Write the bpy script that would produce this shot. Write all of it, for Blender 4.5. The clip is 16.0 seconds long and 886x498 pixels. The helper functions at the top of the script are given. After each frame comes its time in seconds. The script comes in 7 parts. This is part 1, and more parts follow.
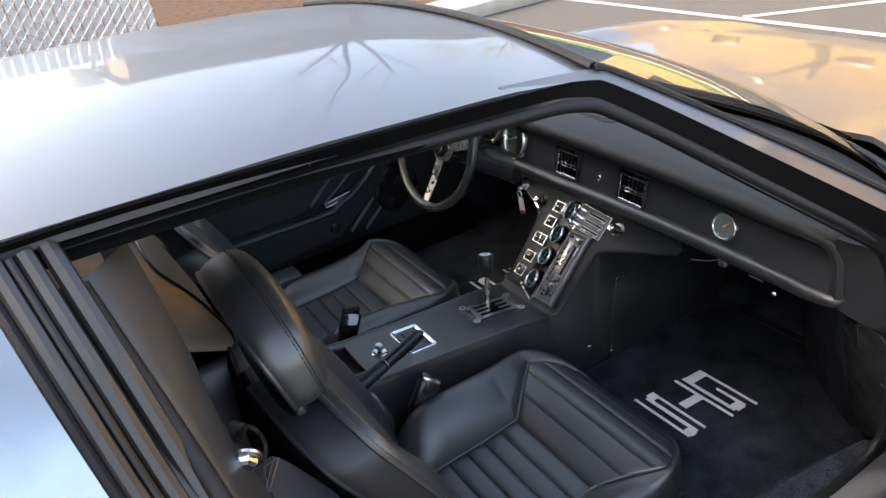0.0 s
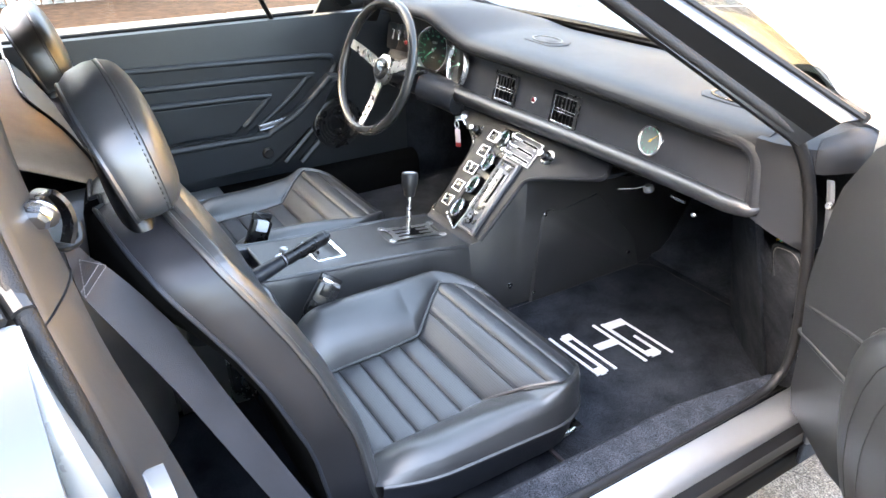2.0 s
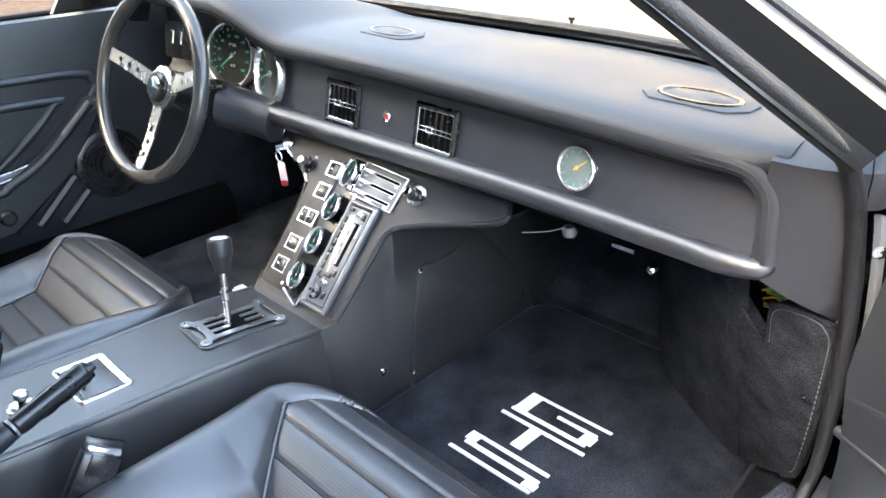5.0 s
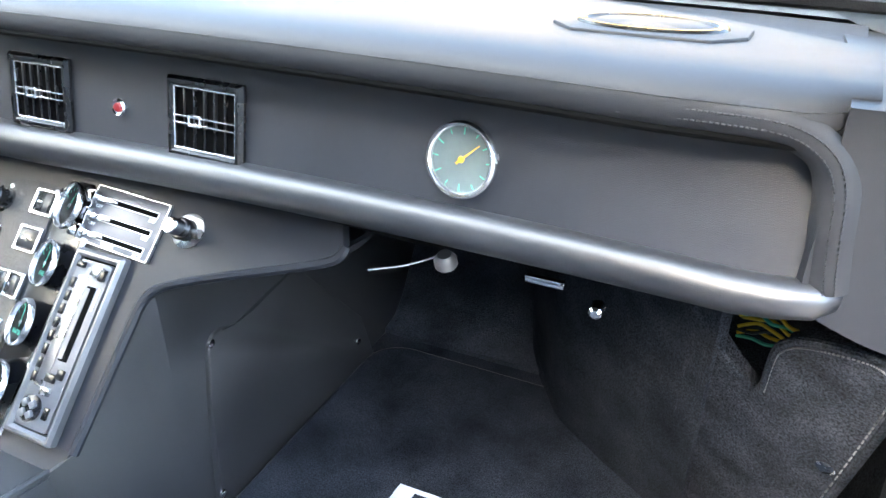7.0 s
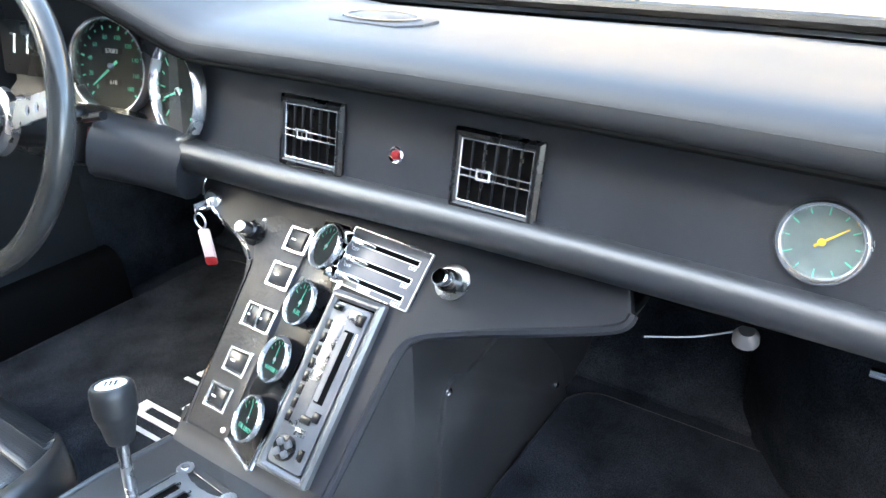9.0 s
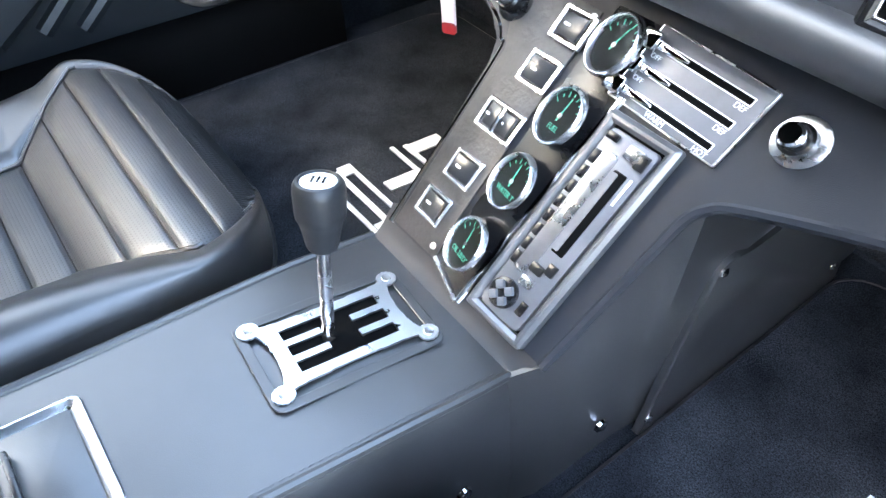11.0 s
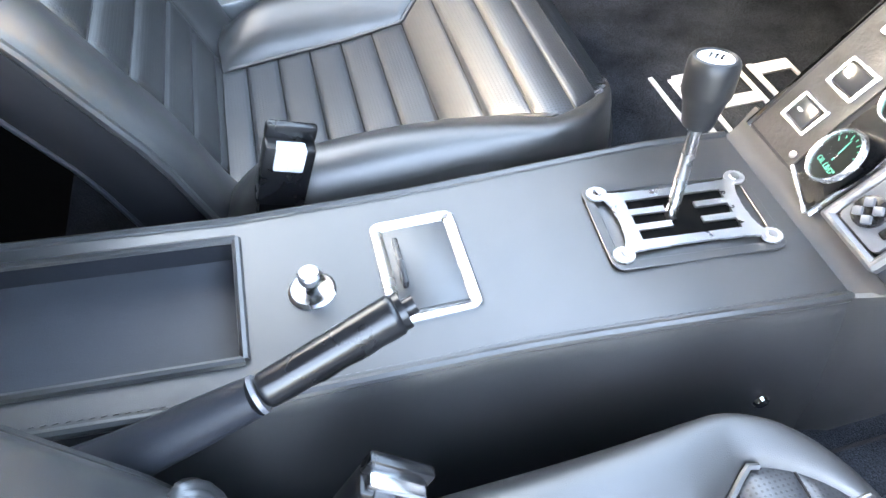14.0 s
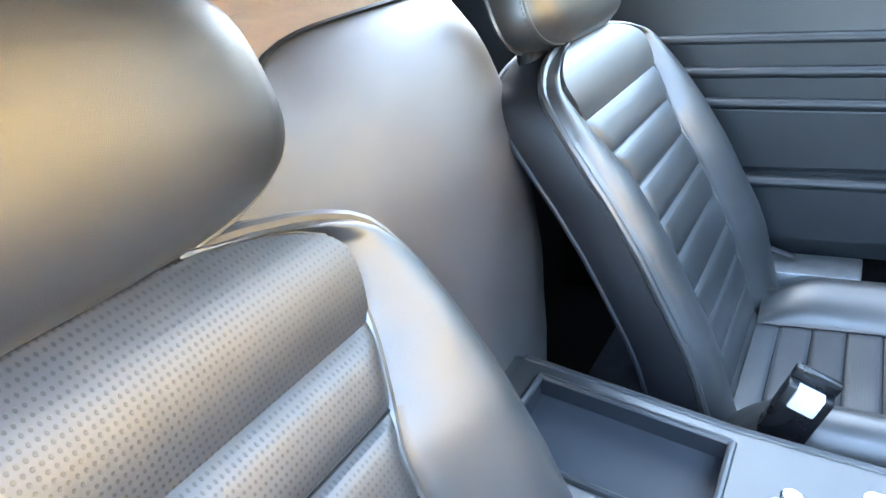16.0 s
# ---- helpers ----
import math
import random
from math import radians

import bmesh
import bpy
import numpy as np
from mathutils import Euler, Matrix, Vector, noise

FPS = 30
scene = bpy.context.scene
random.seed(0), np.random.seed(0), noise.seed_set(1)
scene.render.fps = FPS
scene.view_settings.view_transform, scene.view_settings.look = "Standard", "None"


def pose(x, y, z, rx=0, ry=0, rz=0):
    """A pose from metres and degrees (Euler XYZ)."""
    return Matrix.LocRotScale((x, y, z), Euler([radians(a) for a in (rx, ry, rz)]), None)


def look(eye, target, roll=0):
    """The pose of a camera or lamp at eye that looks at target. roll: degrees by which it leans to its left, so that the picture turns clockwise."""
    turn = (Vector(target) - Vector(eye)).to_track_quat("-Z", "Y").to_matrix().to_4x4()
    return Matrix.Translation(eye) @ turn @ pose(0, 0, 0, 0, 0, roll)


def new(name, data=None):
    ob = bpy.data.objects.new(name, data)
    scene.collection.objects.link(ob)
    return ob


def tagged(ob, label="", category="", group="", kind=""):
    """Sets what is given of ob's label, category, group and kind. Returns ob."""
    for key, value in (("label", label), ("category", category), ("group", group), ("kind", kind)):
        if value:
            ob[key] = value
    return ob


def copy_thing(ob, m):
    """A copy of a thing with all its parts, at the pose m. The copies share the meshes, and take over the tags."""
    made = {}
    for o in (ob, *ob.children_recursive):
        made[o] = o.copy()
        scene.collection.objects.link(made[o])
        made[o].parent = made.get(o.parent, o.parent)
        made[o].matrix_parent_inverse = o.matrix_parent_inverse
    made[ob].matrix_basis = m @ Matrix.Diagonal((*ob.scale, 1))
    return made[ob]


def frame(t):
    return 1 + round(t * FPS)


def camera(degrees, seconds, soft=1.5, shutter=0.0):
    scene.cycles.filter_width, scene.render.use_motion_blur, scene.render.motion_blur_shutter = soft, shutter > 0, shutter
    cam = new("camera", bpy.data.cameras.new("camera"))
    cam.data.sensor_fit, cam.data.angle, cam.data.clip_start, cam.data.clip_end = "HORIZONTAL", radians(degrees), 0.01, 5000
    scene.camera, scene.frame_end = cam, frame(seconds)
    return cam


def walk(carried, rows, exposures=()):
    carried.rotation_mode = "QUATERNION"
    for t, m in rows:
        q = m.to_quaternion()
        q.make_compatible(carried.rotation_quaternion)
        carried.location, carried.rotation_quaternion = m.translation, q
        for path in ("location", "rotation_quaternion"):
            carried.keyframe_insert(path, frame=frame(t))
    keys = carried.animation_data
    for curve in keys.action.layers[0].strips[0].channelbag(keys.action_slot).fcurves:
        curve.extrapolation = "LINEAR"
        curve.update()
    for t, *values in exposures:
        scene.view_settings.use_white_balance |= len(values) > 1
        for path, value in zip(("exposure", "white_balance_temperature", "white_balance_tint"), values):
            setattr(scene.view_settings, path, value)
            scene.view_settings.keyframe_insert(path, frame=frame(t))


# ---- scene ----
cam = camera(65.1, 16.0)
PATH = [
    (0, (1.158, -0.71, 1.311), (-0.382, 0.123, 0.343), -8.2),
    (0.5, (1.179, -0.653, 1.249), (-0.3, 0.271, 0.271), -4.8),
    (1, (1.193, -0.625, 1.184), (-0.249, 0.323, 0.174), -2.5),
    (1.5, (1.212, -0.645, 1.123), (-0.283, 0.306, 0.195), 0.4),
    (2, (1.237, -0.648, 1.072), (-0.276, 0.273, 0.143), -0.7),
    (2.5, (1.26, -0.643, 1.068), (-0.276, 0.243, 0.142), -1.9),
    (3, (1.255, -0.63, 1.069), (-0.288, 0.238, 0.138), -2.4),
    (3.5, (1.215, -0.614, 1.064), (-0.316, 0.259, 0.12), -2.7),
    (4, (1.129, -0.587, 1.071), (-0.377, 0.35, 0.147), -3.2),
    (4.5, (0.982, -0.509, 1.039), (-0.401, 0.602, 0.114), -2.5),
    (5, (0.857, -0.406, 0.978), (-0.358, 0.876, 0.039), -1.1),
    (5.2, (0.821, -0.36, 0.946), (-0.351, 0.964, 0.011), -0.6),
    (7.3, (0.606, -0.164, 0.847), (-0.091, 1.461, -0.088), 0.7),
    (7.5, (0.588, -0.165, 0.856), (-0.094, 1.46, -0.089), 0.9),
    (8, (0.549, -0.168, 0.86), (-0.23, 1.423, -0.068), 0.2),
    (8.5, (0.511, -0.184, 0.87), (-0.378, 1.36, -0.037), -0.3),
    (9, (0.475, -0.198, 0.873), (-0.524, 1.281, -0.031), -0.8),
    (9.5, (0.443, -0.19, 0.877), (-0.646, 1.205, -0.057), -1.1),
    (10, (0.387, -0.174, 0.852), (-0.706, 1.041, -0.301), 0.2),
    (10.2, (0.364, -0.155, 0.839), (-0.738, 0.97, -0.393), 0.9),
    (12.3, (0.296, -0.105, 0.804), (-0.749, 0.548, -0.771), -1.8),
    (12.5, (0.297, -0.114, 0.801), (-0.758, 0.51, -0.779), -2.6),
    (13, (0.313, -0.141, 0.8), (-0.812, 0.367, -0.773), -5.5),
    (13.5, (0.318, -0.193, 0.802), (-0.886, 0.158, -0.756), -6.8),
    (14, (0.333, -0.22, 0.813), (-0.933, -0.047, -0.726), -8.3),
    (14.5, (0.378, -0.236, 0.819), (-1.011, -0.302, -0.619), -8.8),
    (15, (0.431, -0.255, 0.82), (-1.138, -0.652, -0.356), -6.6),
    (15.5, (0.456, -0.274, 0.828), (-1.156, -0.942, -0.148), -5.2),
    (16, (0.478, -0.252, 0.862), (-1.049, -1.262, 0.057), -9.0),
]
EXPOSURES = [(0.0, 3.5, 8000, 9), (0.5, 3.98, 7700, 10), (1.0, 5.2, 7400, 6), (1.5, 5.54, 7900, 9), (3.5, 5.65, 8200, 10), (5.0, 5.68, 7700, 8), (7.5, 6.05, 6950, 4), (9.0, 5.85, 7050, 4), (10.0, 5.95, 6850, 5), (12.5, 5.98, 7600, 9), (14.0, 6.5, 8100, 9), (15.0, 6.55, 7450, 7), (16.0, 6.36, 6700, 4)]
walk(cam, [(t, look(eye, target, roll)) for t, eye, target, roll in PATH], EXPOSURES)

# ---- light ----
world = bpy.data.worlds.new("sky")
scene.world = world
world.use_nodes = True
_n, _l = world.node_tree.nodes, world.node_tree.links
_sky = _n.new("ShaderNodeTexSky")
_sky.sky_type, _sky.sun_disc = "NISHITA", False
_sky.sun_elevation, _sky.sun_rotation = radians(25), radians(200)
_sky.air_density, _sky.dust_density, _sky.ozone_density = 0.7, 3.5, 0.3
_l.new(_sky.outputs[0], _n["Background"].inputs[0])
_n["Background"].inputs[1].default_value = 0.15
sun = new("sun", bpy.data.lights.new("sun", "SUN"))
sun.data.energy, sun.data.angle, sun.data.color = 1.9, radians(3), (1.0, 0.93, 0.80)
sun.matrix_world = look((6 * math.sin(radians(200)), 6 * math.cos(radians(200)), 6 * math.tan(radians(25))), (0, 0, 0))


# ---- materials ----
def mat(name, col, rough=0.5, metal=0.0, bump=0.0, scale=400.0, var=0.25, vscale=18.0, coat=0.0, kind="noise", rvar=0.1, sheen=0.0, spec=0.5, col2=None, flat=None, crough=0.04, pile=0.0):
    """Principled surface: two scales of variation in colour and gloss, and a fine grain."""
    m = bpy.data.materials.new(name)
    m.use_nodes = True
    nt = m.node_tree
    b = nt.nodes["Principled BSDF"]
    b.inputs["Roughness"].default_value, b.inputs["Metallic"].default_value = rough, metal
    b.inputs["Coat Weight"].default_value, b.inputs["Coat Roughness"].default_value = coat, crough
    b.inputs["Sheen Weight"].default_value = sheen
    b.inputs["Specular IOR Level"].default_value = spec
    co = nt.nodes.new("ShaderNodeTexCoord")
    big = nt.nodes.new("ShaderNodeTexNoise")
    big.inputs["Scale"].default_value, big.inputs["Detail"].default_value, big.inputs["Roughness"].default_value = vscale, 7.0, 0.6
    nt.links.new(co.outputs["Object"], big.inputs["Vector"])
    ramp = nt.nodes.new("ShaderNodeMix")
    ramp.data_type = "RGBA"
    c2 = col2 or tuple(c * (1 + var) for c in col)
    ramp.inputs[6].default_value = (*[c * (1 - var) for c in col], 1) if not col2 else (*col, 1)
    ramp.inputs[7].default_value = (*c2, 1)
    st = nt.nodes.new("ShaderNodeMapRange")
    st.inputs[1].default_value, st.inputs[2].default_value = 0.3, 0.7
    nt.links.new(big.outputs[0], st.inputs[0])
    nt.links.new(st.outputs[0], ramp.inputs[0])
    nt.links.new(ramp.outputs[2], b.inputs["Base Color"])
    if pile:
        fib = nt.nodes.new("ShaderNodeTexNoise")
        fib.inputs["Scale"].default_value, fib.inputs["Detail"].default_value = pile, 3.0
        nt.links.new(co.outputs["Object"], fib.inputs["Vector"])
        fr = nt.nodes.new("ShaderNodeMapRange")
        fr.inputs[1].default_value, fr.inputs[2].default_value, fr.inputs[3].default_value, fr.inputs[4].default_value = 0.34, 0.68, 0.25, 1.8
        nt.links.new(fib.outputs[0], fr.inputs[0])
        mul = nt.nodes.new("ShaderNodeVectorMath")
        mul.operation = "SCALE"
        nt.links.new(ramp.outputs[2], mul.inputs[0])
        nt.links.new(fr.outputs[0], mul.inputs["Scale"])
        nt.links.new(mul.outputs[0], b.inputs["Base Color"])
    if rvar:
        mr = nt.nodes.new("ShaderNodeMapRange")
        mr.inputs[1].default_value, mr.inputs[2].default_value = 0.3, 0.7
        mr.inputs[3].default_value, mr.inputs[4].default_value = max(0.0, rough - rvar / 2), min(1.0, rough + rvar / 2)
        nt.links.new(big.outputs[0], mr.inputs[0])
        nt.links.new(mr.outputs[0], b.inputs["Roughness"])
    if bump:
        if kind == "voronoi":
            tx = nt.nodes.new("ShaderNodeTexVoronoi")
            tx.feature = "DISTANCE_TO_EDGE"
        elif kind == "dots":
            tx = nt.nodes.new("ShaderNodeTexVoronoi")
            tx.inputs["Randomness"].default_value = 0.0
        else:
            tx = nt.nodes.new("ShaderNodeTexNoise")
            tx.inputs["Detail"].default_value = 4.0
        tx.inputs["Scale"].default_value = scale
        if flat:
            mp = nt.nodes.new("ShaderNodeMapping")
            mp.inputs["Scale"].default_value = flat
            nt.links.new(co.outputs["Object"], mp.inputs["Vector"])
            nt.links.new(mp.outputs[0], tx.inputs["Vector"])
        else:
            nt.links.new(co.outputs["Object"], tx.inputs["Vector"])
        bp = nt.nodes.new("ShaderNodeBump")
        bp.inputs["Strength"].default_value, bp.inputs["Distance"].default_value = bump, 0.002
        out = tx.outputs[0]
        if kind == "dots":
            th = nt.nodes.new("ShaderNodeMapRange")
            th.inputs[1].default_value, th.inputs[2].default_value = 0.16, 0.30
            nt.links.new(out, th.inputs[0])
            out = th.outputs[0]
            mx = nt.nodes.new("ShaderNodeMix")
            mx.data_type = "RGBA"
            mx.inputs[6].default_value = (*[c * 0.12 for c in col], 1)
            nt.links.new(out, mx.inputs[0])
            nt.links.new(ramp.outputs[2], mx.inputs[7])
            nt.links.new(mx.outputs[2], b.inputs["Base Color"])
        nt.links.new(out, bp.inputs["Height"])
        nt.links.new(bp.outputs[0], b.inputs["Normal"])
    return m


LEATHER = mat("black_leather", (0.027, 0.0268, 0.0275), 0.38, bump=0.14, scale=900, kind="voronoi", vscale=9, spec=0.8, coat=0.4, crough=0.33)
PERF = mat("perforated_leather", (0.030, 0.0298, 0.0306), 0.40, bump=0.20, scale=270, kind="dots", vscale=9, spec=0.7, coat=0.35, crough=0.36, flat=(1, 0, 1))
# Same leather as PERF, lighter and bluer: sky light put into the colour.
PERFLIT = mat("sky_lit_perforated_leather", (0.036, 0.0385, 0.0430), 0.44, bump=0.20, scale=270, kind="dots", vscale=9, spec=0.7, coat=0.35, crough=0.36, flat=(1, 1, 0))
VINYL = mat("black_vinyl", (0.0160, 0.0177, 0.0225), 0.44, bump=0.12, scale=1100, kind="voronoi", vscale=7, spec=0.36)
DOORVINYL = mat("slate_door_vinyl", (0.012, 0.0142, 0.0170), 0.42, bump=0.12, scale=1100, kind="voronoi", vscale=5, spec=0.42)
WARMVINYL = mat("dark_bulkhead_vinyl", (0.052, 0.050, 0.051), 0.40, bump=0.12, scale=1000, kind="voronoi", vscale=5, spec=0.8, coat=0.4, crough=0.35)
ROLLVINYL = mat("satin_roll_vinyl", (0.020, 0.021, 0.024), 0.37, bump=0.10, scale=1100, kind="voronoi", vscale=7, spec=0.95)
PILLARVINYL = mat("grained_pillar_vinyl", (0.026, 0.0255, 0.0265), 0.44, bump=0.12, scale=1000, kind="voronoi", vscale=6, spec=0.55)
STUCCO = mat("grey_stucco", (0.20, 0.21, 0.22), 0.9, bump=0.4, scale=60, vscale=3, var=0.15)
BRIGHT = mat("polished_metal", (0.78, 0.785, 0.80), 0.24, 1.0, rvar=0.12, var=0.05)
FASCIA = mat("grained_black_fascia", (0.0225, 0.0245, 0.0305), 0.5, bump=0.25, scale=1000, kind="voronoi", vscale=12, spec=0.45)
# Seat leather darkened for the seat's sides; the shade there is in the colour.
SHADEDSIDE = mat("shaded_seat_leather", (0.0135, 0.0130, 0.0150), 0.40, bump=0.10, scale=1000, kind="voronoi", vscale=7, spec=0.42)
PADTOP = mat("dash_pad_vinyl", (0.0155, 0.0168, 0.0205), 0.60, bump=0.15, scale=1100, kind="voronoi", vscale=6, spec=0.45)
TRIM = mat("black_trim", (0.006, 0.006, 0.0065), 0.35, bump=0.05, scale=500, spec=0.35)
RUBBER = mat("black_rubber_seal", (0.007, 0.007, 0.0078), 0.5, bump=0.4, scale=500, spec=0.3)
CHANNEL = mat("dark_window_channel", (0.022, 0.0215, 0.0225), 0.33, bump=0.05, scale=300, spec=0.5)
QUARTER = mat("dark_quarter_glass", (0.20, 0.235, 0.26), 0.03, 0.9, coat=1.0, crough=0.01, rvar=0, var=0.1)
PLASTIC = mat("black_plastic", (0.008, 0.008, 0.009), 0.28, bump=0.03, scale=600)
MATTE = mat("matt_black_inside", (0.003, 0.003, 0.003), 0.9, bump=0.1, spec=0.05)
CARPET = mat("black_carpet", (0.0075, 0.0092, 0.0125), 1.0, bump=0.8, scale=620, vscale=11, sheen=0.0, rvar=0, spec=0.06, col2=(0.036, 0.041, 0.050), pile=650)
SUEDE = mat("charcoal_suede_carpet", (0.014, 0.0158, 0.0200), 1.0, bump=1.0, scale=520, vscale=26, sheen=0.0, rvar=0, spec=0.06, col2=(0.042, 0.047, 0.058), pile=620)
WEB = mat("black_webbing", (0.022, 0.0205, 0.024), 0.6, bump=0.4, scale=900, vscale=25)
KNOB = mat("worn_black_knob", (0.014, 0.014, 0.015), 0.46, bump=0.08, scale=700)
TAN = mat("taupe_vinyl", (0.50, 0.375, 0.28), 0.6, spec=0.25, bump=0.15, scale=900, kind="voronoi", vscale=8)
CHROME = mat("chrome", (0.82, 0.83, 0.84), 0.07, 1.0, rvar=0.06, var=0.04)
STEEL = mat("brushed_steel", (0.55, 0.55, 0.56), 0.28, 1.0, bump=0.1, scale=500, rvar=0.12)
ALLOY = mat("anodised_alloy_panel", (0.050, 0.048, 0.048), 0.5, 0.35, bump=0.35, scale=240, rvar=0.2, vscale=60)
SILVER = mat("silver_paint", (0.072, 0.078, 0.090), 0.40, 0.5, coat=0.45, var=0.03, rvar=0.04, bump=0.008, scale=1500)
SILLMETAL = mat("satin_silver_sill", (0.50, 0.52, 0.55), 0.34, 0.9, coat=0.4, var=0.04, rvar=0.08)
JAMB = mat("light_grey_jamb_paint", (0.17, 0.178, 0.185), 0.3, 0.2, coat=0.6, var=0.05)
RIMMAT = mat("dark_wheel_rim", (0.030, 0.029, 0.028), 0.22, bump=0.05, scale=300)
WHITE = mat("white_print", (0.60, 0.61, 0.63), 0.7, var=0.08, vscale=60, bump=0.3, scale=500)
PAINTWHITE = mat("white_marking", (0.8, 0.8, 0.8), 0.5)
STRIPE = mat("worn_road_paint", (0.40, 0.37, 0.35), 0.8, bump=0.4, scale=200, var=0.3, vscale=40)
RINGM = mat("chrome_gauge_ring", (0.80, 0.80, 0.81), 0.26, 1.0, rvar=0.1, var=0.03)
GREEN = mat("green_print", (0.10, 0.55, 0.36), 0.6)
YELLOW = mat("yellow_wire", (0.75, 0.50, 0.03), 0.45)
ORANGE = mat("orange_needle", (0.85, 0.45, 0.05), 0.5)
RED = mat("red_plastic", (0.22, 0.012, 0.016), 0.35)
TAGPINK = mat("pale_key_tag", (0.55, 0.47, 0.45), 0.5)
CLOCKFACE = mat("grey_green_clock_face", (0.14, 0.17, 0.165), 0.45)
DIAL = mat("black_dial", (0.003, 0.004, 0.004), 0.6, spec=0.2)
GATEMETAL = mat("bright_gate_metal", (0.88, 0.88, 0.89), 0.30, 1.0, rvar=0.1, var=0.03)
TAPE = mat("radio_bright_face", (0.42, 0.42, 0.43), 0.28, 0.9, rvar=0.1)
FOOTGREY = mat("dull_grey_pillar_foot", (0.022, 0.022, 0.023), 0.6, bump=0.1, scale=500, spec=0.25)
GREYPL = mat("grey_radio_plastic", (0.16, 0.16, 0.17), 0.38, 0.3, bump=0.05)
BEZEL = mat("silver_grey_bezel", (0.15, 0.15, 0.155), 0.34, 0.5, bump=0.04)
CLEARPL = mat("smoked_switch", (0.030, 0.030, 0.032), 0.25)
ALUM = mat("aluminium_box", (0.25, 0.26, 0.27), 0.4, 0.8)
ASPHALT = mat("asphalt", (0.042, 0.039, 0.036), 0.9, bump=0.9, scale=260, vscale=120, rvar=0.1, col2=(0.13, 0.118, 0.104), pile=330)
AGGREGATE = mat("tan_aggregate", (0.11, 0.095, 0.078), 0.9, bump=0.9, scale=260, vscale=120, rvar=0.1, col2=(0.40, 0.345, 0.28), pile=330)
CONCRETE = mat("concrete", (0.34, 0.315, 0.28), 0.85, bump=0.5, scale=120, var=0.18, vscale=4)
MULCH = mat("bark_mulch", (0.10, 0.052, 0.028), 0.95, bump=1.0, scale=40, var=0.6, vscale=14)
GRASS = mat("grass", (0.06, 0.10, 0.022), 0.9, bump=1.0, scale=60, var=0.5, vscale=8)
BARK = mat("bark", (0.05, 0.038, 0.028), 0.9, bump=0.8, scale=20)
LEAF = mat("autumn_leaves", (0.26, 0.18, 0.075), 0.7, vscale=2, col2=(0.55, 0.43, 0.20))
FENCE = mat("white_fence", (0.50, 0.50, 0.48), 0.6, var=0.1)
OCHRE = mat("yellow_stucco", (0.165, 0.112, 0.045), 0.9, bump=0.4, scale=40, vscale=0.6, var=0.12)


def pane_mat(name, tint, base=0.04):
    """Thin window glass: clear, with a mirror coat that grows at grazing angles."""
    m = bpy.data.materials.new(name)
    m.use_nodes = True
    nt = m.node_tree
    nt.nodes.clear()
    out, mix_, tr, gl, lw, pw, ma = [nt.nodes.new(k) for k in ("ShaderNodeOutputMaterial", "ShaderNodeMixShader", "ShaderNodeBsdfTransparent", "ShaderNodeBsdfGlossy", "ShaderNodeLayerWeight", "ShaderNodeMath", "ShaderNodeMath")]
    tr.inputs[0].default_value = (*tint, 1)
    gl.inputs["Roughness"].default_value = 0.01
    lw.inputs[0].default_value = 0.5
    pw.operation, ma.operation = "POWER", "MULTIPLY_ADD"
    pw.inputs[1].default_value, ma.inputs[1].default_value, ma.inputs[2].default_value = 5.0, 1 - base, base
    for a, c in ((lw.outputs["Facing"], pw.inputs[0]), (pw.outputs[0], ma.inputs[0]), (ma.outputs[0], mix_.inputs[0]), (tr.outputs[0], mix_.inputs[1]), (gl.outputs[0], mix_.inputs[2]), (mix_.outputs[0], out.inputs[0])):
        nt.links.new(a, c)
    return m


PANE = pane_mat("tinted_windscreen_glass", (0.72, 0.76, 0.74))
SIDEPANE = pane_mat("tinted_side_glass", (0.48, 0.51, 0.49))
LENS = pane_mat("gauge_glass", (0.97, 0.98, 0.98), 0.012)


# ---- building helpers ----
ORIGIN = {}


def thing(name, at, label, category, group="", kind=""):
    ob = new(name)
    ob.location = at
    ORIGIN[ob.name] = Vector(at)
    return tagged(ob, label, category, group, kind)


def part(name, bm, material, parent, label="", sharp=38.0, kind=""):
    """Links a bmesh, given in world metres, as one mesh object under a thing or under a part."""
    bm.normal_update()
    for e in bm.edges:
        if len(e.link_faces) == 2:
            e.smooth = e.calc_face_angle(0.0) < radians(sharp)
    for f in bm.faces:
        f.smooth = True
    o = ORIGIN[parent.name]
    bmesh.ops.translate(bm, verts=bm.verts, vec=-o)
    me = bpy.data.meshes.new(name)
    bm.to_mesh(me)
    bm.free()
    me.materials.append(material)
    ob = new(name, me)
    ob.parent = parent
    ORIGIN[ob.name] = o
    return tagged(ob, label, kind=kind)


def solid(name, bm, material, label, category, group="", kind="", at=None, sharp=38.0):
    """A thing that is one mesh."""
    bm.normal_update()
    lo = Vector([min(v.co[i] for v in bm.verts) for i in range(3)])
    hi = Vector([max(v.co[i] for v in bm.verts) for i in range(3)])
    o = Vector(at) if at else Vector(((lo.x + hi.x) / 2, (lo.y + hi.y) / 2, lo.z))
    for e in bm.edges:
        if len(e.link_faces) == 2:
            e.smooth = e.calc_face_angle(0.0) < radians(sharp)
    for f in bm.faces:
        f.smooth = True
    bmesh.ops.translate(bm, verts=bm.verts, vec=-o)
    me = bpy.data.meshes.new(name)
    bm.to_mesh(me)
    bm.free()
    me.materials.append(material)
    ob = new(name, me)
    ob.location = o
    ORIGIN[ob.name] = o
    return tagged(ob, label, category, group, kind)


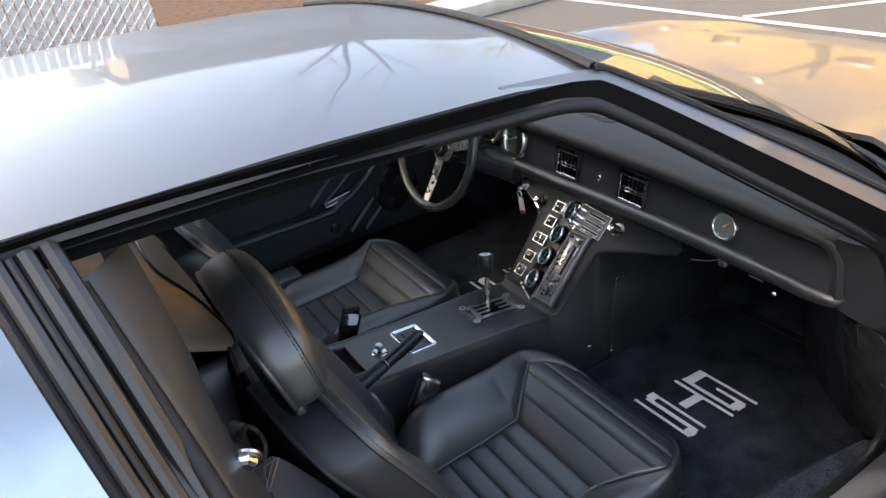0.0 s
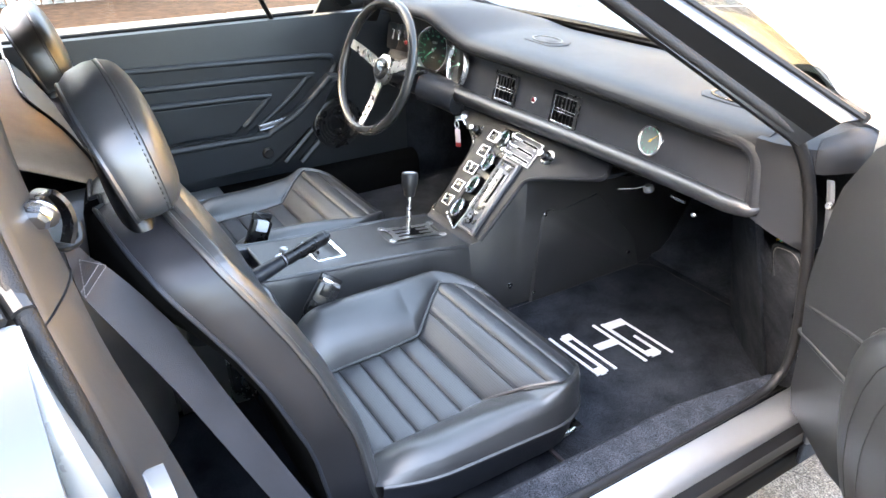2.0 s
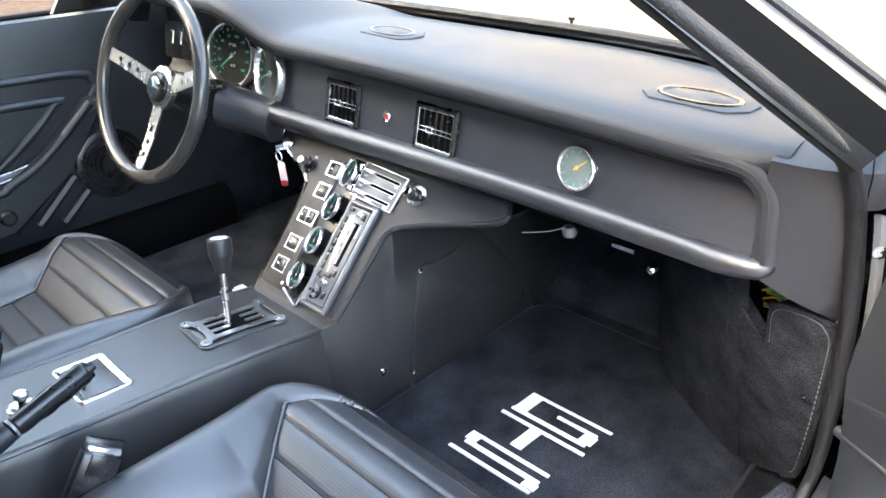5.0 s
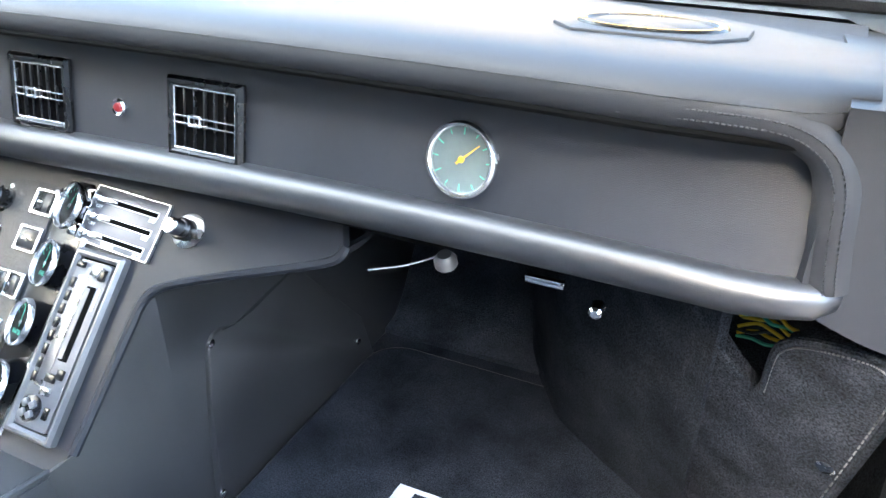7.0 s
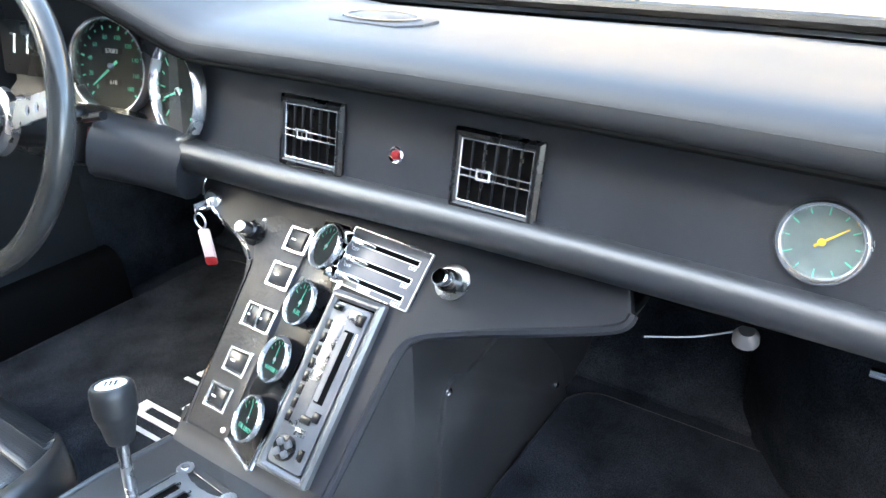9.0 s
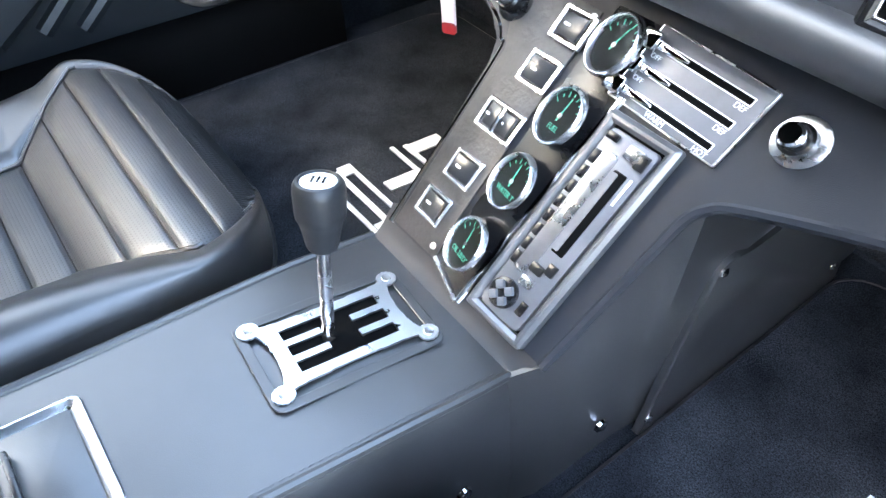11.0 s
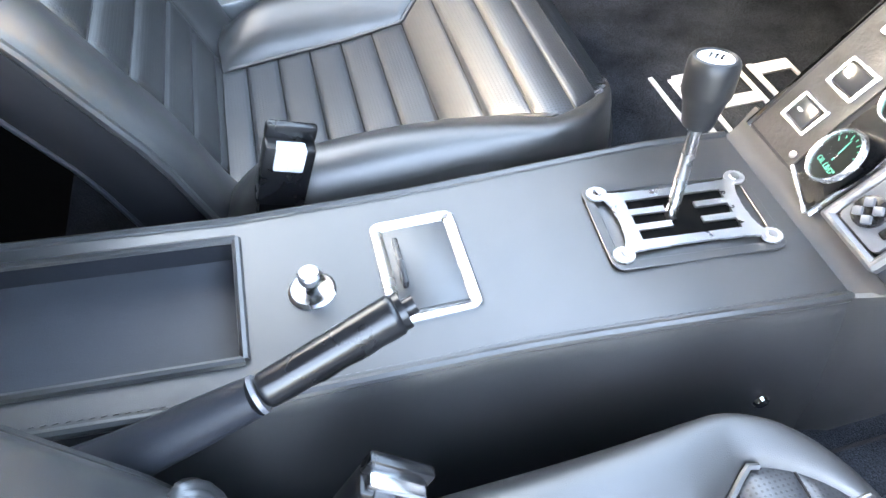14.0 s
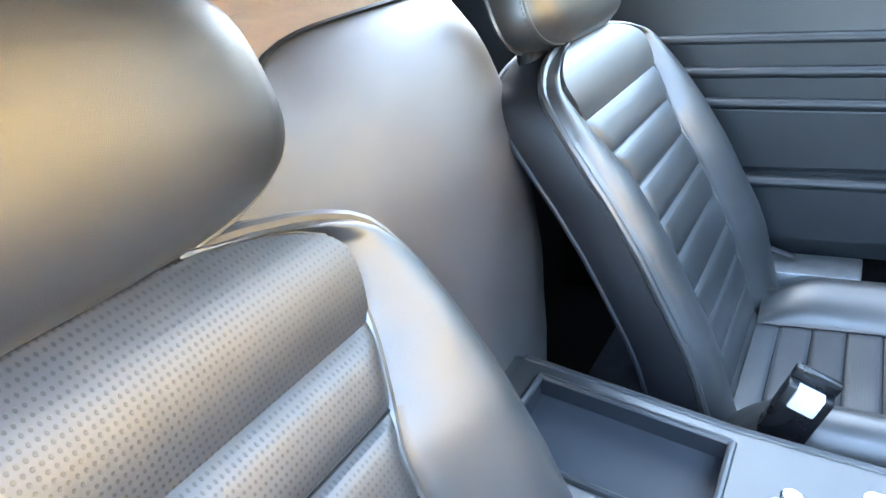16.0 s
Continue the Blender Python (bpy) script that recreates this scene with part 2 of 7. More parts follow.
def box(x0, x1, y0, y1, z0, z1, bevel=0.0, seg=2, m=None, bm=None):
    bm = bm or bmesh.new()
    r = bmesh.ops.create_cube(bm, size=1.0)
    vs = r["verts"]
    for v in vs:
        v.co = Vector((x0 + (v.co.x + 0.5) * (x1 - x0), y0 + (v.co.y + 0.5) * (y1 - y0), z0 + (v.co.z + 0.5) * (z1 - z0)))
    if bevel:
        es = list({e for v in vs for e in v.link_edges})
        r = bmesh.ops.bevel(bm, geom=es, offset=bevel, segments=seg, profile=0.5, affect="EDGES")
        vs = list({v for f in r["faces"] for v in f.verts} | {v for v in vs if v.is_valid})
    if m is not None:
        bmesh.ops.transform(bm, matrix=m, verts=vs)
    return bm


def frame_of(o, u, v):
    """A matrix with origin o, x along u, y along v made square to it, and z their normal."""
    u = Vector(u).normalized()
    w = u.cross(Vector(v)).normalized()
    v = w.cross(u)
    return Matrix(((u.x, v.x, w.x, o[0]), (u.y, v.y, w.y, o[1]), (u.z, v.z, w.z, o[2]), (0, 0, 0, 1)))


def smooth_path(pts, n=8, closed=False):
    """Catmull-Rom through the points."""
    P = [Vector(p) for p in pts]
    out, k = [], len(P)
    for i in range(k if closed else k - 1):
        a, b, c, d = [P[j % k] if closed else P[min(max(j, 0), k - 1)] for j in (i - 1, i, i + 1, i + 2)]
        for s in range(n):
            t = s / n
            out.append(0.5 * ((2 * b) + (c - a) * t + (2 * a - 5 * b + 4 * c - d) * t * t + (3 * b - a - 3 * c + d) * t ** 3))
    if not closed:
        out.append(P[-1])
    return out


def tube(pts, r, seg=8, closed=False, bm=None, rs=None, flat=1.0, up=None):
    """A round or flattened bar along a path; rs: a radius for each point."""
    bm = bm or bmesh.new()
    P = [Vector(p) for p in pts]
    n, rings, side = len(P), [], Vector(up) if up else None
    for i, p in enumerate(P):
        d = (P[(i + 1) % n] - P[i - 1]) if closed else (P[min(i + 1, n - 1)] - P[max(i - 1, 0)])
        d.normalize()
        if side is None:
            side = Vector((0, 0, 1)) if abs(d.z) < 0.9 else Vector((1, 0, 0))
        a = (side - d * side.dot(d)).normalized()
        if not up:
            side = a
        b = d.cross(a)
        q = rs[i] if rs else r
        rings.append([bm.verts.new(p + (a * math.cos(2 * math.pi * j / seg) * flat + b * math.sin(2 * math.pi * j / seg)) * q) for j in range(seg)])
    for i in range(n if closed else n - 1):
        A, B = rings[i], rings[(i + 1) % n]
        for j in range(seg):
            bm.faces.new((A[j], A[(j + 1) % seg], B[(j + 1) % seg], B[j]))
    if not closed:
        bm.faces.new(rings[0][::-1])
        bm.faces.new(rings[-1])
    return bm


def loft(rows, close_u=False, close_v=False, bm=None, cap=False):
    """A skin over rows of points; cap closes the first and the last row."""
    bm = bm or bmesh.new()
    V = [[bm.verts.new(p) for p in r] for r in rows]
    nu, nv = len(V), len(V[0])
    for i in range(nu if close_u else nu - 1):
        for j in range(nv if close_v else nv - 1):
            bm.faces.new((V[i][j], V[i][(j + 1) % nv], V[(i + 1) % nu][(j + 1) % nv], V[(i + 1) % nu][j]))
    if cap:
        bm.faces.new(V[0][::-1])
        bm.faces.new(V[-1])
    bmesh.ops.recalc_face_normals(bm, faces=bm.faces)
    return bm


def thick(bm, d):
    """Gives an open skin a thickness d, inwards."""
    bmesh.ops.recalc_face_normals(bm, faces=bm.faces)
    bmesh.ops.solidify(bm, geom=bm.faces[:], thickness=d)
    return bm


def slab(rows, vec):
    """A skin over rows of points, backed by the same skin moved by vec, with closed edges."""
    vec = Vector(vec)
    n, k = len(rows), len(rows[0])
    rim = [(0, j) for j in range(k)] + [(i, k - 1) for i in range(1, n)] + [(n - 1, j) for j in range(k - 2, -1, -1)] + [(i, 0) for i in range(n - 2, 0, -1)]
    bm = bmesh.new()
    A = [[bm.verts.new(p) for p in r] for r in rows]
    B = [[bm.verts.new(Vector(p) + vec) for p in r] for r in rows]
    for V_ in (A, B):
        for i in range(n - 1):
            for j in range(k - 1):
                bm.faces.new((V_[i][j], V_[i][j + 1], V_[i + 1][j + 1], V_[i + 1][j]))
    for (a, c), (d, e) in zip(rim, rim[1:] + rim[:1]):
        bm.faces.new((A[a][c], A[d][e], B[d][e], B[a][c]))
    bmesh.ops.recalc_face_normals(bm, faces=bm.faces)
    return bm


def lathe(profile, m, seg=32, bm=None, caps=True):
    """Turns (radius, height) rows about the z axis of m."""
    bm = bm or bmesh.new()
    rows = []
    for r, h in profile:
        rows.append([bm.verts.new(m @ Vector((r * math.cos(2 * math.pi * j / seg), r * math.sin(2 * math.pi * j / seg), h))) for j in range(seg)])
    for A, B in zip(rows, rows[1:]):
        for j in range(seg):
            bm.faces.new((A[j], A[(j + 1) % seg], B[(j + 1) % seg], B[j]))
    if caps:
        bm.faces.new(rows[0][::-1])
        bm.faces.new(rows[-1])
    return bm


def plate(poly, m, h, bm=None, bevel=0.0):
    """A flat polygon in the plane of m, raised by h along its normal."""
    bm = bm or bmesh.new()
    lo = [bm.verts.new(m @ Vector((x, y, 0))) for x, y in poly]
    hi = [bm.verts.new(m @ Vector((x, y, h))) for x, y in poly]
    n = len(poly)
    bm.faces.new(lo[::-1])
    top = bm.faces.new(hi)
    for i in range(n):
        bm.faces.new((lo[i], lo[(i + 1) % n], hi[(i + 1) % n], hi[i]))
    if bevel:
        bmesh.ops.bevel(bm, geom=list(top.edges), offset=bevel, segments=2, profile=0.5, affect="EDGES")
    return bm


def round_rect(x0, x1, y0, y1, r, n=5):
    pts = []
    for cx, cy, a in ((x1 - r, y1 - r, 0), (x0 + r, y1 - r, 90), (x0 + r, y0 + r, 180), (x1 - r, y0 + r, 270)):
        pts += [(cx + r * math.cos(radians(a + 90 * i / n)), cy + r * math.sin(radians(a + 90 * i / n))) for i in range(n + 1)]
    return pts


def ring_plate(x0, x1, y0, y1, r, w, m, h, bm=None, bevel=0.0, n=5):
    """A rectangular frame with rounded corners, w wide and h high."""
    bm = bm or bmesh.new()
    A, B = round_rect(x0, x1, y0, y1, r, n), round_rect(x0 + w, x1 - w, y0 + w, y1 - w, max(r - w, 0.0005), n)
    b = min(bevel, w * 0.45, h * 0.9)
    C, D = round_rect(x0 + b, x1 - b, y0 + b, y1 - b, max(r - b, 0.0005), n), round_rect(x0 + w - b, x1 - w + b, y0 + w - b, y1 - w + b, max(r - w + b, 0.0005), n)
    loops = [[m @ Vector((x, y, z)) for x, y in L] for L, z in ((A, 0), (A, h - b), (C, h), (D, h), (B, h - b), (B, 0))]
    return loft(loops, close_u=True, close_v=True, bm=bm)


def text_mesh(s, size, m, h=0.0004):
    c = bpy.data.curves.new("writing", "FONT")
    c.body, c.size, c.extrude, c.align_x, c.align_y = s, size, h, "CENTER", "CENTER"
    ob = bpy.data.objects.new("writing", c)
    me = bpy.data.meshes.new_from_object(ob)
    bm = bmesh.new()
    bm.from_mesh(me)
    bpy.data.objects.remove(ob)
    bpy.data.curves.remove(c)
    bpy.data.meshes.remove(me)
    bmesh.ops.transform(bm, matrix=m, verts=bm.verts)
    return bm


XC = 0.02  # the car's middle line


def mx(p):
    """The mirror point on the other side of the car."""
    return (2 * XC - p[0], p[1], p[2])


def lerp(a, b, t):
    return a + (b - a) * t


def curve(table, z):
    """Reads a smooth value from rows of (z, value)."""
    if z <= table[0][0]:
        return table[0][1]
    for (a, va), (b, vb) in zip(table, table[1:]):
        if z <= b:
            t = (z - a) / (b - a)
            return lerp(va, vb, t * t * (3 - 2 * t) if len(table) < 4 else t)
    return table[-1][1]

# ---- ground and surroundings ----
def sheet(x0, x1, y0, y1, z0, z1, bevel=0.0):
    return box(x0, x1, y0, y1, z0, z1, bevel)


solid("ground", sheet(-200, 200, -200, 200, -0.2, 0.0), ASPHALT, "grey asphalt of a parking lot", "ground", kind="structure")
solid("pavement", box(0.45, 7.0, -9.0, 0.95, -0.05, 0.004, 0.002), AGGREGATE, "tan exposed aggregate paving beside the car", "ground", kind="structure")
kerb = thing("kerb", (-4.7, 6, 0), "pale concrete kerb and walk beside a planting bed", "kerb", kind="structure")
for i in range(14):
    part("kerb_stone", box(-5.0, -4.4, -8 + i * 1.5, -6.506 + i * 1.5, 0, 0.13, 0.02), CONCRETE, kerb)
solid("planting_bed", box(-40, -5.0, -30, 13, 0, 0.10, 0.03), MULCH, "planting bed covered with brown bark mulch", "ground", kind="structure")
solid("far_lawn", box(-40, 40, 14.5, 60, 0, 0.12, 0.03), GRASS, "strip of autumn grass beyond the parking lot", "ground", kind="structure")
kerb2 = thing("far_kerb", (0, 14.3, 0), "pale concrete kerb along the far lawn", "kerb", kind="structure")
for i in range(16):
    part("kerb_stone", box(-24 + i * 3, -21.01 + i * 3, 14.2, 14.5, 0, 0.14, 0.02), CONCRETE, kerb2)


def stripe(a, b, w=0.075):
    a, b = Vector((*a, 0.004)), Vector((*b, 0.004))
    m = frame_of((a + b) / 2, b - a, Vector((-(b - a).y, (b - a).x, 0)))
    n = (b - a).length / 2
    solid("parking_stripe", plate([(-n, -w / 2), (n, -w / 2), (n, w / 2), (-n, w / 2)], m, 0.003), STRIPE,
          "worn white line painted on the asphalt", "road marking", "parking lines", "structure")


stripe((-4.9, 3.95), (9.0, 3.95))
for i in range(6):
    stripe((-4.3 + i * 2.0, 4.01), (-1.0 + i * 2.0, 8.6))
stripe((-4.9, 8.7), (9.0, 8.7))

# Added out of view behind the car, to keep the sun off it.
hall = thing("shading_block", (-4, -21, 0), "unseen grey building added to shade the parked car", "building", kind="structure")
part("wall", box(-34, 26, -26, -16, 0, 11, 0.05), STUCCO, hall)
part("roof", box(-34.3, 26.3, -26.3, -15.7, 11, 11.4, 0.05), CONCRETE, hall)
for i in range(14):
    for z in (1.2, 4.6, 8.0):
        part("window", box(-32 + i * 4.1, -29.6 + i * 4.1, -16.0, -15.95, z, z + 1.9, 0.02), PLASTIC, hall)

fence = thing("slatted_fence", (-6.7, -4, 0.1), "grey slatted wire fence standing in the planting bed", "fence", kind="structure")
for i in range(88):
    y = -8.0 + i * 0.098
    part("slat", box(-6.715, -6.705, y, y + 0.082, 0.1, 2.1, 0.002), FENCE, fence)
bm = bmesh.new()
for i in range(-20, 88):
    for d in (1, -1):
        a, b = Vector((-6.698, -8.0 + i * 0.098, 0.1)), Vector((-6.698, -8.0 + i * 0.098 + d * 2.0, 2.1))
        t0, t1 = sorted(((-8.0 - a.y) / (b.y - a.y), (0.62 - a.y) / (b.y - a.y)))
        t0, t1 = max(0.0, t0), min(1.0, t1)
        if t1 > t0:
            tube([a.lerp(b, t0), a.lerp(b, t1)], 0.0035, 4, bm=bm)
part("wire_mesh", bm, STEEL, fence, kind="stuff")
for y in (-7.98, -5.1, -2.25, 0.60):
    part("post", tube([(-6.74, y, 0.05), (-6.74, y, 2.16)], 0.03, 10), STEEL, fence)
part("rail", tube([(-6.735, -8.0, 2.10), (-6.735, 0.62, 2.10)], 0.02, 8), STEEL, fence)

# what the polished panels mirror: a sunlit yellow building ahead, one further off, and a water tower
ahead = thing("yellow_building", (0, 34, 0), "long sunlit yellow stucco building beyond the lot", "building", kind="structure")
part("wall", box(-26, 34, 30, 42, 0, 15, 0.05), OCHRE, ahead)
part("roof", box(-26.4, 34.4, 29.6, 42.4, 15, 15.5, 0.05), CONCRETE, ahead)
for i in range(9):
    for z in (2.0, 9.5):
        w = part("window", box(-22 + i * 6.2, -20.4 + i * 6.2, 29.92, 30.0, z, z + 2.2, 0.02), PLASTIC, ahead)
# The grey lower wall stands for shade on the facade, put into its colour.
side_hall = thing("far_yellow_building", (-50, 20, 0), "sunlit yellow building, its lower wall greyed to stand for shade", "building", kind="structure")
part("shaded_lower_wall", box(-60, -46, 4.5, 60, 0, 8.6, 0.05), STUCCO, side_hall)
part("sunlit_upper_wall", box(-59.5, -46.5, 5.0, 59.5, 8.6, 12.8, 0.05), OCHRE, side_hall)
part("roof", box(-60.2, -45.8, 4.3, 60.2, 12.8, 13.2, 0.05), CONCRETE, side_hall)
tower = thing("water_tower", (-60, 3.4, 0), "pale sunlit water tower on steel legs", "water tower", kind="structure")
part("tank", lathe([(0.4, 10.9), (1.9, 11.2), (2.0, 11.6), (2.0, 14.6), (1.7, 14.9), (0.2, 15.3)], Matrix.Translation((-60, 3.4, 0)), 28), FENCE, tower)
for a in range(4):
    c, d = math.cos(a * math.pi / 2 + 0.6), math.sin(a * math.pi / 2 + 0.6)
    part("leg", tube([(-60 + 2.0 * c, 3.4 + 2.0 * d, 0), (-60 + 1.2 * c, 3.4 + 1.2 * d, 11.2)], 0.14, 8), STEEL, tower)


def tree(x, y, h, seed, leafy):
    rnd = random.Random(seed)
    t = thing("tree", (x, y, 0.1), "leaf-shedding tree with spreading limbs and golden autumn leaves", "tree", "trees round the lot")
    bm, tips = bmesh.new(), []

    def grow(p, d, length, r, depth):
        pts, rs = [p], [r]
        for i in range(4):
            d = (d + Vector((rnd.uniform(-1, 1), rnd.uniform(-1, 1), rnd.uniform(-0.3, 0.6))) * 0.16).normalized()
            pts.append(pts[-1] + d * length / 4)
            rs.append(r * (1 - 0.13 * (i + 1)))
        tube(pts, r, 6, bm=bm, rs=rs)
        if depth == 0:
            tips.extend(pts[1:])
            return
        for k in range(3 if depth > 1 else 4):
            a = rnd.uniform(0, 2 * math.pi)
            nd = (d * 0.75 + Vector((math.cos(a), math.sin(a), rnd.uniform(0, 0.5))) * 0.75).normalized()
            grow(pts[rnd.randint(2, 4)], nd, length * rnd.uniform(0.6, 0.8), rs[-1] * 0.7, depth - 1)

    grow(Vector((x, y, 0.05)), Vector((0, 0, 1)), h * 0.38, h * 0.022, 4)
    part("trunk", bm, BARK, t)
    bm = bmesh.new()
    for p in tips:
        for k in range(leafy):
            q = p + Vector((rnd.gauss(0, 0.3), rnd.gauss(0, 0.3), rnd.gauss(0, 0.25)))
            s = rnd.uniform(0.05, 0.12)
            u = Vector((rnd.gauss(0, 1), rnd.gauss(0, 1), rnd.gauss(0, 1))).normalized()
            v = u.orthogonal().normalized()
            bm.faces.new([bm.verts.new(q + w) for w in (u * s, v * s * 0.6, -u * s, -v * s * 0.6)])
    part("crown", bm, LEAF, t, kind="stuff")


for i, (x, y, h, lf) in enumerate(((-11.5, 5.2, 9.5, 0), (-15, 11, 10, 2), (-9, 17, 11, 2), (-2.0, 19, 12, 1), (3.5, 18, 11, 2), (9, 20, 12, 2))):
    tree(x, y, h, 11 + i, lf)

# ---- car body ----
car = thing("sports_car", (XC, 0.2, 0), "low silver sports car parked with its door open", "car")


def roof_pt(x, y):
    s = (x - XC) / 0.50
    edge = curve([(-1.3, 1.06), (-0.8, 1.086), (-0.5, 1.082), (-0.25, 1.070), (-0.08, 1.050)], y)
    return Vector((x, y - 0.0 + 0.035 * (1 - s * s) * max(0, 1 + (y + 0.1) / 0.5), edge + 0.030 * (1 - abs(s) ** 2.4)))


rows = []
for j in range(26):
    y = lerp(-1.3, -0.095, j / 25)
    rows.append([roof_pt(XC + 0.50 * math.sin(math.pi / 2 * (i / 20 - 1) * 1.0) if False else XC + 0.50 * (i / 20 - 1), y) for i in range(41)])
part("roof", thick(loft(rows), 0.018), SILVER, car, "glossy silver roof panel")

part("headliner", thick(loft([[p + Vector((0, 0, -0.032)) for p in r] for r in rows]), 0.006), MATTE, car, "dark cloth headliner")

P_LINE = [(0.520, -1.25, 1.060), (0.520, -0.80, 1.083), (0.520, -0.50, 1.078), (0.521, -0.25, 1.066), (0.523, -0.14, 1.056), (0.545, -0.085, 1.032), (0.652, 0.080, 0.915), (0.760, 0.248, 0.792)]
S_LINE = [(0.497, -1.25, 1.035), (0.500, -0.75, 1.054), (0.505, -0.50, 1.050), (0.520, -0.25, 1.042), (0.536, -0.165, 1.032), (0.560, -0.110, 1.004), (0.650, 0.045, 0.885), (0.740, 0.200, 0.765)]
T_LINE = [(0.500, -1.25, 1.066), (0.500, -0.80, 1.090), (0.500, -0.50, 1.086), (0.500, -0.25, 1.074), (0.503, -0.105, 1.060), (0.520, -0.070, 1.046), (0.640, 0.120, 0.920), (0.762, 0.299, 0.790)]


def strip(A, B, n=6):
    a, b = smooth_path(A, n), smooth_path(B, n)
    return loft([[lerp(p, q, k / 3) for k in range(4)] for p, q in zip(a, b)])


for side in (0, 1):
    f = (lambda L: [mx(p) for p in L]) if side else (lambda L: L)
    part("pillar_skin", thick(strip(f(T_LINE[3:]), f(P_LINE[3:])), 0.006), SILVER, car, "silver windscreen pillar")
    mid = [tuple(Vector(b).lerp(Vector(a), 0.36)) for a, b in zip(f(P_LINE), f(S_LINE))]
    part("door_rebate", thick(strip(f(P_LINE), mid), 0.004), MATTE, car, "black door rebate under the roof edge")
    inner = [(p[0] - 0.008 if not side else p[0] + 0.008, p[1] + 0.030, p[2] + 0.012) for p in f(S_LINE)]
    part("pillar_lining", thick(strip(mid, f(S_LINE)), 0.004), TRIM, car, "black padded pillar lining")
    part("pillar_lining", thick(strip(f(S_LINE), inner), 0.004), TRIM, car)
    part("windscreen_seal", tube(smooth_path(f(T_LINE[4:]), 6), 0.006, 8), RUBBER, car)
    for k in range(1, 6):
        p = Vector(lerp(Vector(f(P_LINE)[k + 1]), Vector(f(S_LINE)[k + 1]), 0.5))
        part("rebate_stud", lathe([(0.004, 0), (0.004, 0.004), (0.002, 0.006)], Matrix.Translation(p + Vector((0.0, 0, -0.003))), 8), PLASTIC, car)

def base_y(x):
    return 0.30 + 0.29 * (1 - min(1.0, abs((x - XC) / 0.742)) ** 2.7)


# windscreen: from the header down to a swept base
rows = []
for j in range(13):
    t = j / 12
    row = []
    for i in range(25):
        s = i / 12 - 1
        top = Vector((XC + 0.482 * s, -0.105 + 0.035 * (1 - s * s), 1.058 + 0.026 * (1 - s * s)))
        bot = Vector((XC + 0.742 * s, base_y(XC + 0.742 * s), 0.788 - 0.030 * (1 - abs(s) ** 2.2)))
        row.append(top.lerp(bot, t) + Vector((0, 0.035, 0.03)) * math.sin(math.pi * t))
    rows.append(row)
part("windscreen", loft(rows), PANE, car, "lightly tinted windscreen")
part("windscreen_gasket", tube([r + Vector((0, 0.004, 0.002)) for r in rows[-1]], 0.008, 8), RUBBER, car)
part("windscreen_gasket", tube([r + Vector((0, 0.002, 0.004)) for r in rows[0]], 0.007, 8), RUBBER, car)
base_row = rows[-1]


def hood_pt(s, t):
    y = lerp(0.645, 2.15, t)
    crown = curve([(0.6, 0.752), (0.8, 0.757), (1.0, 0.747), (1.25, 0.716), (1.6, 0.640), (2.15, 0.47)], y)
    a = abs(s)
    lift = 0.035 * math.exp(-((a - 0.80) / 0.14) ** 2) * (1 - t * 0.4)
    return Vector((XC + 0.70 * s * (1 - 0.10 * t * t), y - 0.30 * a ** 2.7 * (1 - t) ** 2 - 0.22 * a ** 3 * t, crown + lift + 0.015 * a))


part("bonnet", thick(loft([[hood_pt(i / 20 - 1, j / 24) for i in range(41)] for j in range(25)]), 0.012), SILVER, car, "silver bonnet reflecting autumn trees")
rows = []
for r in range(5):
    rows.append([p + Vector((0, 0.012 + 0.035 * r / 4, -0.006 - 0.002 * r)) for p in base_row[1:-1]])
part("cowl", thick(loft(rows), 0.006), SILVER, car)
for c in (0.245, 0.385):
    for k in range(13):
        x = c + k * 0.0085
        y, z = base_y(x) + 0.029, 0.7665 - 0.030 * (1 - abs((x - XC) / 0.742) ** 2.2)
        m = Matrix.Translation((x, y, z + 0.0215)) @ Matrix.Rotation(radians(-20), 4, "Z")
        part("cowl_louvre", box(-0.0022, 0.0022, -0.011, 0.011, -0.002, 0.002, 0.0005, m=m), MATTE, car)
part("washer_jet", lathe([(0.007, 0), (0.007, 0.004), (0.003, 0.008), (0.003, 0.012), (0.006, 0.014), (0.006, 0.019)], Matrix.Translation((0.20, 0.606, 0.757)), 10), PLASTIC, car)
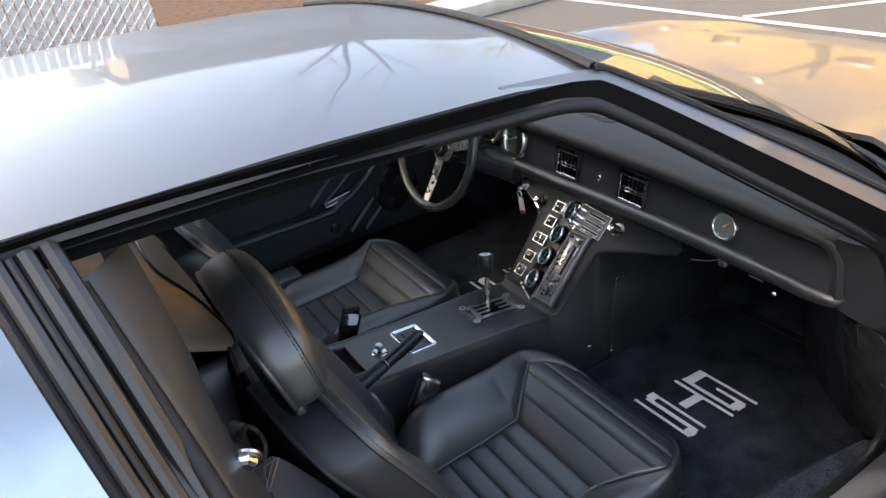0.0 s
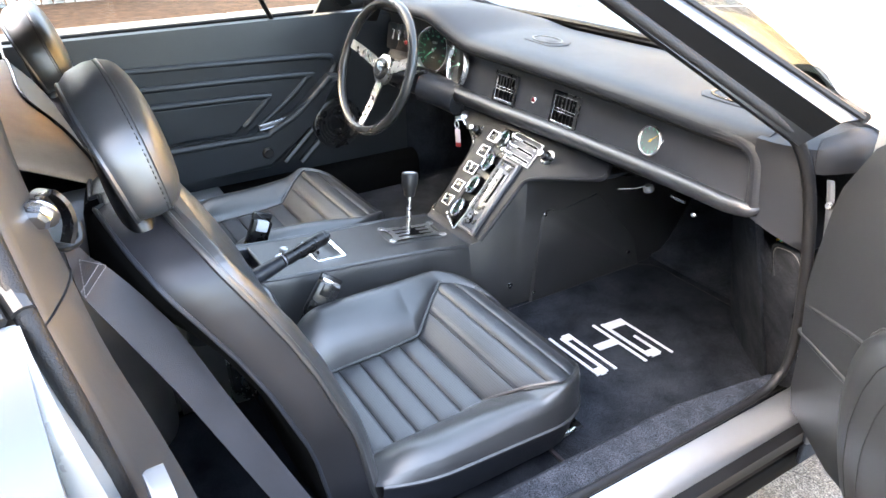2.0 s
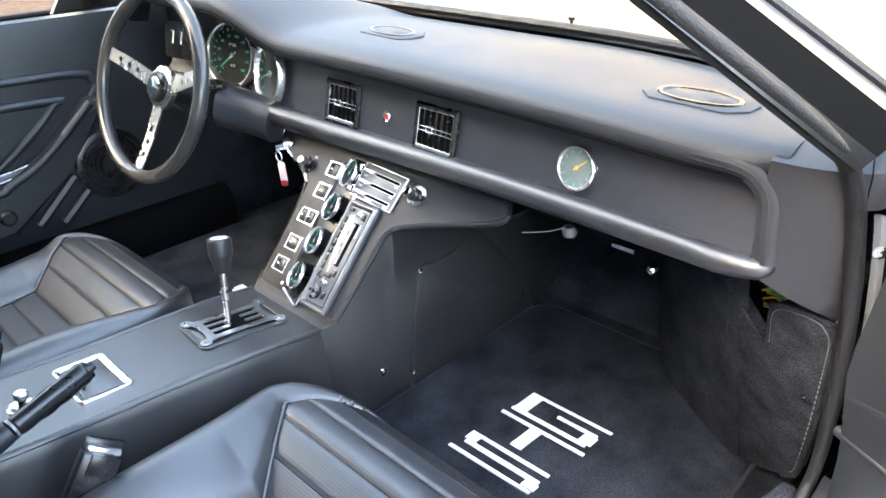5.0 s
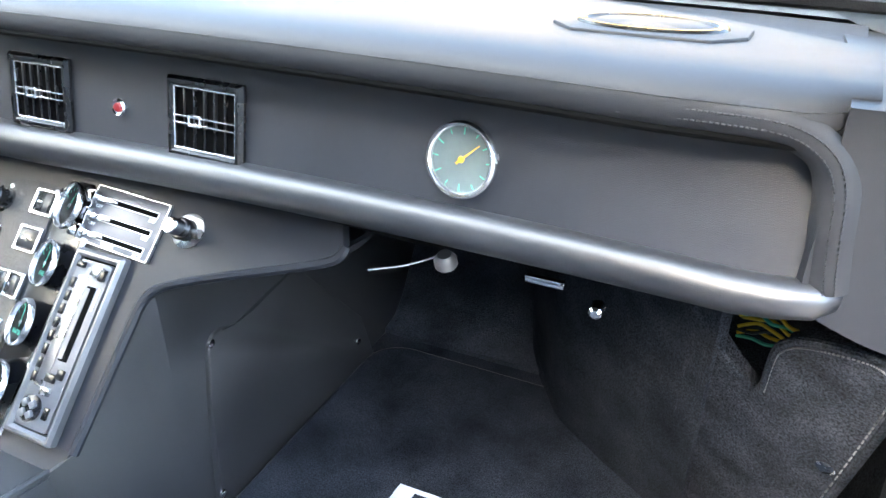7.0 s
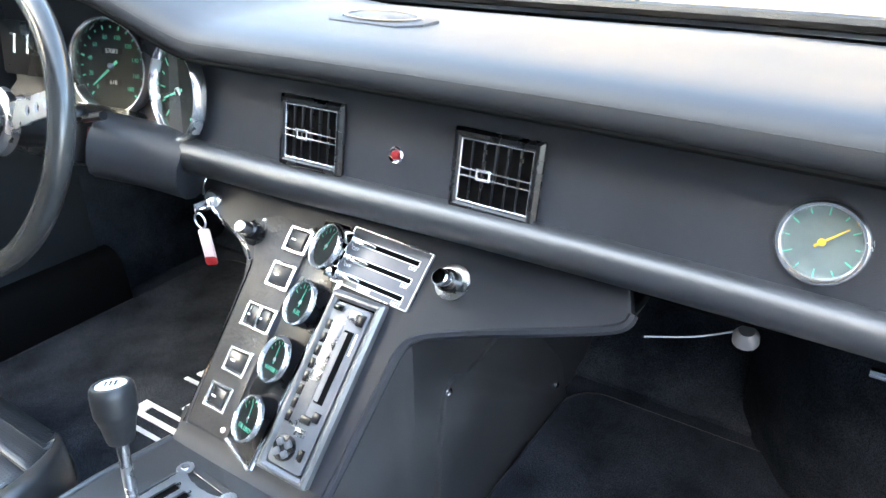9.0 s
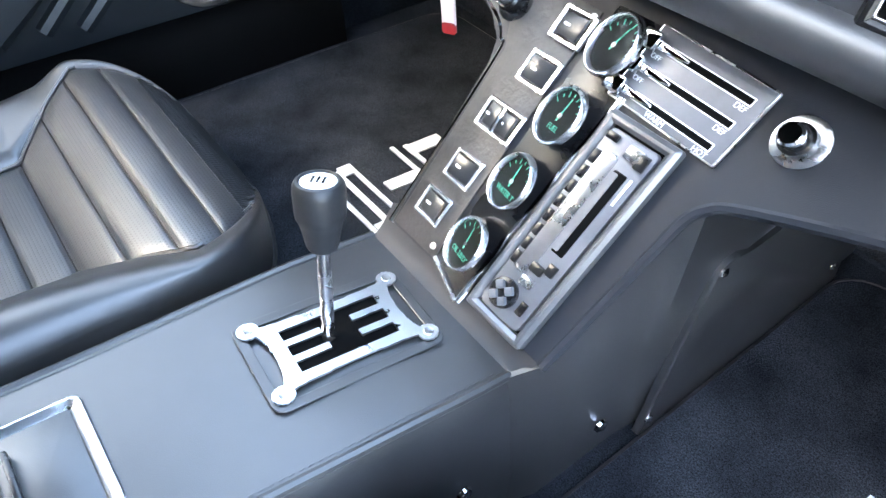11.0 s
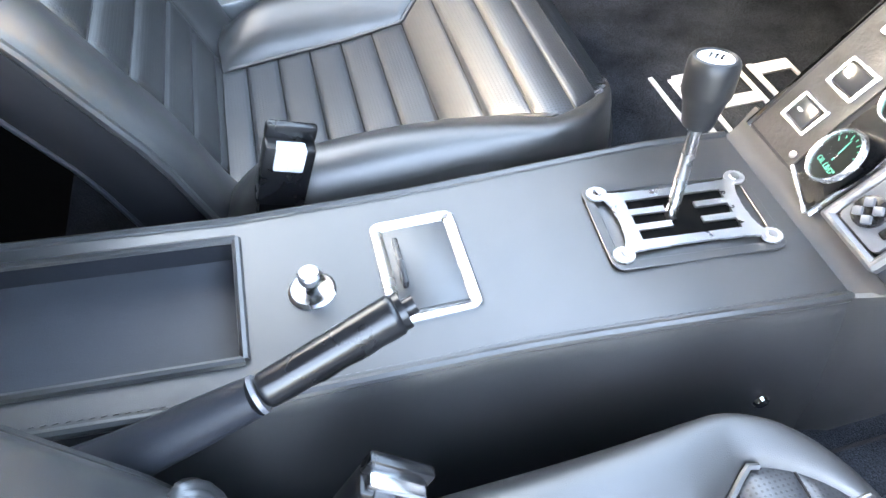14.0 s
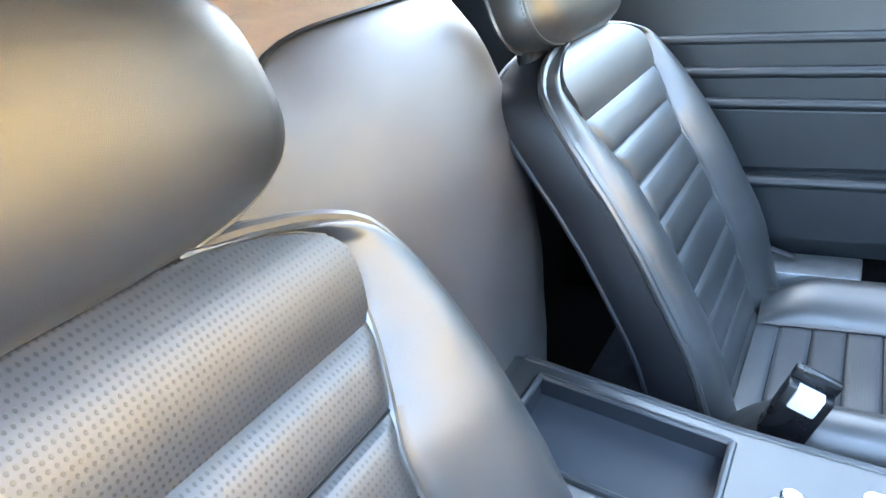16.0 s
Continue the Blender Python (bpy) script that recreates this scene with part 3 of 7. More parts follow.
for side in (1, -1):
    rows = []
    for j in range(25):
        p = hood_pt(side, j / 24)
        w = abs(p.x - XC)
        prof = [(0.0, 0.0), (0.03, -0.002), (0.065, -0.012), (0.095, -0.035), (0.115, -0.08), (0.125, -0.16), (0.125, -0.28), (0.115, -0.40), (0.095, -0.50)]
        rows.append([Vector((XC + side * (w + dx), p.y, max(0.17, p.z + dz))) for dx, dz in prof])
    part("front_wing", thick(loft(rows), 0.01), SILVER, car, "silver front wing")
    rows = []
    for j in range(16):
        y = lerp(-0.66, -1.9, j / 15) - (0.03 if j == 0 else 0)
        prof = [(0.715, 0.800), (0.745, 0.797), (0.775, 0.78), (0.805, 0.735), (0.825, 0.66), (0.835, 0.55), (0.835, 0.42), (0.825, 0.30), (0.80, 0.20), (0.74, 0.17)]
        rows.append([Vector((XC + side * x, y, z)) for x, z in prof])
    part("rear_quarter", thick(loft(rows), 0.01), SILVER, car, "silver rear quarter panel")
    part("nose" if side > 0 else "tail", box(XC - 0.66, XC + 0.66, *((1.9, 2.0) if side > 0 else (-2.0, -1.9)), 0.2, 0.52, 0.04), SILVER, car)
    part("sill_skin", box(XC + side * 0.808, XC + side * 0.77, -0.66, 0.33, 0.296, 0.325, 0.005), TRIM, car, "black lower sill strip")
    for y in (1.35, -1.25):
        m = frame_of((XC + side * 0.72, y, 0.31), (0, 1, 0), (0, 0, side))
        w = part("road_wheel", lathe([(0.20, -0.10), (0.30, -0.10), (0.315, -0.08), (0.315, 0.08), (0.30, 0.10), (0.20, 0.10)], m, 32), RUBBER, car)
        part("rim", lathe([(0.03, 0.05), (0.06, 0.06), (0.17, 0.03), (0.20, 0.09), (0.19, 0.10)], m, 32), STEEL, w)

# the jamb behind the open door, the quarter window over it, and the pillar trim
jo = smooth_path([(0.735, -0.690, 0.802), (0.775, -0.685, 0.790), (0.806, -0.676, 0.745), (0.824, -0.664, 0.68), (0.838, -0.650, 0.58), (0.842, -0.642, 0.45), (0.832, -0.640, 0.31)], 5)
ji = smooth_path([(0.724, -0.690, 0.798), (0.735, -0.684, 0.775), (0.752, -0.676, 0.74), (0.766, -0.664, 0.69), (0.772, -0.650, 0.60), (0.775, -0.625, 0.45), (0.775, -0.60, 0.345)], 5)
part("rear_jamb", slab([[lerp(a, b, k / 6) - Vector((0, 0.018, 0)) * math.sin(math.pi * k / 6) for k in range(7)] for a, b in zip(jo, ji)], (0, -0.02, 0)), JAMB, car, "pale painted door jamb", sharp=60)
B_TOP, B_MID, B_BOT = Vector((0.512, -0.752, 1.064)), Vector((0.655, -0.713, 0.853)), Vector((0.722, -0.692, 0.800))
for k, (dx, dy, r, mt) in enumerate(((0, 0.006, 0.009, CHANNEL), (0.008, -0.012, 0.008, CHANNEL), (0.011, -0.024, 0.004, TRIM), (0.008, -0.036, 0.008, CHANNEL), (0.004, -0.050, 0.006, RUBBER))):
    d = Vector((dx, dy, 0.004))
    part("pillar_trim_strip", tube(smooth_path([B_TOP + d, B_TOP.lerp(B_MID, 0.5) + d + Vector((0.012, 0, 0.010)), B_MID + d, B_BOT + d], 6), r, 8), mt, car, "dark window channel strip")
for side in (0, 1):
    f = mx if side else (lambda p: p)
    near = smooth_path([B_TOP, B_TOP.lerp(B_MID, 0.5) + Vector((0.012, 0, 0.010)), B_MID, B_BOT, Vector((0.765, -0.70, 0.785))], 5)
    far = smooth_path([(0.52, -1.9, 0.98), (0.60, -1.9, 0.92), (0.66, -1.9, 0.85), (0.72, -1.9, 0.80), (0.765, -1.9, 0.78)], 5)
    part("sail_panel", thick(loft([[Vector(f(lerp(p + Vector((0.006, -0.055, 0.002)), q, j / 10))) for p, q in zip(near, far)] for j in range(11)]), 0.006), QUARTER, car, "dark glass quarter panel behind the pillar")
    part("sail_lining", thick(loft([[Vector(f(lerp(p, q, j / 6) + Vector((-0.035, -0.02, -0.02)))) for p, q in zip(near, far)] for j in range(7)]), 0.004), MATTE, car)
m = frame_of((0.803, -0.640, 0.640), (1, 0.05, 0), (0, 0, 1))
part("door_striker", plate(round_rect(-0.024, 0.020, -0.040, 0.040, 0.008), m @ Matrix.Translation((0, 0, -0.014)), 0.016, bevel=0.004), JAMB, car, "pale door latch striker plate")
part("striker_pin", lathe([(0.013, 0.0), (0.013, 0.003), (0.007, 0.004), (0.007, 0.016), (0.010, 0.018), (0.010, 0.022)], m @ Matrix.Translation((0.004, 0.014, 0)), 20), STEEL, car)
part("striker_screw", lathe([(0.008, 0.0), (0.008, 0.003), (0.003, 0.004)], m @ Matrix.Translation((0.004, -0.022, 0)), 14), STEEL, car)
# inner pillar trim
outer = smooth_path([(0.530, -0.735, 1.03), (0.610, -0.712, 0.93), (0.690, -0.691, 0.831), (0.720, -0.686, 0.794), (0.745, -0.675, 0.748), (0.760, -0.664, 0.698), (0.765, -0.652, 0.62), (0.765, -0.63, 0.48), (0.762, -0.60, 0.37)], 4)
inner = smooth_path([(0.470, -0.680, 1.03), (0.510, -0.668, 0.93), (0.535, -0.666, 0.85), (0.595, -0.652, 0.785), (0.640, -0.646, 0.755), (0.670, -0.638, 0.721), (0.700, -0.616, 0.642), (0.710, -0.596, 0.537), (0.712, -0.58, 0.37)], 4)
part("pillar_trim", loft([[lerp(a, b, k / 8) + Vector((-0.002, 0.007, 0.003)) * math.sin(math.pi * k / 8) - Vector((0, 0.03, 0)) * (1 if k in (0, 8) else 0) for k in range(9)] for a, b in zip(outer, inner)]), PILLARVINYL, car, "padded black pillar trim", sharp=70)
part("trim_seam", tube([outer[13].lerp(inner[13], k / 8) + Vector((-0.002, 0.008, 0.003)) * math.sin(math.pi * k / 8) for k in range(9)], 0.001, 6), TRIM, car)
# rear bulkhead: padded centre hump, side pads and taupe upper shelf
def hump_seam(u):
    """Where the black pad meets the taupe cover: high in the middle, lower at the sides."""
    x = 0.015 + 0.250 * math.sin(u * math.pi / 2)
    if u < 0:
        return Vector((x, -0.652 - 0.012 * abs(u) ** 1.6, 0.812 + 0.012 * abs(u) - 0.030 * abs(u) ** 3))
    return Vector((x - 0.015 * u ** 3, curve([(0, -0.652), (0.1, -0.650), (0.2, -0.642), (0.3, -0.624), (0.4, -0.607), (0.6, -0.588), (0.8, -0.586), (1.0, -0.593)], u),
                   curve([(0, 0.812), (0.1, 0.809), (0.2, 0.800), (0.3, 0.786), (0.4, 0.769), (0.6, 0.740), (0.8, 0.725), (1.0, 0.718)], u)))


def hump(u, t):
    top = hump_seam(u)
    z = lerp(0.20, top.z, t)
    w = curve([(0.20, 0.19), (0.30, 0.240), (0.40, 0.275), (0.50, 0.285), (0.60, 0.280), (0.67, 0.270), (0.74, 0.258), (0.82, 0.245)], z)
    front = curve([(0.20, -0.545), (0.50, -0.552), (0.65, -0.570), (0.74, -0.594), (0.815, -0.640)], z)
    p = Vector((0.015 + w * math.sin(u * math.pi / 2), front - lerp(0.085, 0.03, max(0.0, min(1.0, (z - 0.45) / 0.28))) * (1 - math.cos(u * math.pi / 2)) ** 1.6, z))
    return p.lerp(top, t ** 9)


us_h = [i / 16 - 1 for i in range(33)]
rows = [[hump(u, j / 30) for u in us_h] for j in range(31)]
for r in rows:
    r.insert(0, r[0] + Vector((-0.01, -0.16, 0)))
    r.append(r[-1] + Vector((0.01, -0.16, 0)))
part("bulkhead_pad", loft(rows), WARMVINYL, car, "padded dark centre bulkhead", sharp=70)
part("bulkhead_piping", tube([hump_seam(u) + Vector((0, 0.001, 0.001)) for u in us_h], 0.0025, 6), TRIM, car)
rows = []
for j in range(13):
    t = j / 12
    row = []
    for u in us_h:
        p = hump_seam(u)
        row.append(Vector((0.015 + (p.x - 0.015) * (1 + 0.12 * t), lerp(p.y, -0.88, t), lerp(p.z, 0.852 - 0.035 * abs(u) ** 3, math.sin(t * math.pi / 2)))))
    rows.append(row)
part("bulkhead_cover", loft(rows), TAN, car, "taupe vinyl cover over the centre bulkhead", sharp=70)
for x in (-0.72, 0.70):
    part("rear_side_wall", box(x - 0.008, x + 0.008, -0.80, -0.665, 0.18, 0.735 if x < 0 else 0.70, 0.003), MATTE, car)
part("rear_side_wall", box(-0.735, -0.722, -0.70, -0.54, 0.18, 0.60, 0.003), MATTE, car)
part("bulkhead_wall", box(-0.70, 0.69, -0.80, -0.74, 0.18, 0.82, 0.01), MATTE, car)
rows = []
for j in range(8):
    t = j / 7
    rows.append([Vector((lerp(-0.60, 0.64, i / 20), -0.72 - 0.16 * t, 0.80 + 0.03 * (1 - ((i - 10) / 10) ** 2) + 0.06 * t)) for i in range(21)])
part("rear_shelf", thick(loft(rows), 0.012), TAN, car, "taupe vinyl shelf behind the seats")
part("rear_screen", box(-0.47, 0.51, -0.894, -0.890, 0.84, 1.06, 0.001), PANE, car, "glass rear screen")
rows = [[Vector((XC + lerp(-0.62, 0.62, i / 12), lerp(-0.915, -1.91, j / 8), lerp(0.845, 0.80, j / 8) + 0.02 * (1 - ((i - 6) / 6) ** 2))) for i in range(13)] for j in range(9)]
part("engine_cover", thick(loft(rows), 0.01), SILVER, car, "silver engine cover behind the cabin")
# floor pan, tunnel and footwell
part("floor_pan", box(-0.72, 0.78, -0.80, 0.80, 0.14, 0.185, 0.004), MATTE, car)
for x0, x1 in ((-0.735, -0.715), (0.79, 0.80)):
    part("footwell_wall", box(x0, x1, 0.33, 0.90, 0.18, 0.74, 0.004), CARPET, car)
part("bulkhead", box(-0.74, 0.80, 0.87, 0.90, 0.18, 0.72, 0.004), MATTE, car)
part("floor_carpet", box(0.12, 0.72, -0.60, 0.70, 0.185, 0.197, 0.004), CARPET, car, "black carpet in the footwell")
part("floor_carpet", box(-0.70, -0.07, -0.60, 0.70, 0.185, 0.197, 0.004), CARPET, car, "black carpet in the footwell")
for x0, x1 in ((0.12, 0.78), (-0.74, -0.07)):
    rows = [[Vector((lerp(x0, x1, i / 6), y, z)) for i in range(7)] for y, z in ((0.655, 0.196), (0.69, 0.203), (0.72, 0.23), (0.80, 0.36), (0.86, 0.55), (0.86, 0.74))]
    part("toe_board", thick(loft(rows), 0.01), CARPET, car, "carpeted toe board")
rows = [[Vector((x, y - lean * (z - 0.2), z)) for z in (0.19, 0.26, 0.34, 0.42, 0.50, 0.58, 0.63)] for x, y, lean in ((0.40, 0.70, 0.15), (0.44, 0.63, 0.20), (0.468, 0.585, 0.24), (0.482, 0.570, 0.25), (0.53, 0.535, 0.27), (0.60, 0.488, 0.34), (0.645, 0.463, 0.38))]
part("wheel_arch_carpet", thick(loft(rows), 0.012), CARPET, car, "carpeted wheel arch")
# the kick panel leans back; a V-shaped notch in its top shows wiring
KN = Vector((-0.45, -1.0, -0.38)).normalized()
KM = Matrix(((1, 0, KN.x, 0), (-0.45, -0.38, KN.y, 0.824), (0, 1, KN.z, 0), (0, 0, 0, 1)))
KICK = [(0.617, 0.560), (0.624, 0.549), (0.637, 0.531), (0.653, 0.512), (0.669, 0.496), (0.674, 0.495), (0.678, 0.505), (0.678, 0.545), (0.681, 0.560), (0.690, 0.571), (0.708, 0.579), (0.733, 0.585), (0.745, 0.581), (0.752, 0.570), (0.753, 0.550), (0.751, 0.50), (0.746, 0.404), (0.737, 0.300), (0.730, 0.276), (0.716, 0.256), (0.690, 0.236), (0.640, 0.202), (0.628, 0.250), (0.620, 0.293), (0.617, 0.40)]
part("kick_panel", plate(KICK[::-1], KM @ Matrix.Translation((0, 0, -0.014)), 0.016, bevel=0.004), SUEDE, car, "charcoal carpeted kick panel with a chrome screw", sharp=70)
edge = [KM @ Vector((x, z, 0.0005)) for x, z in KICK]
part("kick_panel_binding", tube(smooth_path(edge[:20], 3), 0.0035, 8), CARPET, car)
bm = bmesh.new()
line = smooth_path([KM @ Vector((lerp(x, 0.700, 0.10), lerp(z, 0.42, 0.035), 0.0025)) for x, z in KICK[6:19]], 9)
for a, b in zip(line, line[1:]):
    tube([a, a.lerp(b, 0.6)], 0.0007, 4, bm=bm)
part("kick_panel_stitching", bm, GREYPL, car, kind="stuff")
part("kick_screw", lathe([(0.007, 0), (0.007, 0.002), (0.004, 0.004)], KM @ Matrix.Translation((0.735, 0.452, 0.002)), 12), CHROME, car)
for k in range(7):
    rnd = random.Random(40 + k)
    za, zb = 0.540 - 0.005 * k, 0.548 - 0.006 * k + rnd.uniform(-0.003, 0.003)
    p = [KM @ Vector((lerp(0.640, 0.686, i / 4), lerp(za, zb, i / 4) + 0.008 * math.sin(i / 4 * math.pi) - 0.004, -0.032 + rnd.uniform(-0.005, 0.005))) for i in range(5)]
    part("wire", tube(smooth_path(p, 6), 0.0015, 6), (YELLOW, GREEN, YELLOW, YELLOW, TRIM, YELLOW, GREEN)[k], car, "loose yellow and green wiring")
# carpeted sill, seal and bright sill plate
for side in (0, 1):
    rows = []
    for j in range(11):
        y = lerp(-0.62, 0.275 if not side else 0.42, j / 10)
        pr = [(0.690, 0.19), (0.692, 0.30), (0.698, 0.345), (0.715, 0.362), (0.740, 0.364), (0.760, 0.358)] if not side else [(0.700, 0.19), (0.702, 0.24), (0.708, 0.275), (0.720, 0.290), (0.740, 0.296), (0.760, 0.296)]
        k = 0.04 * max(0.0, (y - 0.12) / 0.155)
        rows.append([Vector((x + k * (0.762 - x) / 0.072 if not side else 2 * XC - x, y, z)) for x, z in pr])
    # Far sill has the same carpet; near-black colour stands in for its shade.
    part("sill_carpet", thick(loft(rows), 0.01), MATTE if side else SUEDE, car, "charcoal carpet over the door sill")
    rows = []
    for j in range(11):
        y = lerp(-0.70, 0.33, j / 10)
        pr = [(0.772, 0.351), (0.783, 0.348), (0.796, 0.343), (0.807, 0.337), (0.814, 0.331), (0.816, 0.322)]
        rows.append([Vector((x if not side else 2 * XC - x, y, z)) for x, z in pr])
    part("sill_plate", thick(loft(rows), 0.006), SILLMETAL, car, "bright silver door sill")
seal = smooth_path([(0.497, -1.0, 1.046), (0.500, -0.75, 1.050), (0.505, -0.50, 1.046), (0.520, -0.25, 1.038), (0.537, -0.158, 1.033), (0.560, -0.104, 1.007), (0.651, 0.053, 0.890), (0.722, 0.178, 0.794), (0.738, 0.219, 0.750), (0.748, 0.243, 0.69), (0.758, 0.256, 0.61),
                    (0.766, 0.266, 0.50), (0.769, 0.266, 0.42), (0.767, 0.248, 0.378), (0.766, 0.18, 0.360), (0.766, -0.10, 0.357), (0.764, -0.54, 0.358), (0.768, -0.62, 0.40), (0.769, -0.650, 0.58), (0.755, -0.670, 0.725), (0.722, -0.685, 0.797), (0.64, -0.703, 0.885), (0.535, -0.735, 1.03)], 6)
part("door_seal", tube(seal, 0.011, 10, rs=[0.0065 if p.z < 0.40 else 0.0065 + 0.0022 * min(1.0, (p.z - 0.40) / 0.12) for p in seal]), RUBBER, car, "black rubber door seal")
rows = [[p, p + Vector((0.006, -0.001, 0.001)), p + Vector((0.010, 0.003, 0.0))] for p in smooth_path([(0.752, 0.270, 0.705), (0.757, 0.272, 0.68), (0.767, 0.274, 0.61), (0.778, 0.276, 0.50), (0.787, 0.272, 0.42), (0.788, 0.255, 0.372)], 5)]
part("pinch_flange", thick(loft(rows), 0.003), JAMB, car, "pale painted flange beside the door seal")
for p in (rows[6][1], rows[17][1]):
    part("flange_screw", lathe([(0.006, 0), (0.006, 0.002), (0.003, 0.003)], frame_of(p, (1, 0.4, 0), (0, 0, 1)), 10), STEEL, car)
part("hinge_jamb", thick(loft([[Vector((lerp(0.785, 0.835, i / 4), 0.305 + 0.02 * i / 4, lerp(0.28, 0.775, j / 6))) for i in range(5)] for j in range(7)]), 0.008), JAMB, car, "pale painted hinge jamb")
for z in (0.40, 0.66):
    part("hinge_bolt", lathe([(0.009, 0), (0.009, 0.006), (0.005, 0.008)], frame_of((0.81, 0.305, z), (1, 0, 0), (0, 0, 1)), 6), STEEL, car)
    part("hinge_bolt", lathe([(0.009, 0), (0.009, 0.006), (0.005, 0.008)], frame_of((0.81, 0.305, z - 0.03), (1, 0, 0), (0, 0, 1)), 6), STEEL, car)


# ---- far door, closed ----
LX = -0.705
ldoor = part("door", box(-0.79, LX - 0.03, -0.66, 0.40, 0.28, 0.735, 0.01), SILVER, car, "closed door with black moulded leather lining")


def dpt(y, z, out=0.0):
    return Vector((LX + out - 0.03 * max(0, (z - 0.62)) / 0.13 * 0.4, y, z))


rows = [[dpt(lerp(-0.66, 0.40, i / 20), lerp(0.30, 0.735, j / 12)) for i in range(21)] for j in range(13)]
rows += [[Vector((LX - 0.012 - 0.02 * k, lerp(-0.66, 0.40, i / 20), 0.735 + (0.010, 0.013, 0.010)[k])) for i in range(21)] for k in range(3)]
part("door_panel", slab(rows, (-0.02, 0, -0.002)), DOORVINYL, ldoor)


def ridge(pts, r, name="moulding", n=5):
    part(name, tube(smooth_path([dpt(y, z, 0.002) for y, z in pts], n), r, 10), DOORVINYL, ldoor)


# raised fields stepped one on another
def field(pts, h, name):
    m = frame_of((LX, 0, 0), (0, 1, 0), (0, 0, 1))
    bm = plate([(y, z) for y, z in pts], m, h, bevel=min(0.014, 0.006 + h * 0.15))
    part(name, bm, DOORVINYL, ldoor, sharp=10)


field([(-0.64, 0.665), (-0.64, 0.40), (-0.1, 0.40), (0.155, 0.575), (0.165, 0.605), (0.14, 0.632), (0.0, 0.64)], 0.010, "upper_field")
field([(-0.64, 0.615), (-0.64, 0.43), (-0.14, 0.43), (0.075, 0.575), (0.06, 0.592)], 0.018, "middle_field")
field([(-0.64, 0.568), (-0.64, 0.45), (-0.16, 0.45), (-0.055, 0.535), (-0.065, 0.549)], 0.026, "inner_field")
field([(-0.64, 0.352), (-0.34, 0.350), (-0.075, 0.342), (0.055, 0.45), (0.165, 0.570), (0.158, 0.585), (0.128, 0.585), (0.015, 0.492), (-0.075, 0.450), (-0.10, 0.443), (-0.34, 0.446), (-0.64, 0.446)], 0.052, "armrest")
for out, pts in ((0.009, ((-0.64, 0.665), (-0.30, 0.652), (0.0, 0.640), (0.135, 0.632), (0.158, 0.618), (0.158, 0.595), (0.10, 0.535), (-0.02, 0.455))),
                 (0.017, ((-0.64, 0.615), (-0.30, 0.605), (0.055, 0.591), (0.066, 0.580), (0.01, 0.530), (-0.09, 0.462))),
                 (0.025, ((-0.64, 0.568), (-0.30, 0.558), (-0.070, 0.548), (-0.060, 0.538), (-0.10, 0.500), (-0.135, 0.470))),
                 (0.050, ((-0.64, 0.442), (-0.34, 0.442), (-0.10, 0.440), (-0.06, 0.452), (0.02, 0.492), (0.128, 0.580)))):
    part("moulding", tube(smooth_path([dpt(y, z, out - 0.0035) for y, z in pts], 5), 0.0095, 12), DOORVINYL, ldoor)
for a, b in (((-0.02, 0.335), (0.075, 0.42)), ((0.03, 0.325), (0.10, 0.385))):
    part("moulding", tube(smooth_path([dpt(*a, 0.0), dpt(*b, 0.0)], 6), 0.012, 8), DOORVINYL, ldoor)
m = frame_of(dpt(-0.045, 0.468, 0.030), (0, 0.097, 0.013), (0, 0, 1))
part("door_pull", ring_plate(-0.050, 0.050, -0.008, 0.008, 0.003, 0.0022, m, 0.004, bevel=0.001), STEEL, ldoor, "chrome door release")
part("release_lever", box(-0.046, 0.046, -0.0045, 0.0045, 0.0, 0.0025, 0.001, m=m), GREYPL, ldoor)
part("lock_knob", lathe([(0.017, 0), (0.016, 0.006), (0.012, 0.010)], frame_of(dpt(-0.085, 0.392, 0.0525), (0, 1, 0), (0, 0, 1)), 20), TRIM, ldoor)
m = frame_of(dpt(0.155, 0.43, 0.004), (0, 1, 0), (0, 0, 1))
part("speaker", lathe([(0.078, 0), (0.078, 0.012), (0.070, 0.016), (0.03, 0.014), (0.026, 0.020), (0.0, 0.022)], m, 36), PLASTIC, ldoor, "round black door loudspeaker")
for k in range(4):
    part("speaker_ring", lathe([(0.036 + 0.009 * k, 0.0145), (0.037 + 0.009 * k, 0.018), (0.039 + 0.009 * k, 0.018), (0.040 + 0.009 * k, 0.0145)], m, 32, caps=False), PLASTIC, ldoor)
part("belt_trim", tube([(LX - 0.05, -0.66, 0.748), (LX - 0.05, 0.40, 0.752)], 0.006, 8), RUBBER, ldoor)
rows = [[Vector((lerp(-0.742, -0.492, t) - 0.03 * math.sin(math.pi * t * 0.6), lerp(lerp(-0.66, -0.62, t), lerp(0.22, -0.17, t), i / 10), lerp(0.745, 1.036, t))) for i in range(11)] for t in [j / 6 for j in range(7)]]
part("window_pane", loft(rows), SIDEPANE, ldoor, "tinted side window, closed")
part("vent_bar", tube([(-0.735, 0.0, 0.745), (-0.715, -0.03, 0.80), (-0.62, -0.10, 0.95)], 0.007, 8), TRIM, ldoor)
part("mirror_sail", plate([(0.12, 0.752), (0.38, 0.755), (0.36, 0.79), (0.21, 0.885)], frame_of((LX - 0.02, 0, 0), (0, 1, 0), (0, 0, 1)), 0.012, bevel=0.003), TRIM, ldoor, "black corner sail panel")
mm = frame_of((-0.86, 0.20, 0.83), (1, 0.15, 0), (0, 0, 1))
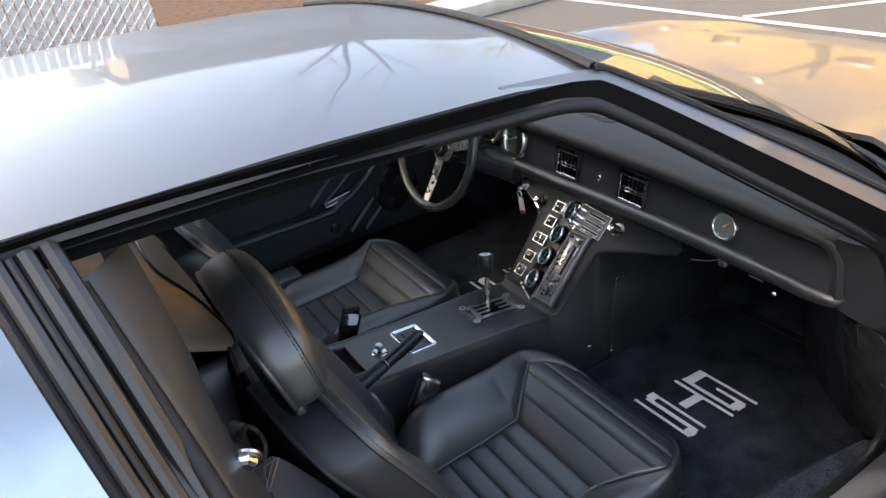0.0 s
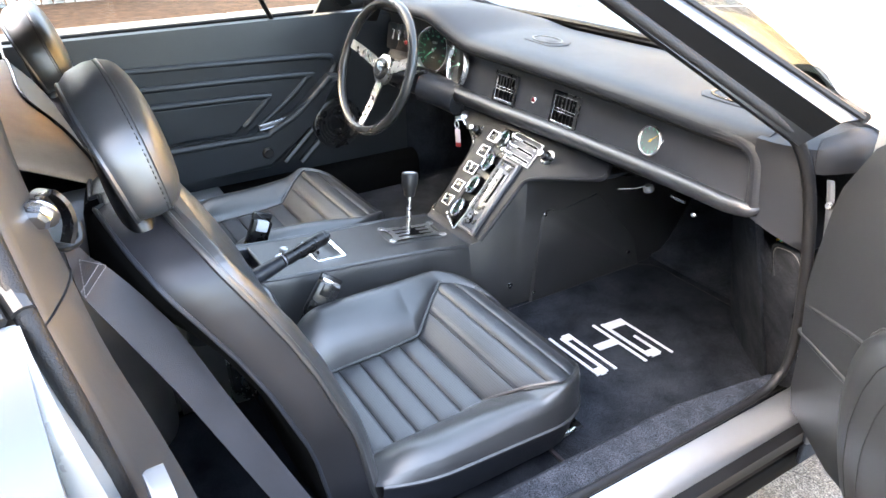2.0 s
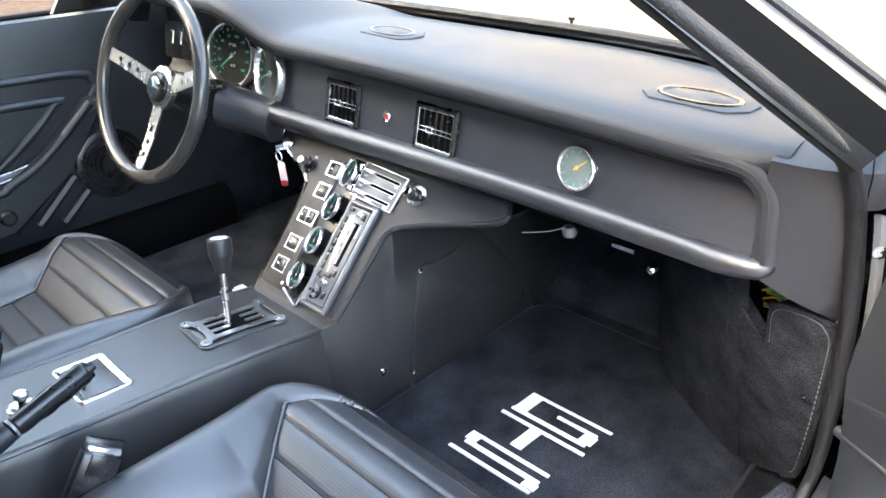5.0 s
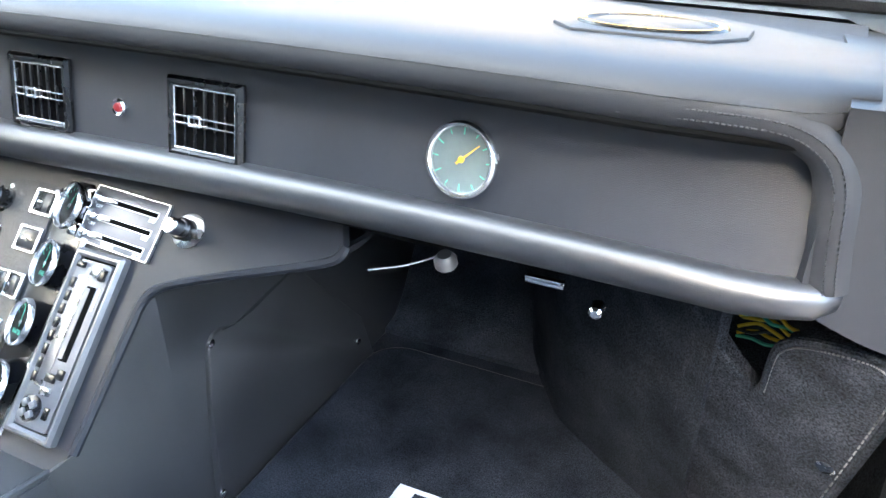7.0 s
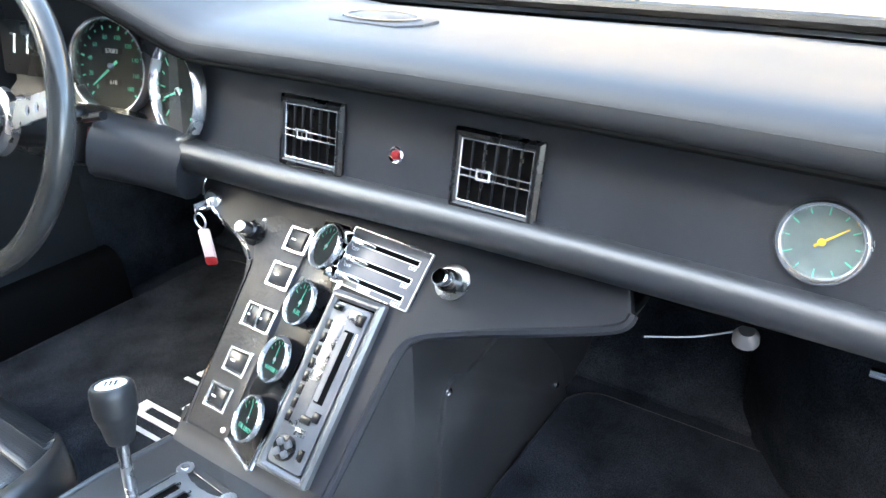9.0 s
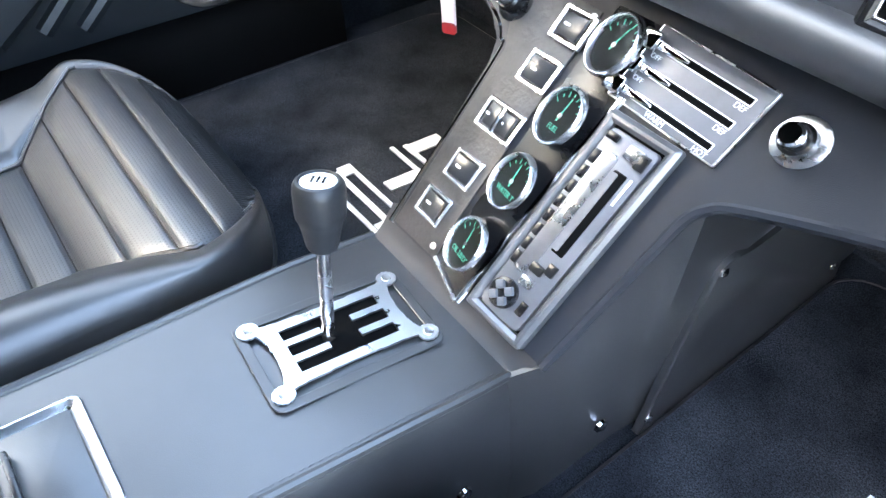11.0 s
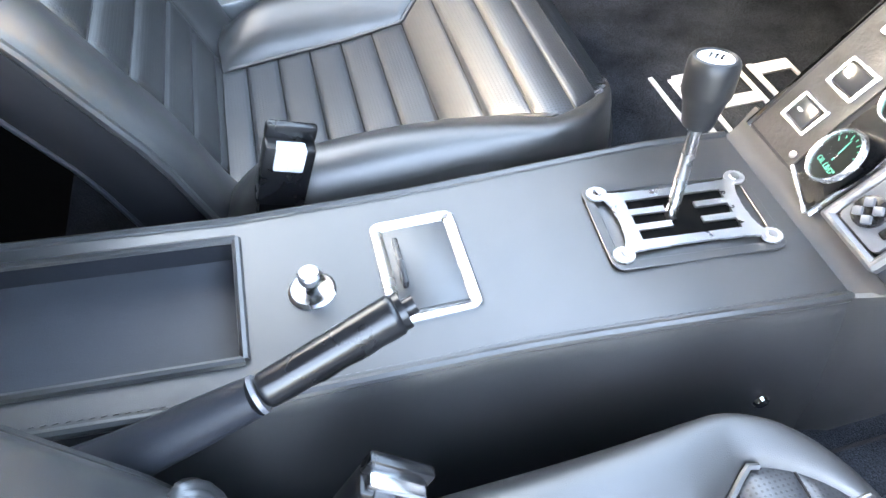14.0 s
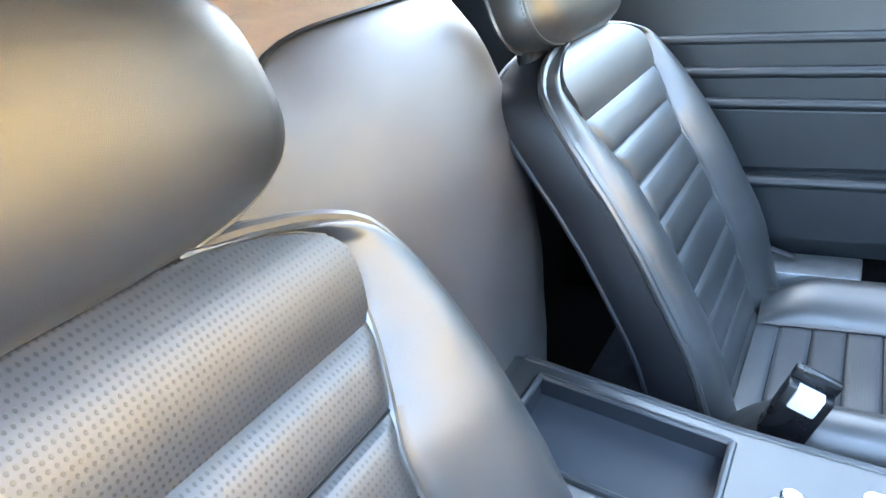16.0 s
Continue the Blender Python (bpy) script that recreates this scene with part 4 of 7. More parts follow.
part("door_mirror", plate(round_rect(-0.075, 0.075, -0.045, 0.045, 0.02), mm @ Matrix.Translation((0, 0, -0.05)), 0.05, bevel=0.004), TRIM, ldoor, "black door mirror")
part("mirror_glass", plate(round_rect(-0.069, 0.069, -0.040, 0.040, 0.017), mm @ Matrix.Translation((0, 0, 0.0005)), 0.001), CHROME, ldoor)

# ---- near door, swung open ----
HX, HY, ANG = 0.808, 0.268, radians(-24.5)
DM = Matrix.Translation((HX, HY, 0)) @ Matrix.Rotation(ANG, 4, "Z")  # x runs along the door, y out of its lining side is minus


def dq(s, z, out=0.0):
    return DM @ Vector((s, -out, z))


rows = []
for j in range(10):
    z = lerp(0.305, 0.785, j / 9)
    rows.append([dq(lerp(0.0, 1.05, i / 8), z, -0.02 - 0.08 * math.sin(math.pi * min(1, (0.80 - z) / 0.5)) ** 0.6 - 0.004) for i in range(9)])
rdoor = part("door", thick(loft(rows), 0.008), SILVER, car, "open silver door with black leather lining")
rows = []
for j in range(15):
    t = j / 14
    z = lerp(0.312, 0.775, t)
    x0 = curve([(0.312, 0.10), (0.325, 0.03), (0.335, 0.005), (0.37, -0.010), (0.46, -0.012), (0.55, -0.03), (0.70, -0.02), (0.775, 0.02)], z)
    rows.append([dq(lerp(x0, 1.05, i / 16), z, 0.02 + 0.006 * math.sin(math.pi * t)) for i in range(17)])
rows += [[dq(lerp(0.03, 1.05, i / 16), 0.788, 0.010) for i in range(17)], [dq(lerp(0.03, 1.05, i / 16), 0.788, -0.02) for i in range(17)]]
part("door_panel", thick(loft(rows), 0.01), DOORVINYL, rdoor, "black moulded door lining")
part("door_edge", box(0.0, 0.03, -0.005, 0.09, 0.29, 0.74, 0.006, m=DM), SILVER, rdoor)
# map pocket, and the stitched elbow pad that stands out over it
rows = []
for j in range(15):
    t = j / 14
    z = lerp(0.322, 0.475, t)
    x0 = curve([(0.322, 0.165), (0.34, 0.138), (0.37, 0.112), (0.41, 0.098), (0.45, 0.096), (0.475, 0.104)], z)
    rows.append([dq(lerp(x0, 1.0, i / 18), z, 0.022 + 0.034 * min(1.0, i / 2) ** 0.5 * math.sin(math.pi * lerp(0.10, 0.90, t)) ** 0.5) for i in range(19)])
part("map_pocket", slab(rows, DM.to_3x3() @ Vector((0, 0.03, 0))), DOORVINYL, rdoor, "black leather map pocket", sharp=70)
PADX = [(0.33, 0.190), (0.38, 0.150), (0.43, 0.128), (0.48, 0.114), (0.53, 0.108), (0.56, 0.112), (0.58, 0.128), (0.592, 0.155)]
rows = []
for j in range(17):
    z = lerp(0.33, 0.592, j / 16)
    x0 = curve(PADX, z)
    rows.append([dq(lerp(x0, 0.90, (i / 14) ** 1.6), z, 0.026 + 0.072 * min(1.0, i / 4) ** 0.55 * max(0.0, math.sin(math.pi * lerp(0.22, 0.93, j / 16))) ** 0.55) for i in range(15)])
part("armrest", slab(rows, DM.to_3x3() @ Vector((0, 0.03, 0))), DOORVINYL, rdoor, "padded black leather armrest", sharp=70)
part("armrest_piping", tube([r[0] + DM.to_3x3() @ Vector((0, -0.001, 0)) for r in rows], 0.0025, 6), LEATHER, rdoor)
bm = bmesh.new()
for c in (3, 4):
    line = smooth_path([r[c] for r in rows], 4)
    for a, b in zip(line[::1], line[1::1]):
        o_ = DM.to_3x3() @ Vector((0, -0.0006, 0))
        tube([a + o_, a.lerp(b, 0.6) + o_], 0.0007, 4, bm=bm)
part("armrest_stitching", bm, TRIM, rdoor, kind="stuff")
for za, zb in ((0.520, 0.540), (0.474, 0.466)):
    part("moulding", tube(smooth_path([dq(-0.024, za, 0.0200), dq(0.04, lerp(za, zb, 0.5), 0.0215), dq(0.125, zb, 0.0215)], 5), 0.0062, 10), DOORVINYL, rdoor)
part("belt_trim", tube([dq(0.03, 0.79, 0.0), dq(1.05, 0.79, 0.0)], 0.008, 8), RUBBER, rdoor)
part("door_shoulder", tube(smooth_path([dq(0.02, 0.775, -0.035), dq(0.5, 0.785, -0.035), dq(1.05, 0.785, -0.035)], 6), 0.016, 10), SILVER, rdoor)
part("mirror_sail", plate([(0.04, 0.79), (0.26, 0.79), (0.22, 0.83), (0.10, 0.875)], DM @ frame_of((0, -0.006, 0), (1, 0, 0), (0, 0, 1)), 0.012, bevel=0.003), TRIM, rdoor, "black corner sail panel")

# ---- seats ----
SX = 0.388  # middle of the near seat
seat = thing("bucket_seat", (SX, -0.2, 0.197), "black leather bucket seat with fluted perforated panels and piping", "seat", "seats")
YV = -0.122
FRONT = 0.120  # from the widest place of the cushion to its front


def half_out(y):
    """Half the cushion's width: its front corners are rounded."""
    if y < -0.24:
        q = min(1.0, (-0.24 - y) / 0.12)
        return 0.212 - 0.028 * q * q
    return 0.212 if y < -0.06 else 0.212 * max(0.0, 1 - ((y + 0.06) / 0.14) ** 2.3) ** 0.43


def half_in(y):
    return 0.112 if y < YV else min(0.190, 0.112 + 0.80 * (y - YV), half_out(y) * 0.90)


def half_soft(y):
    """The foot of the bolster, without the corner that the seam makes."""
    k = (y - YV) / 0.035
    return min(0.112 + 0.80 * 0.035 * (math.log1p(math.exp(k)) if k < 20 else k), half_out(y) * 0.90)


FL = 0.0415


def skew(s, y):
    """The bolster beside the console is the wider one."""
    b, w = half_in(y), max(half_out(y), 0.02)
    return s - 0.022 * min(1.0, (-s - b) / max(w - b, 1e-4)) * min(1.0, w / 0.2) if s < -b else s


def cushion(s, y):
    """Height of the cushion at s across and y along."""
    a, b, w = abs(s), half_in(y), max(half_out(y), 0.02)
    zc = curve([(-0.36, 0.298), (-0.20, 0.304), (YV, 0.312), (-0.07, 0.346), (-0.03, 0.362), (0.06, 0.360)], y)
    if a <= b + 1e-6:
        f = ((y - YV) / FL) % 1.0
        z = zc - 0.003 + 0.0042 * (1 - abs(2 * f - 1) ** 6) * min(1.0, (b - a) / 0.014) ** 0.5
    else:
        b2 = min(max(b, half_soft(y)), w * 0.97)
        u = (a - b) / max(w - b, 1e-4)
        f = min(1.0, u / 0.5)
        u = lerp(u, max(0.0, (a - b2) / max(w - b2, 1e-4)), f * f * (3 - 2 * f))
        q, r = max(0.0, min(1.0, (y + 0.22) / 0.27)), min(1.0, u / 0.60)
        crown = max(0.004, lerp(*((0.346, 0.353) if s > 0 else (0.388, 0.372)), q * q * (3 - 2 * q)) - zc)
        z = zc - 0.005 + (crown + 0.005) * (0.7 * math.sqrt(1 - (1 - r) ** 2) + 0.3 * r) * (1 - 0.7 * max(0.0, min(1.0, (-0.28 - y) / 0.08)) ** 2) * (1.0 if u < 0.6 else 1 - 0.15 * (u - 0.6))
        u0 = 0.62 if s > 0 else 0.70
        if u > u0:
            z = lerp(z, lerp(0.314, 0.294, max(0.0, min(1.0, (y + 0.36) / 0.40))), 1 - math.sqrt(max(0.0, 1 - ((min(u, 1) - u0) / (1 - u0)) ** 2)))
    if y > -0.025:
        q = min(1.0, (y + 0.025) / (FRONT - 0.018))
        z -= max(0.0, z - 0.288) * (1 - math.sqrt(max(0.0, 1 - q * q)))
    return z


def spread(lo, hi, marks, n):
    """Even steps, with extra ones at the marks."""
    v = sorted(set([round(lerp(lo, hi, i / n), 5) for i in range(n + 1)] + [round(m + d, 5) for m in marks for d in (-0.004, 0, 0.004)]))
    return [q for q in v if lo <= q <= hi]


def across(v, b, w):
    """From -1 to 1 across, with the seam always at 0.6."""
    a = abs(v)
    s = a / 0.6 * b if a <= 0.6 else b + (a - 0.6) / 0.4 * (w - b)
    return s if v > 0 else -s


xs = spread(-1, 1, [0.6, -0.6, 0.92, 0.96, -0.92, -0.96], 60)
ys = spread(-0.36, FRONT - 0.044, [YV + FL * k for k in range(-6, 5)] + [FRONT - 0.056, FRONT - 0.052, FRONT - 0.048], 60)
bins = {}
for i in range(len(xs) - 1):
    for j in range(len(ys) - 1):
        vm, ym = (xs[i] + xs[i + 1]) / 2, (ys[j] + ys[j + 1]) / 2
        key = int((ym - YV) // FL) if abs(vm) < 0.6 else ("left" if vm < 0 else "right")
        bins.setdefault(key, []).append((i, j))


def patch(cells):
    bm, v = bmesh.new(), {}
    for i, j in cells:
        q = []
        for a, b in ((i, j), (i + 1, j), (i + 1, j + 1), (i, j + 1)):
            if (a, b) not in v:
                s = across(xs[a], half_in(ys[b]), half_out(ys[b]))
                v[a, b] = bm.verts.new((SX + skew(s, ys[b]), ys[b], cushion(s, ys[b])))
            q.append(v[a, b])
        bm.faces.new(q)
    return bm


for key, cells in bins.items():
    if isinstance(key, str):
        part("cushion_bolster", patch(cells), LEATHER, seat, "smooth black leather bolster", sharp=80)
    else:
        part("cushion_flute", patch(cells), PERFLIT, seat, sharp=80)


for k in range(-5, 4):
    y = YV + FL * k
    if -0.35 < y < 0.02:
        b = half_in(y)
        part("flute_seam", tube([Vector((SX + lerp(-b, b, i / 24), y, cushion(lerp(-b, b, i / 24), y) + 0.0002)) for i in range(25)], 0.0011, 5), TRIM, seat)


def seam(pts, r=0.0026, name="piping", lift=0.0028):
    part(name, tube([Vector((SX + s, y, cushion(s, y) + lift)) for s, y in pts], r, 6), LEATHER, seat)


for sg in (1, -1):
    seam([(sg * (half_in(y) - 0.0012), y) for y in [lerp(-0.35, -0.02, i / 50) for i in range(51)]])
rim = [(-half_out(y), y) for y in [lerp(-0.35, -0.04, i / 16) for i in range(17)] + [-0.04 + (FRONT - 0.0045) * math.sin(i / 14 * math.pi / 2) for i in range(1, 15)]]
rim += [(-s, y) for s, y in rim[::-1]]
part("piping", tube([Vector((SX + skew(s, y) * 1.005, y, cushion(s, y) - 0.002)) for s, y in rim], 0.0035, 6), LEATHER, seat)
part("cushion_side", loft([[Vector((SX + skew(s, y) * k, y if y < 0.0 else y * kk, z if z else cushion(s, y) - 0.002)) for s, y in rim] for k, kk, z in ((1.004, 1.0, 0), (0.985, 0.96, 0.282), (0.96, 0.85, 0.262), (0.93, 0.5, 0.236))]), VINYL, seat, "dark underside of the cushion")
bm = bmesh.new()
for k in range(74):
    q = lerp(-0.158, 0.158, k / 73)
    run = [y for y in [lerp(0.034, 0.074, i / 5) for i in range(6)] if half_out(y) > abs(q) + 0.004]
    if len(run) > 1:
        tube([Vector((SX + q, y, cushion(q, y) - 0.0002)) for y in run], 0.0013, 5, bm=bm)
part("gathered_front", bm, LEATHER, seat, "gathered leather under the cushion's front seam", kind="stuff")
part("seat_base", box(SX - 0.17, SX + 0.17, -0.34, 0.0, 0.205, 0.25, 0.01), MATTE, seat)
for x in (-0.15, 0.15):
    part("seat_rail", box(SX + x - 0.012, SX + x + 0.012, -0.36, 0.06, 0.197, 0.212, 0.002), STEEL, seat)
part("seat_lever", tube(smooth_path([(SX + 0.18, -0.08, 0.240), (SX + 0.188, -0.01, 0.243), (SX + 0.188, 0.015, 0.246)], 5), 0.004, 8), STEEL, seat, "metal seat release")

# backrest
CUSH = SX
SX = 0.353
CUSHION_MESHES = {c.data.name for c in seat.children}
BZ = [(0.27, -0.352), (0.304, -0.366), (0.432, -0.396), (0.542, -0.434), (0.642, -0.478), (0.731, -0.520), (0.78, -0.540)]
ZT = 0.746


def back_y(z):
    return curve(BZ, z)


def back_half(z):
    w = curve([(0.27, 0.212), (0.35, 0.218), (0.45, 0.218), (0.55, 0.217), (0.62, 0.215), (0.66, 0.210), (0.685, 0.204), (0.70, 0.198), (0.710, 0.191), (0.718, 0.180), (0.725, 0.164), (0.731, 0.144), (0.737, 0.116), (0.741, 0.088), (0.7445, 0.05), (ZT, 0.02)], z)
    return w


def seam_half(z):
    return curve([(0.27, 0.108), (0.45, 0.118), (0.58, 0.114), (0.60, 0.116), (0.63, 0.132), (0.66, 0.146), (0.70, 0.156), (0.710, 0.156), (0.718, 0.150), (0.725, 0.138), (0.731, 0.122), (0.737, 0.099), (0.741, 0.075), (0.7445, 0.043), (ZT, 0.017)], z)


BF = 0.046


def back_pt(u, z):
    """The front of the backrest: u from -1 to 1 across, z up."""
    zz = min(z, ZT)
    w, sh = back_half(zz), seam_half(zz)
    s = across(u, sh, w)
    a = abs(s)
    y = back_y(zz)
    if a <= sh + 1e-6:
        f = ((zz - 0.30) / BF) % 1.0
        y += 0.0065 * (1 - abs(2 * f - 1) ** 5) * min(1.0, max(0.0, sh - a) / 0.012) ** 0.5 if zz < 0.668 else 0.010 * math.sin((zz - 0.668) / (ZT - 0.668) * math.pi) ** 0.6
        y -= 0.003
    else:
        q = (a - sh) / max(w - sh, 1e-4)
        y += curve([(0.27, 0.025), (0.4, 0.036), (0.6, 0.030), (0.72, 0.014), (ZT, 0.006)], zz) * math.sin(math.pi * min(q, 1) * 0.72) ** 0.8 - 0.005
        if q > 0.8:
            y -= 0.014 * (1 - math.sqrt(max(0, 1 - ((q - 0.8) / 0.2) ** 2)))
    if zz > ZT - 0.03:
        k = (zz - ZT + 0.03) / 0.03
        y -= 0.008 * (1 - math.sqrt(max(0, 1 - min(k, 1) ** 2)))
    return Vector((SX + s, y, z - 0.004 * abs(u) ** 3 * max(0, (z - 0.66) / (ZT - 0.66))))


us = spread(-1, 1, [0.60, -0.60, 0.96, -0.96, 0.98, -0.98], 60)
zs = spread(0.27, ZT, [0.30 + BF * k for k in range(8)] + [0.706, 0.712, 0.718, 0.725, 0.732, 0.738, 0.742, 0.7450], 60)
bins = {}
for i in range(len(us) - 1):
    for j in range(len(zs) - 1):
        um, zm = (us[i] + us[i + 1]) / 2, (zs[j] + zs[j + 1]) / 2
        inside = abs(um) < 0.6
        key = (int((zm - 0.30) // BF) if zm < 0.668 else 99) if inside else ("left" if um < 0 else "right")
        bins.setdefault(key, []).append((i, j))


def bpatch(cells):
    bm, v = bmesh.new(), {}
    for i, j in cells:
        q = []
        for a, b in ((i, j), (i + 1, j), (i + 1, j + 1), (i, j + 1)):
            if (a, b) not in v:
                v[a, b] = bm.verts.new(back_pt(us[a], zs[b]))
            q.append(v[a, b])
        bm.faces.new(q[::-1])
    return bm


for key, cells in bins.items():
    if isinstance(key, str):
        part("backrest_bolster", bpatch(cells), LEATHER, seat, "smooth black leather bolster", sharp=80)
    else:
        part("backrest_flute" if key != 99 else "shoulder_panel", bpatch(cells), PERF, seat, sharp=80)
for k in range(1, 9):
    z = 0.30 + BF * k
    if z < 0.70:
        part("flute_seam", tube([back_pt(lerp(-0.598, 0.598, i / 24), z) + Vector((0, 0.0004, 0)) for i in range(25)], 0.0012, 5), TRIM, seat)
up = [lerp(0.28, ZT, 1 - (1 - i / 56) ** 2.6) for i in range(57)]
edge = [back_pt(-1, z) for z in up] + [back_pt(u, ZT) for u in (-0.6, 0, 0.6)] + [back_pt(1, z) for z in up[::-1]]
part("piping", tube([p + Vector((0, 0.0, 0.001)) for p in edge], 0.0048, 8), LEATHER, seat)
for sg in (1, -1):
    part("piping", tube([back_pt(sg * 0.602, z) + Vector((0, 0.002, 0)) for z in [lerp(0.29, 0.742, i / 36) for i in range(37)]], 0.0028, 6), LEATHER, seat)


def shell_row(sc, dy, dz):
    """The backrest's outline, moved back; its top sinks by dz."""
    return [Vector((SX + (p.x - SX) * sc, p.y + dy, max(0.26, p.z - dz * max(0, (p.z - 0.5) / 0.24)))) for p in edge]


rows = [edge] + [shell_row(*r) for r in ((1.010, -0.012, 0.001), (1.016, -0.030, 0.002), (1.012, -0.048, 0.005), (0.992, -0.061, 0.011))]
part("backrest_shell", loft(rows), SHADEDSIDE, seat, "smooth leather seat side", sharp=70)
rows = [shell_row(*r) for r in ((0.992, -0.061, 0.011), (0.95, -0.068, 0.016), (0.88, -0.072, 0.024), (0.5, -0.078, 0.08), (0.15, -0.078, 0.14))]
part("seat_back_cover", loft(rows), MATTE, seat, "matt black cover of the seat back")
part("piping", tube(shell_row(0.994, -0.061, 0.009), 0.0030, 8), VINYL, seat)
rows = []
for z, w, y0, y1 in ((0.690, 0.124, -0.528, -0.578), (0.734, 0.120, -0.548, -0.590), (0.752, 0.110, -0.554, -0.592), (0.764, 0.094, -0.555, -0.592), (0.772, 0.070, -0.558, -0.594), (0.79, 0.06, -0.560, -0.596)):
    rows.append([Vector((SX - 0.006 + w * math.copysign(abs(math.cos(a)) ** 0.6, math.cos(a)), (y0 + y1) / 2 + (y0 - y1) / 2 * math.copysign(abs(math.sin(a)) ** 0.7, math.sin(a)), z)) for a in [2 * math.pi * (i + 0.5) / 32 for i in range(32)]])
part("neck", loft(rows, close_v=True), TRIM, seat, "leather neck under the headrest", sharp=70)
for z in (0.71, 0.69):
    part("recline_screw", lathe([(0.005, 0), (0.005, 0.003), (0.003, 0.004)], frame_of((SX + 0.05, back_y(z) - 0.080, z), (0, 0.3, 0.1), (0, 0, 1)), 10), PLASTIC, seat)
# headrest: a rounded pad with a stitched band
HL = Vector((0, -0.21, 0.978)).normalized()
HN = Vector((0, 0.978, 0.21)).normalized()
HC = Vector((SX - 0.013, -0.572, 0.815))


def hr_ring(k, n=0.0, e=2.7):
    """The headrest's outline: broad and square below, narrowing towards its rounded top."""
    out = []
    for i in range(64):
        a = 2 * math.pi * i / 64
        c, s = math.cos(a), math.sin(a)
        x = 0.150 * abs(c) ** (2 / e) * (1 if c >= 0 else -1)
        h = abs(s) ** (2 / (e if s > 0 else 3.6)) * (1 if s >= 0 else -1)
        x *= 1 - 0.10 * h - 0.16 * max(0.0, h) ** 2
        z = (0.075 if h > 0 else 0.083) * h - 0.010 * max(0.0, h) ** 2 * abs(x / 0.15) ** 2 - 0.018 * max(0.0, h) ** 2 * max(0.0, -n) / 0.024
        out.append(HC + Vector((x * k, 0, 0)) + HL * (z * k) + HN * (n - 0.006 * h * k * (1 if n < 0 else -0.3)))
    return out


prof = [(0.2, -0.024), (0.6, -0.025), (0.90, -0.024), (0.975, -0.022), (0.995, -0.018), (1.015, -0.006), (1.02, 0.008), (1.01, 0.018), (0.995, 0.024)]
part("headrest_band", loft([hr_ring(k, n) for k, n in prof], close_v=True), LEATHER, seat, "black leather headrest with stitched seam", sharp=70)
prof = [(0.995, 0.024), (0.978, 0.029), (0.945, 0.035), (0.86, 0.042), (0.72, 0.047), (0.52, 0.051), (0.25, 0.053), (0.003, 0.054)]
part("headrest_face", loft([hr_ring(k, n) for k, n in prof], close_v=True), LEATHER, seat, sharp=70)
part("piping", tube(hr_ring(0.998, 0.024), 0.0018, 6, closed=True), LEATHER, seat)
part("piping", tube(hr_ring(0.99, -0.021), 0.0032, 6, closed=True), LEATHER, seat)
R = hr_ring(1.008, 0.0195)
bm, left_over = bmesh.new(), 0.0
for a, b in zip(R, R[1:] + R[:1]):
    n = (b - a).length
    while left_over < n:
        tube([a.lerp(b, left_over / n), a.lerp(b, min(1.0, (left_over + 0.0036) / n))], 0.0009, 4, bm=bm)
        left_over += 0.0062
    left_over -= n
part("stitching", bm, TRIM, seat, kind="stuff")
for x in (-0.04, 0.04):
    part("headrest_post", tube([HC + Vector((x, 0, 0)) - HL * 0.06, HC + Vector((x, 0.005, 0)) - HL * 0.16], 0.006, 8), CHROME, seat)
driver = tagged(copy_thing(seat, Matrix.Translation((CUSH - 0.742, -0.2, 0.197))), "black leather driver's bucket seat behind the steering wheel")
# the driver's backrest leans further back, and its cushion is mirrored
_hinge = Vector((0, -0.37, 0.28)) - Vector((0, -0.2, 0.197))
_lean = Matrix.Translation(_hinge) @ Matrix.Rotation(radians(3.8), 4, "X") @ Matrix.Translation(-_hinge)
for c in driver.children:
    if c.data.name not in CUSHION_MESHES:
        c.matrix_local = _lean @ c.matrix_local
    else:
        c.matrix_local = Matrix.Diagonal((-1, 1, 1, 1)) @ c.matrix_local

# ---- seat belts ----
belt = thing("seat_belt", (0.60, -0.6, 0.3), "black webbing seat belt hanging from its pillar loop", "seat belt")
WL = smooth_path([(0.553, -0.651, 0.776), (0.549, -0.650, 0.745), (0.535, -0.646, 0.706), (0.550, -0.615, 0.642), (0.570, -0.580, 0.570), (0.600, -0.513, 0.409), (0.610, -0.47, 0.30)], 6)
WR = smooth_path([(0.545, -0.640, 0.772), (0.530, -0.632, 0.748), (0.508, -0.621, 0.720), (0.530, -0.582, 0.641), (0.555, -0.542, 0.543), (0.590, -0.470, 0.366), (0.600, -0.43, 0.27)], 6)
rows = [[a.lerp(b, k / 4 * (1 + 0.4 * min(1.0, max(0.0, (i - 10) / 8)))) for k in range(5)] for i, (a, b) in enumerate(zip(WL, WR))]
part("webbing", thick(loft(rows), 0.0014), WEB, belt)
bm = bmesh.new()
for a, b in ((rows[12][0], rows[12][4]), (rows[11][0], rows[11][4]), (rows[5][2], rows[12][4]), (rows[5][2], rows[12][0])):
    for k in range(12):
        d = Vector((0.0025, 0.001, 0.001))
        tube([a.lerp(b, k / 12) + d, a.lerp(b, (k + 0.6) / 12) + d], 0.0005, 4, bm=bm)
part("cross_stitching", bm, GREYPL, belt, "grey cross stitching", kind="stuff")
part("guide_ring", tube(smooth_path([(0.541, -0.668, 0.792), (0.552, -0.660, 0.778), (0.557, -0.648, 0.774), (0.549, -0.636, 0.776), (0.540, -0.634, 0.790)], 6), 0.0042, 8), TRIM, belt)
rows = []
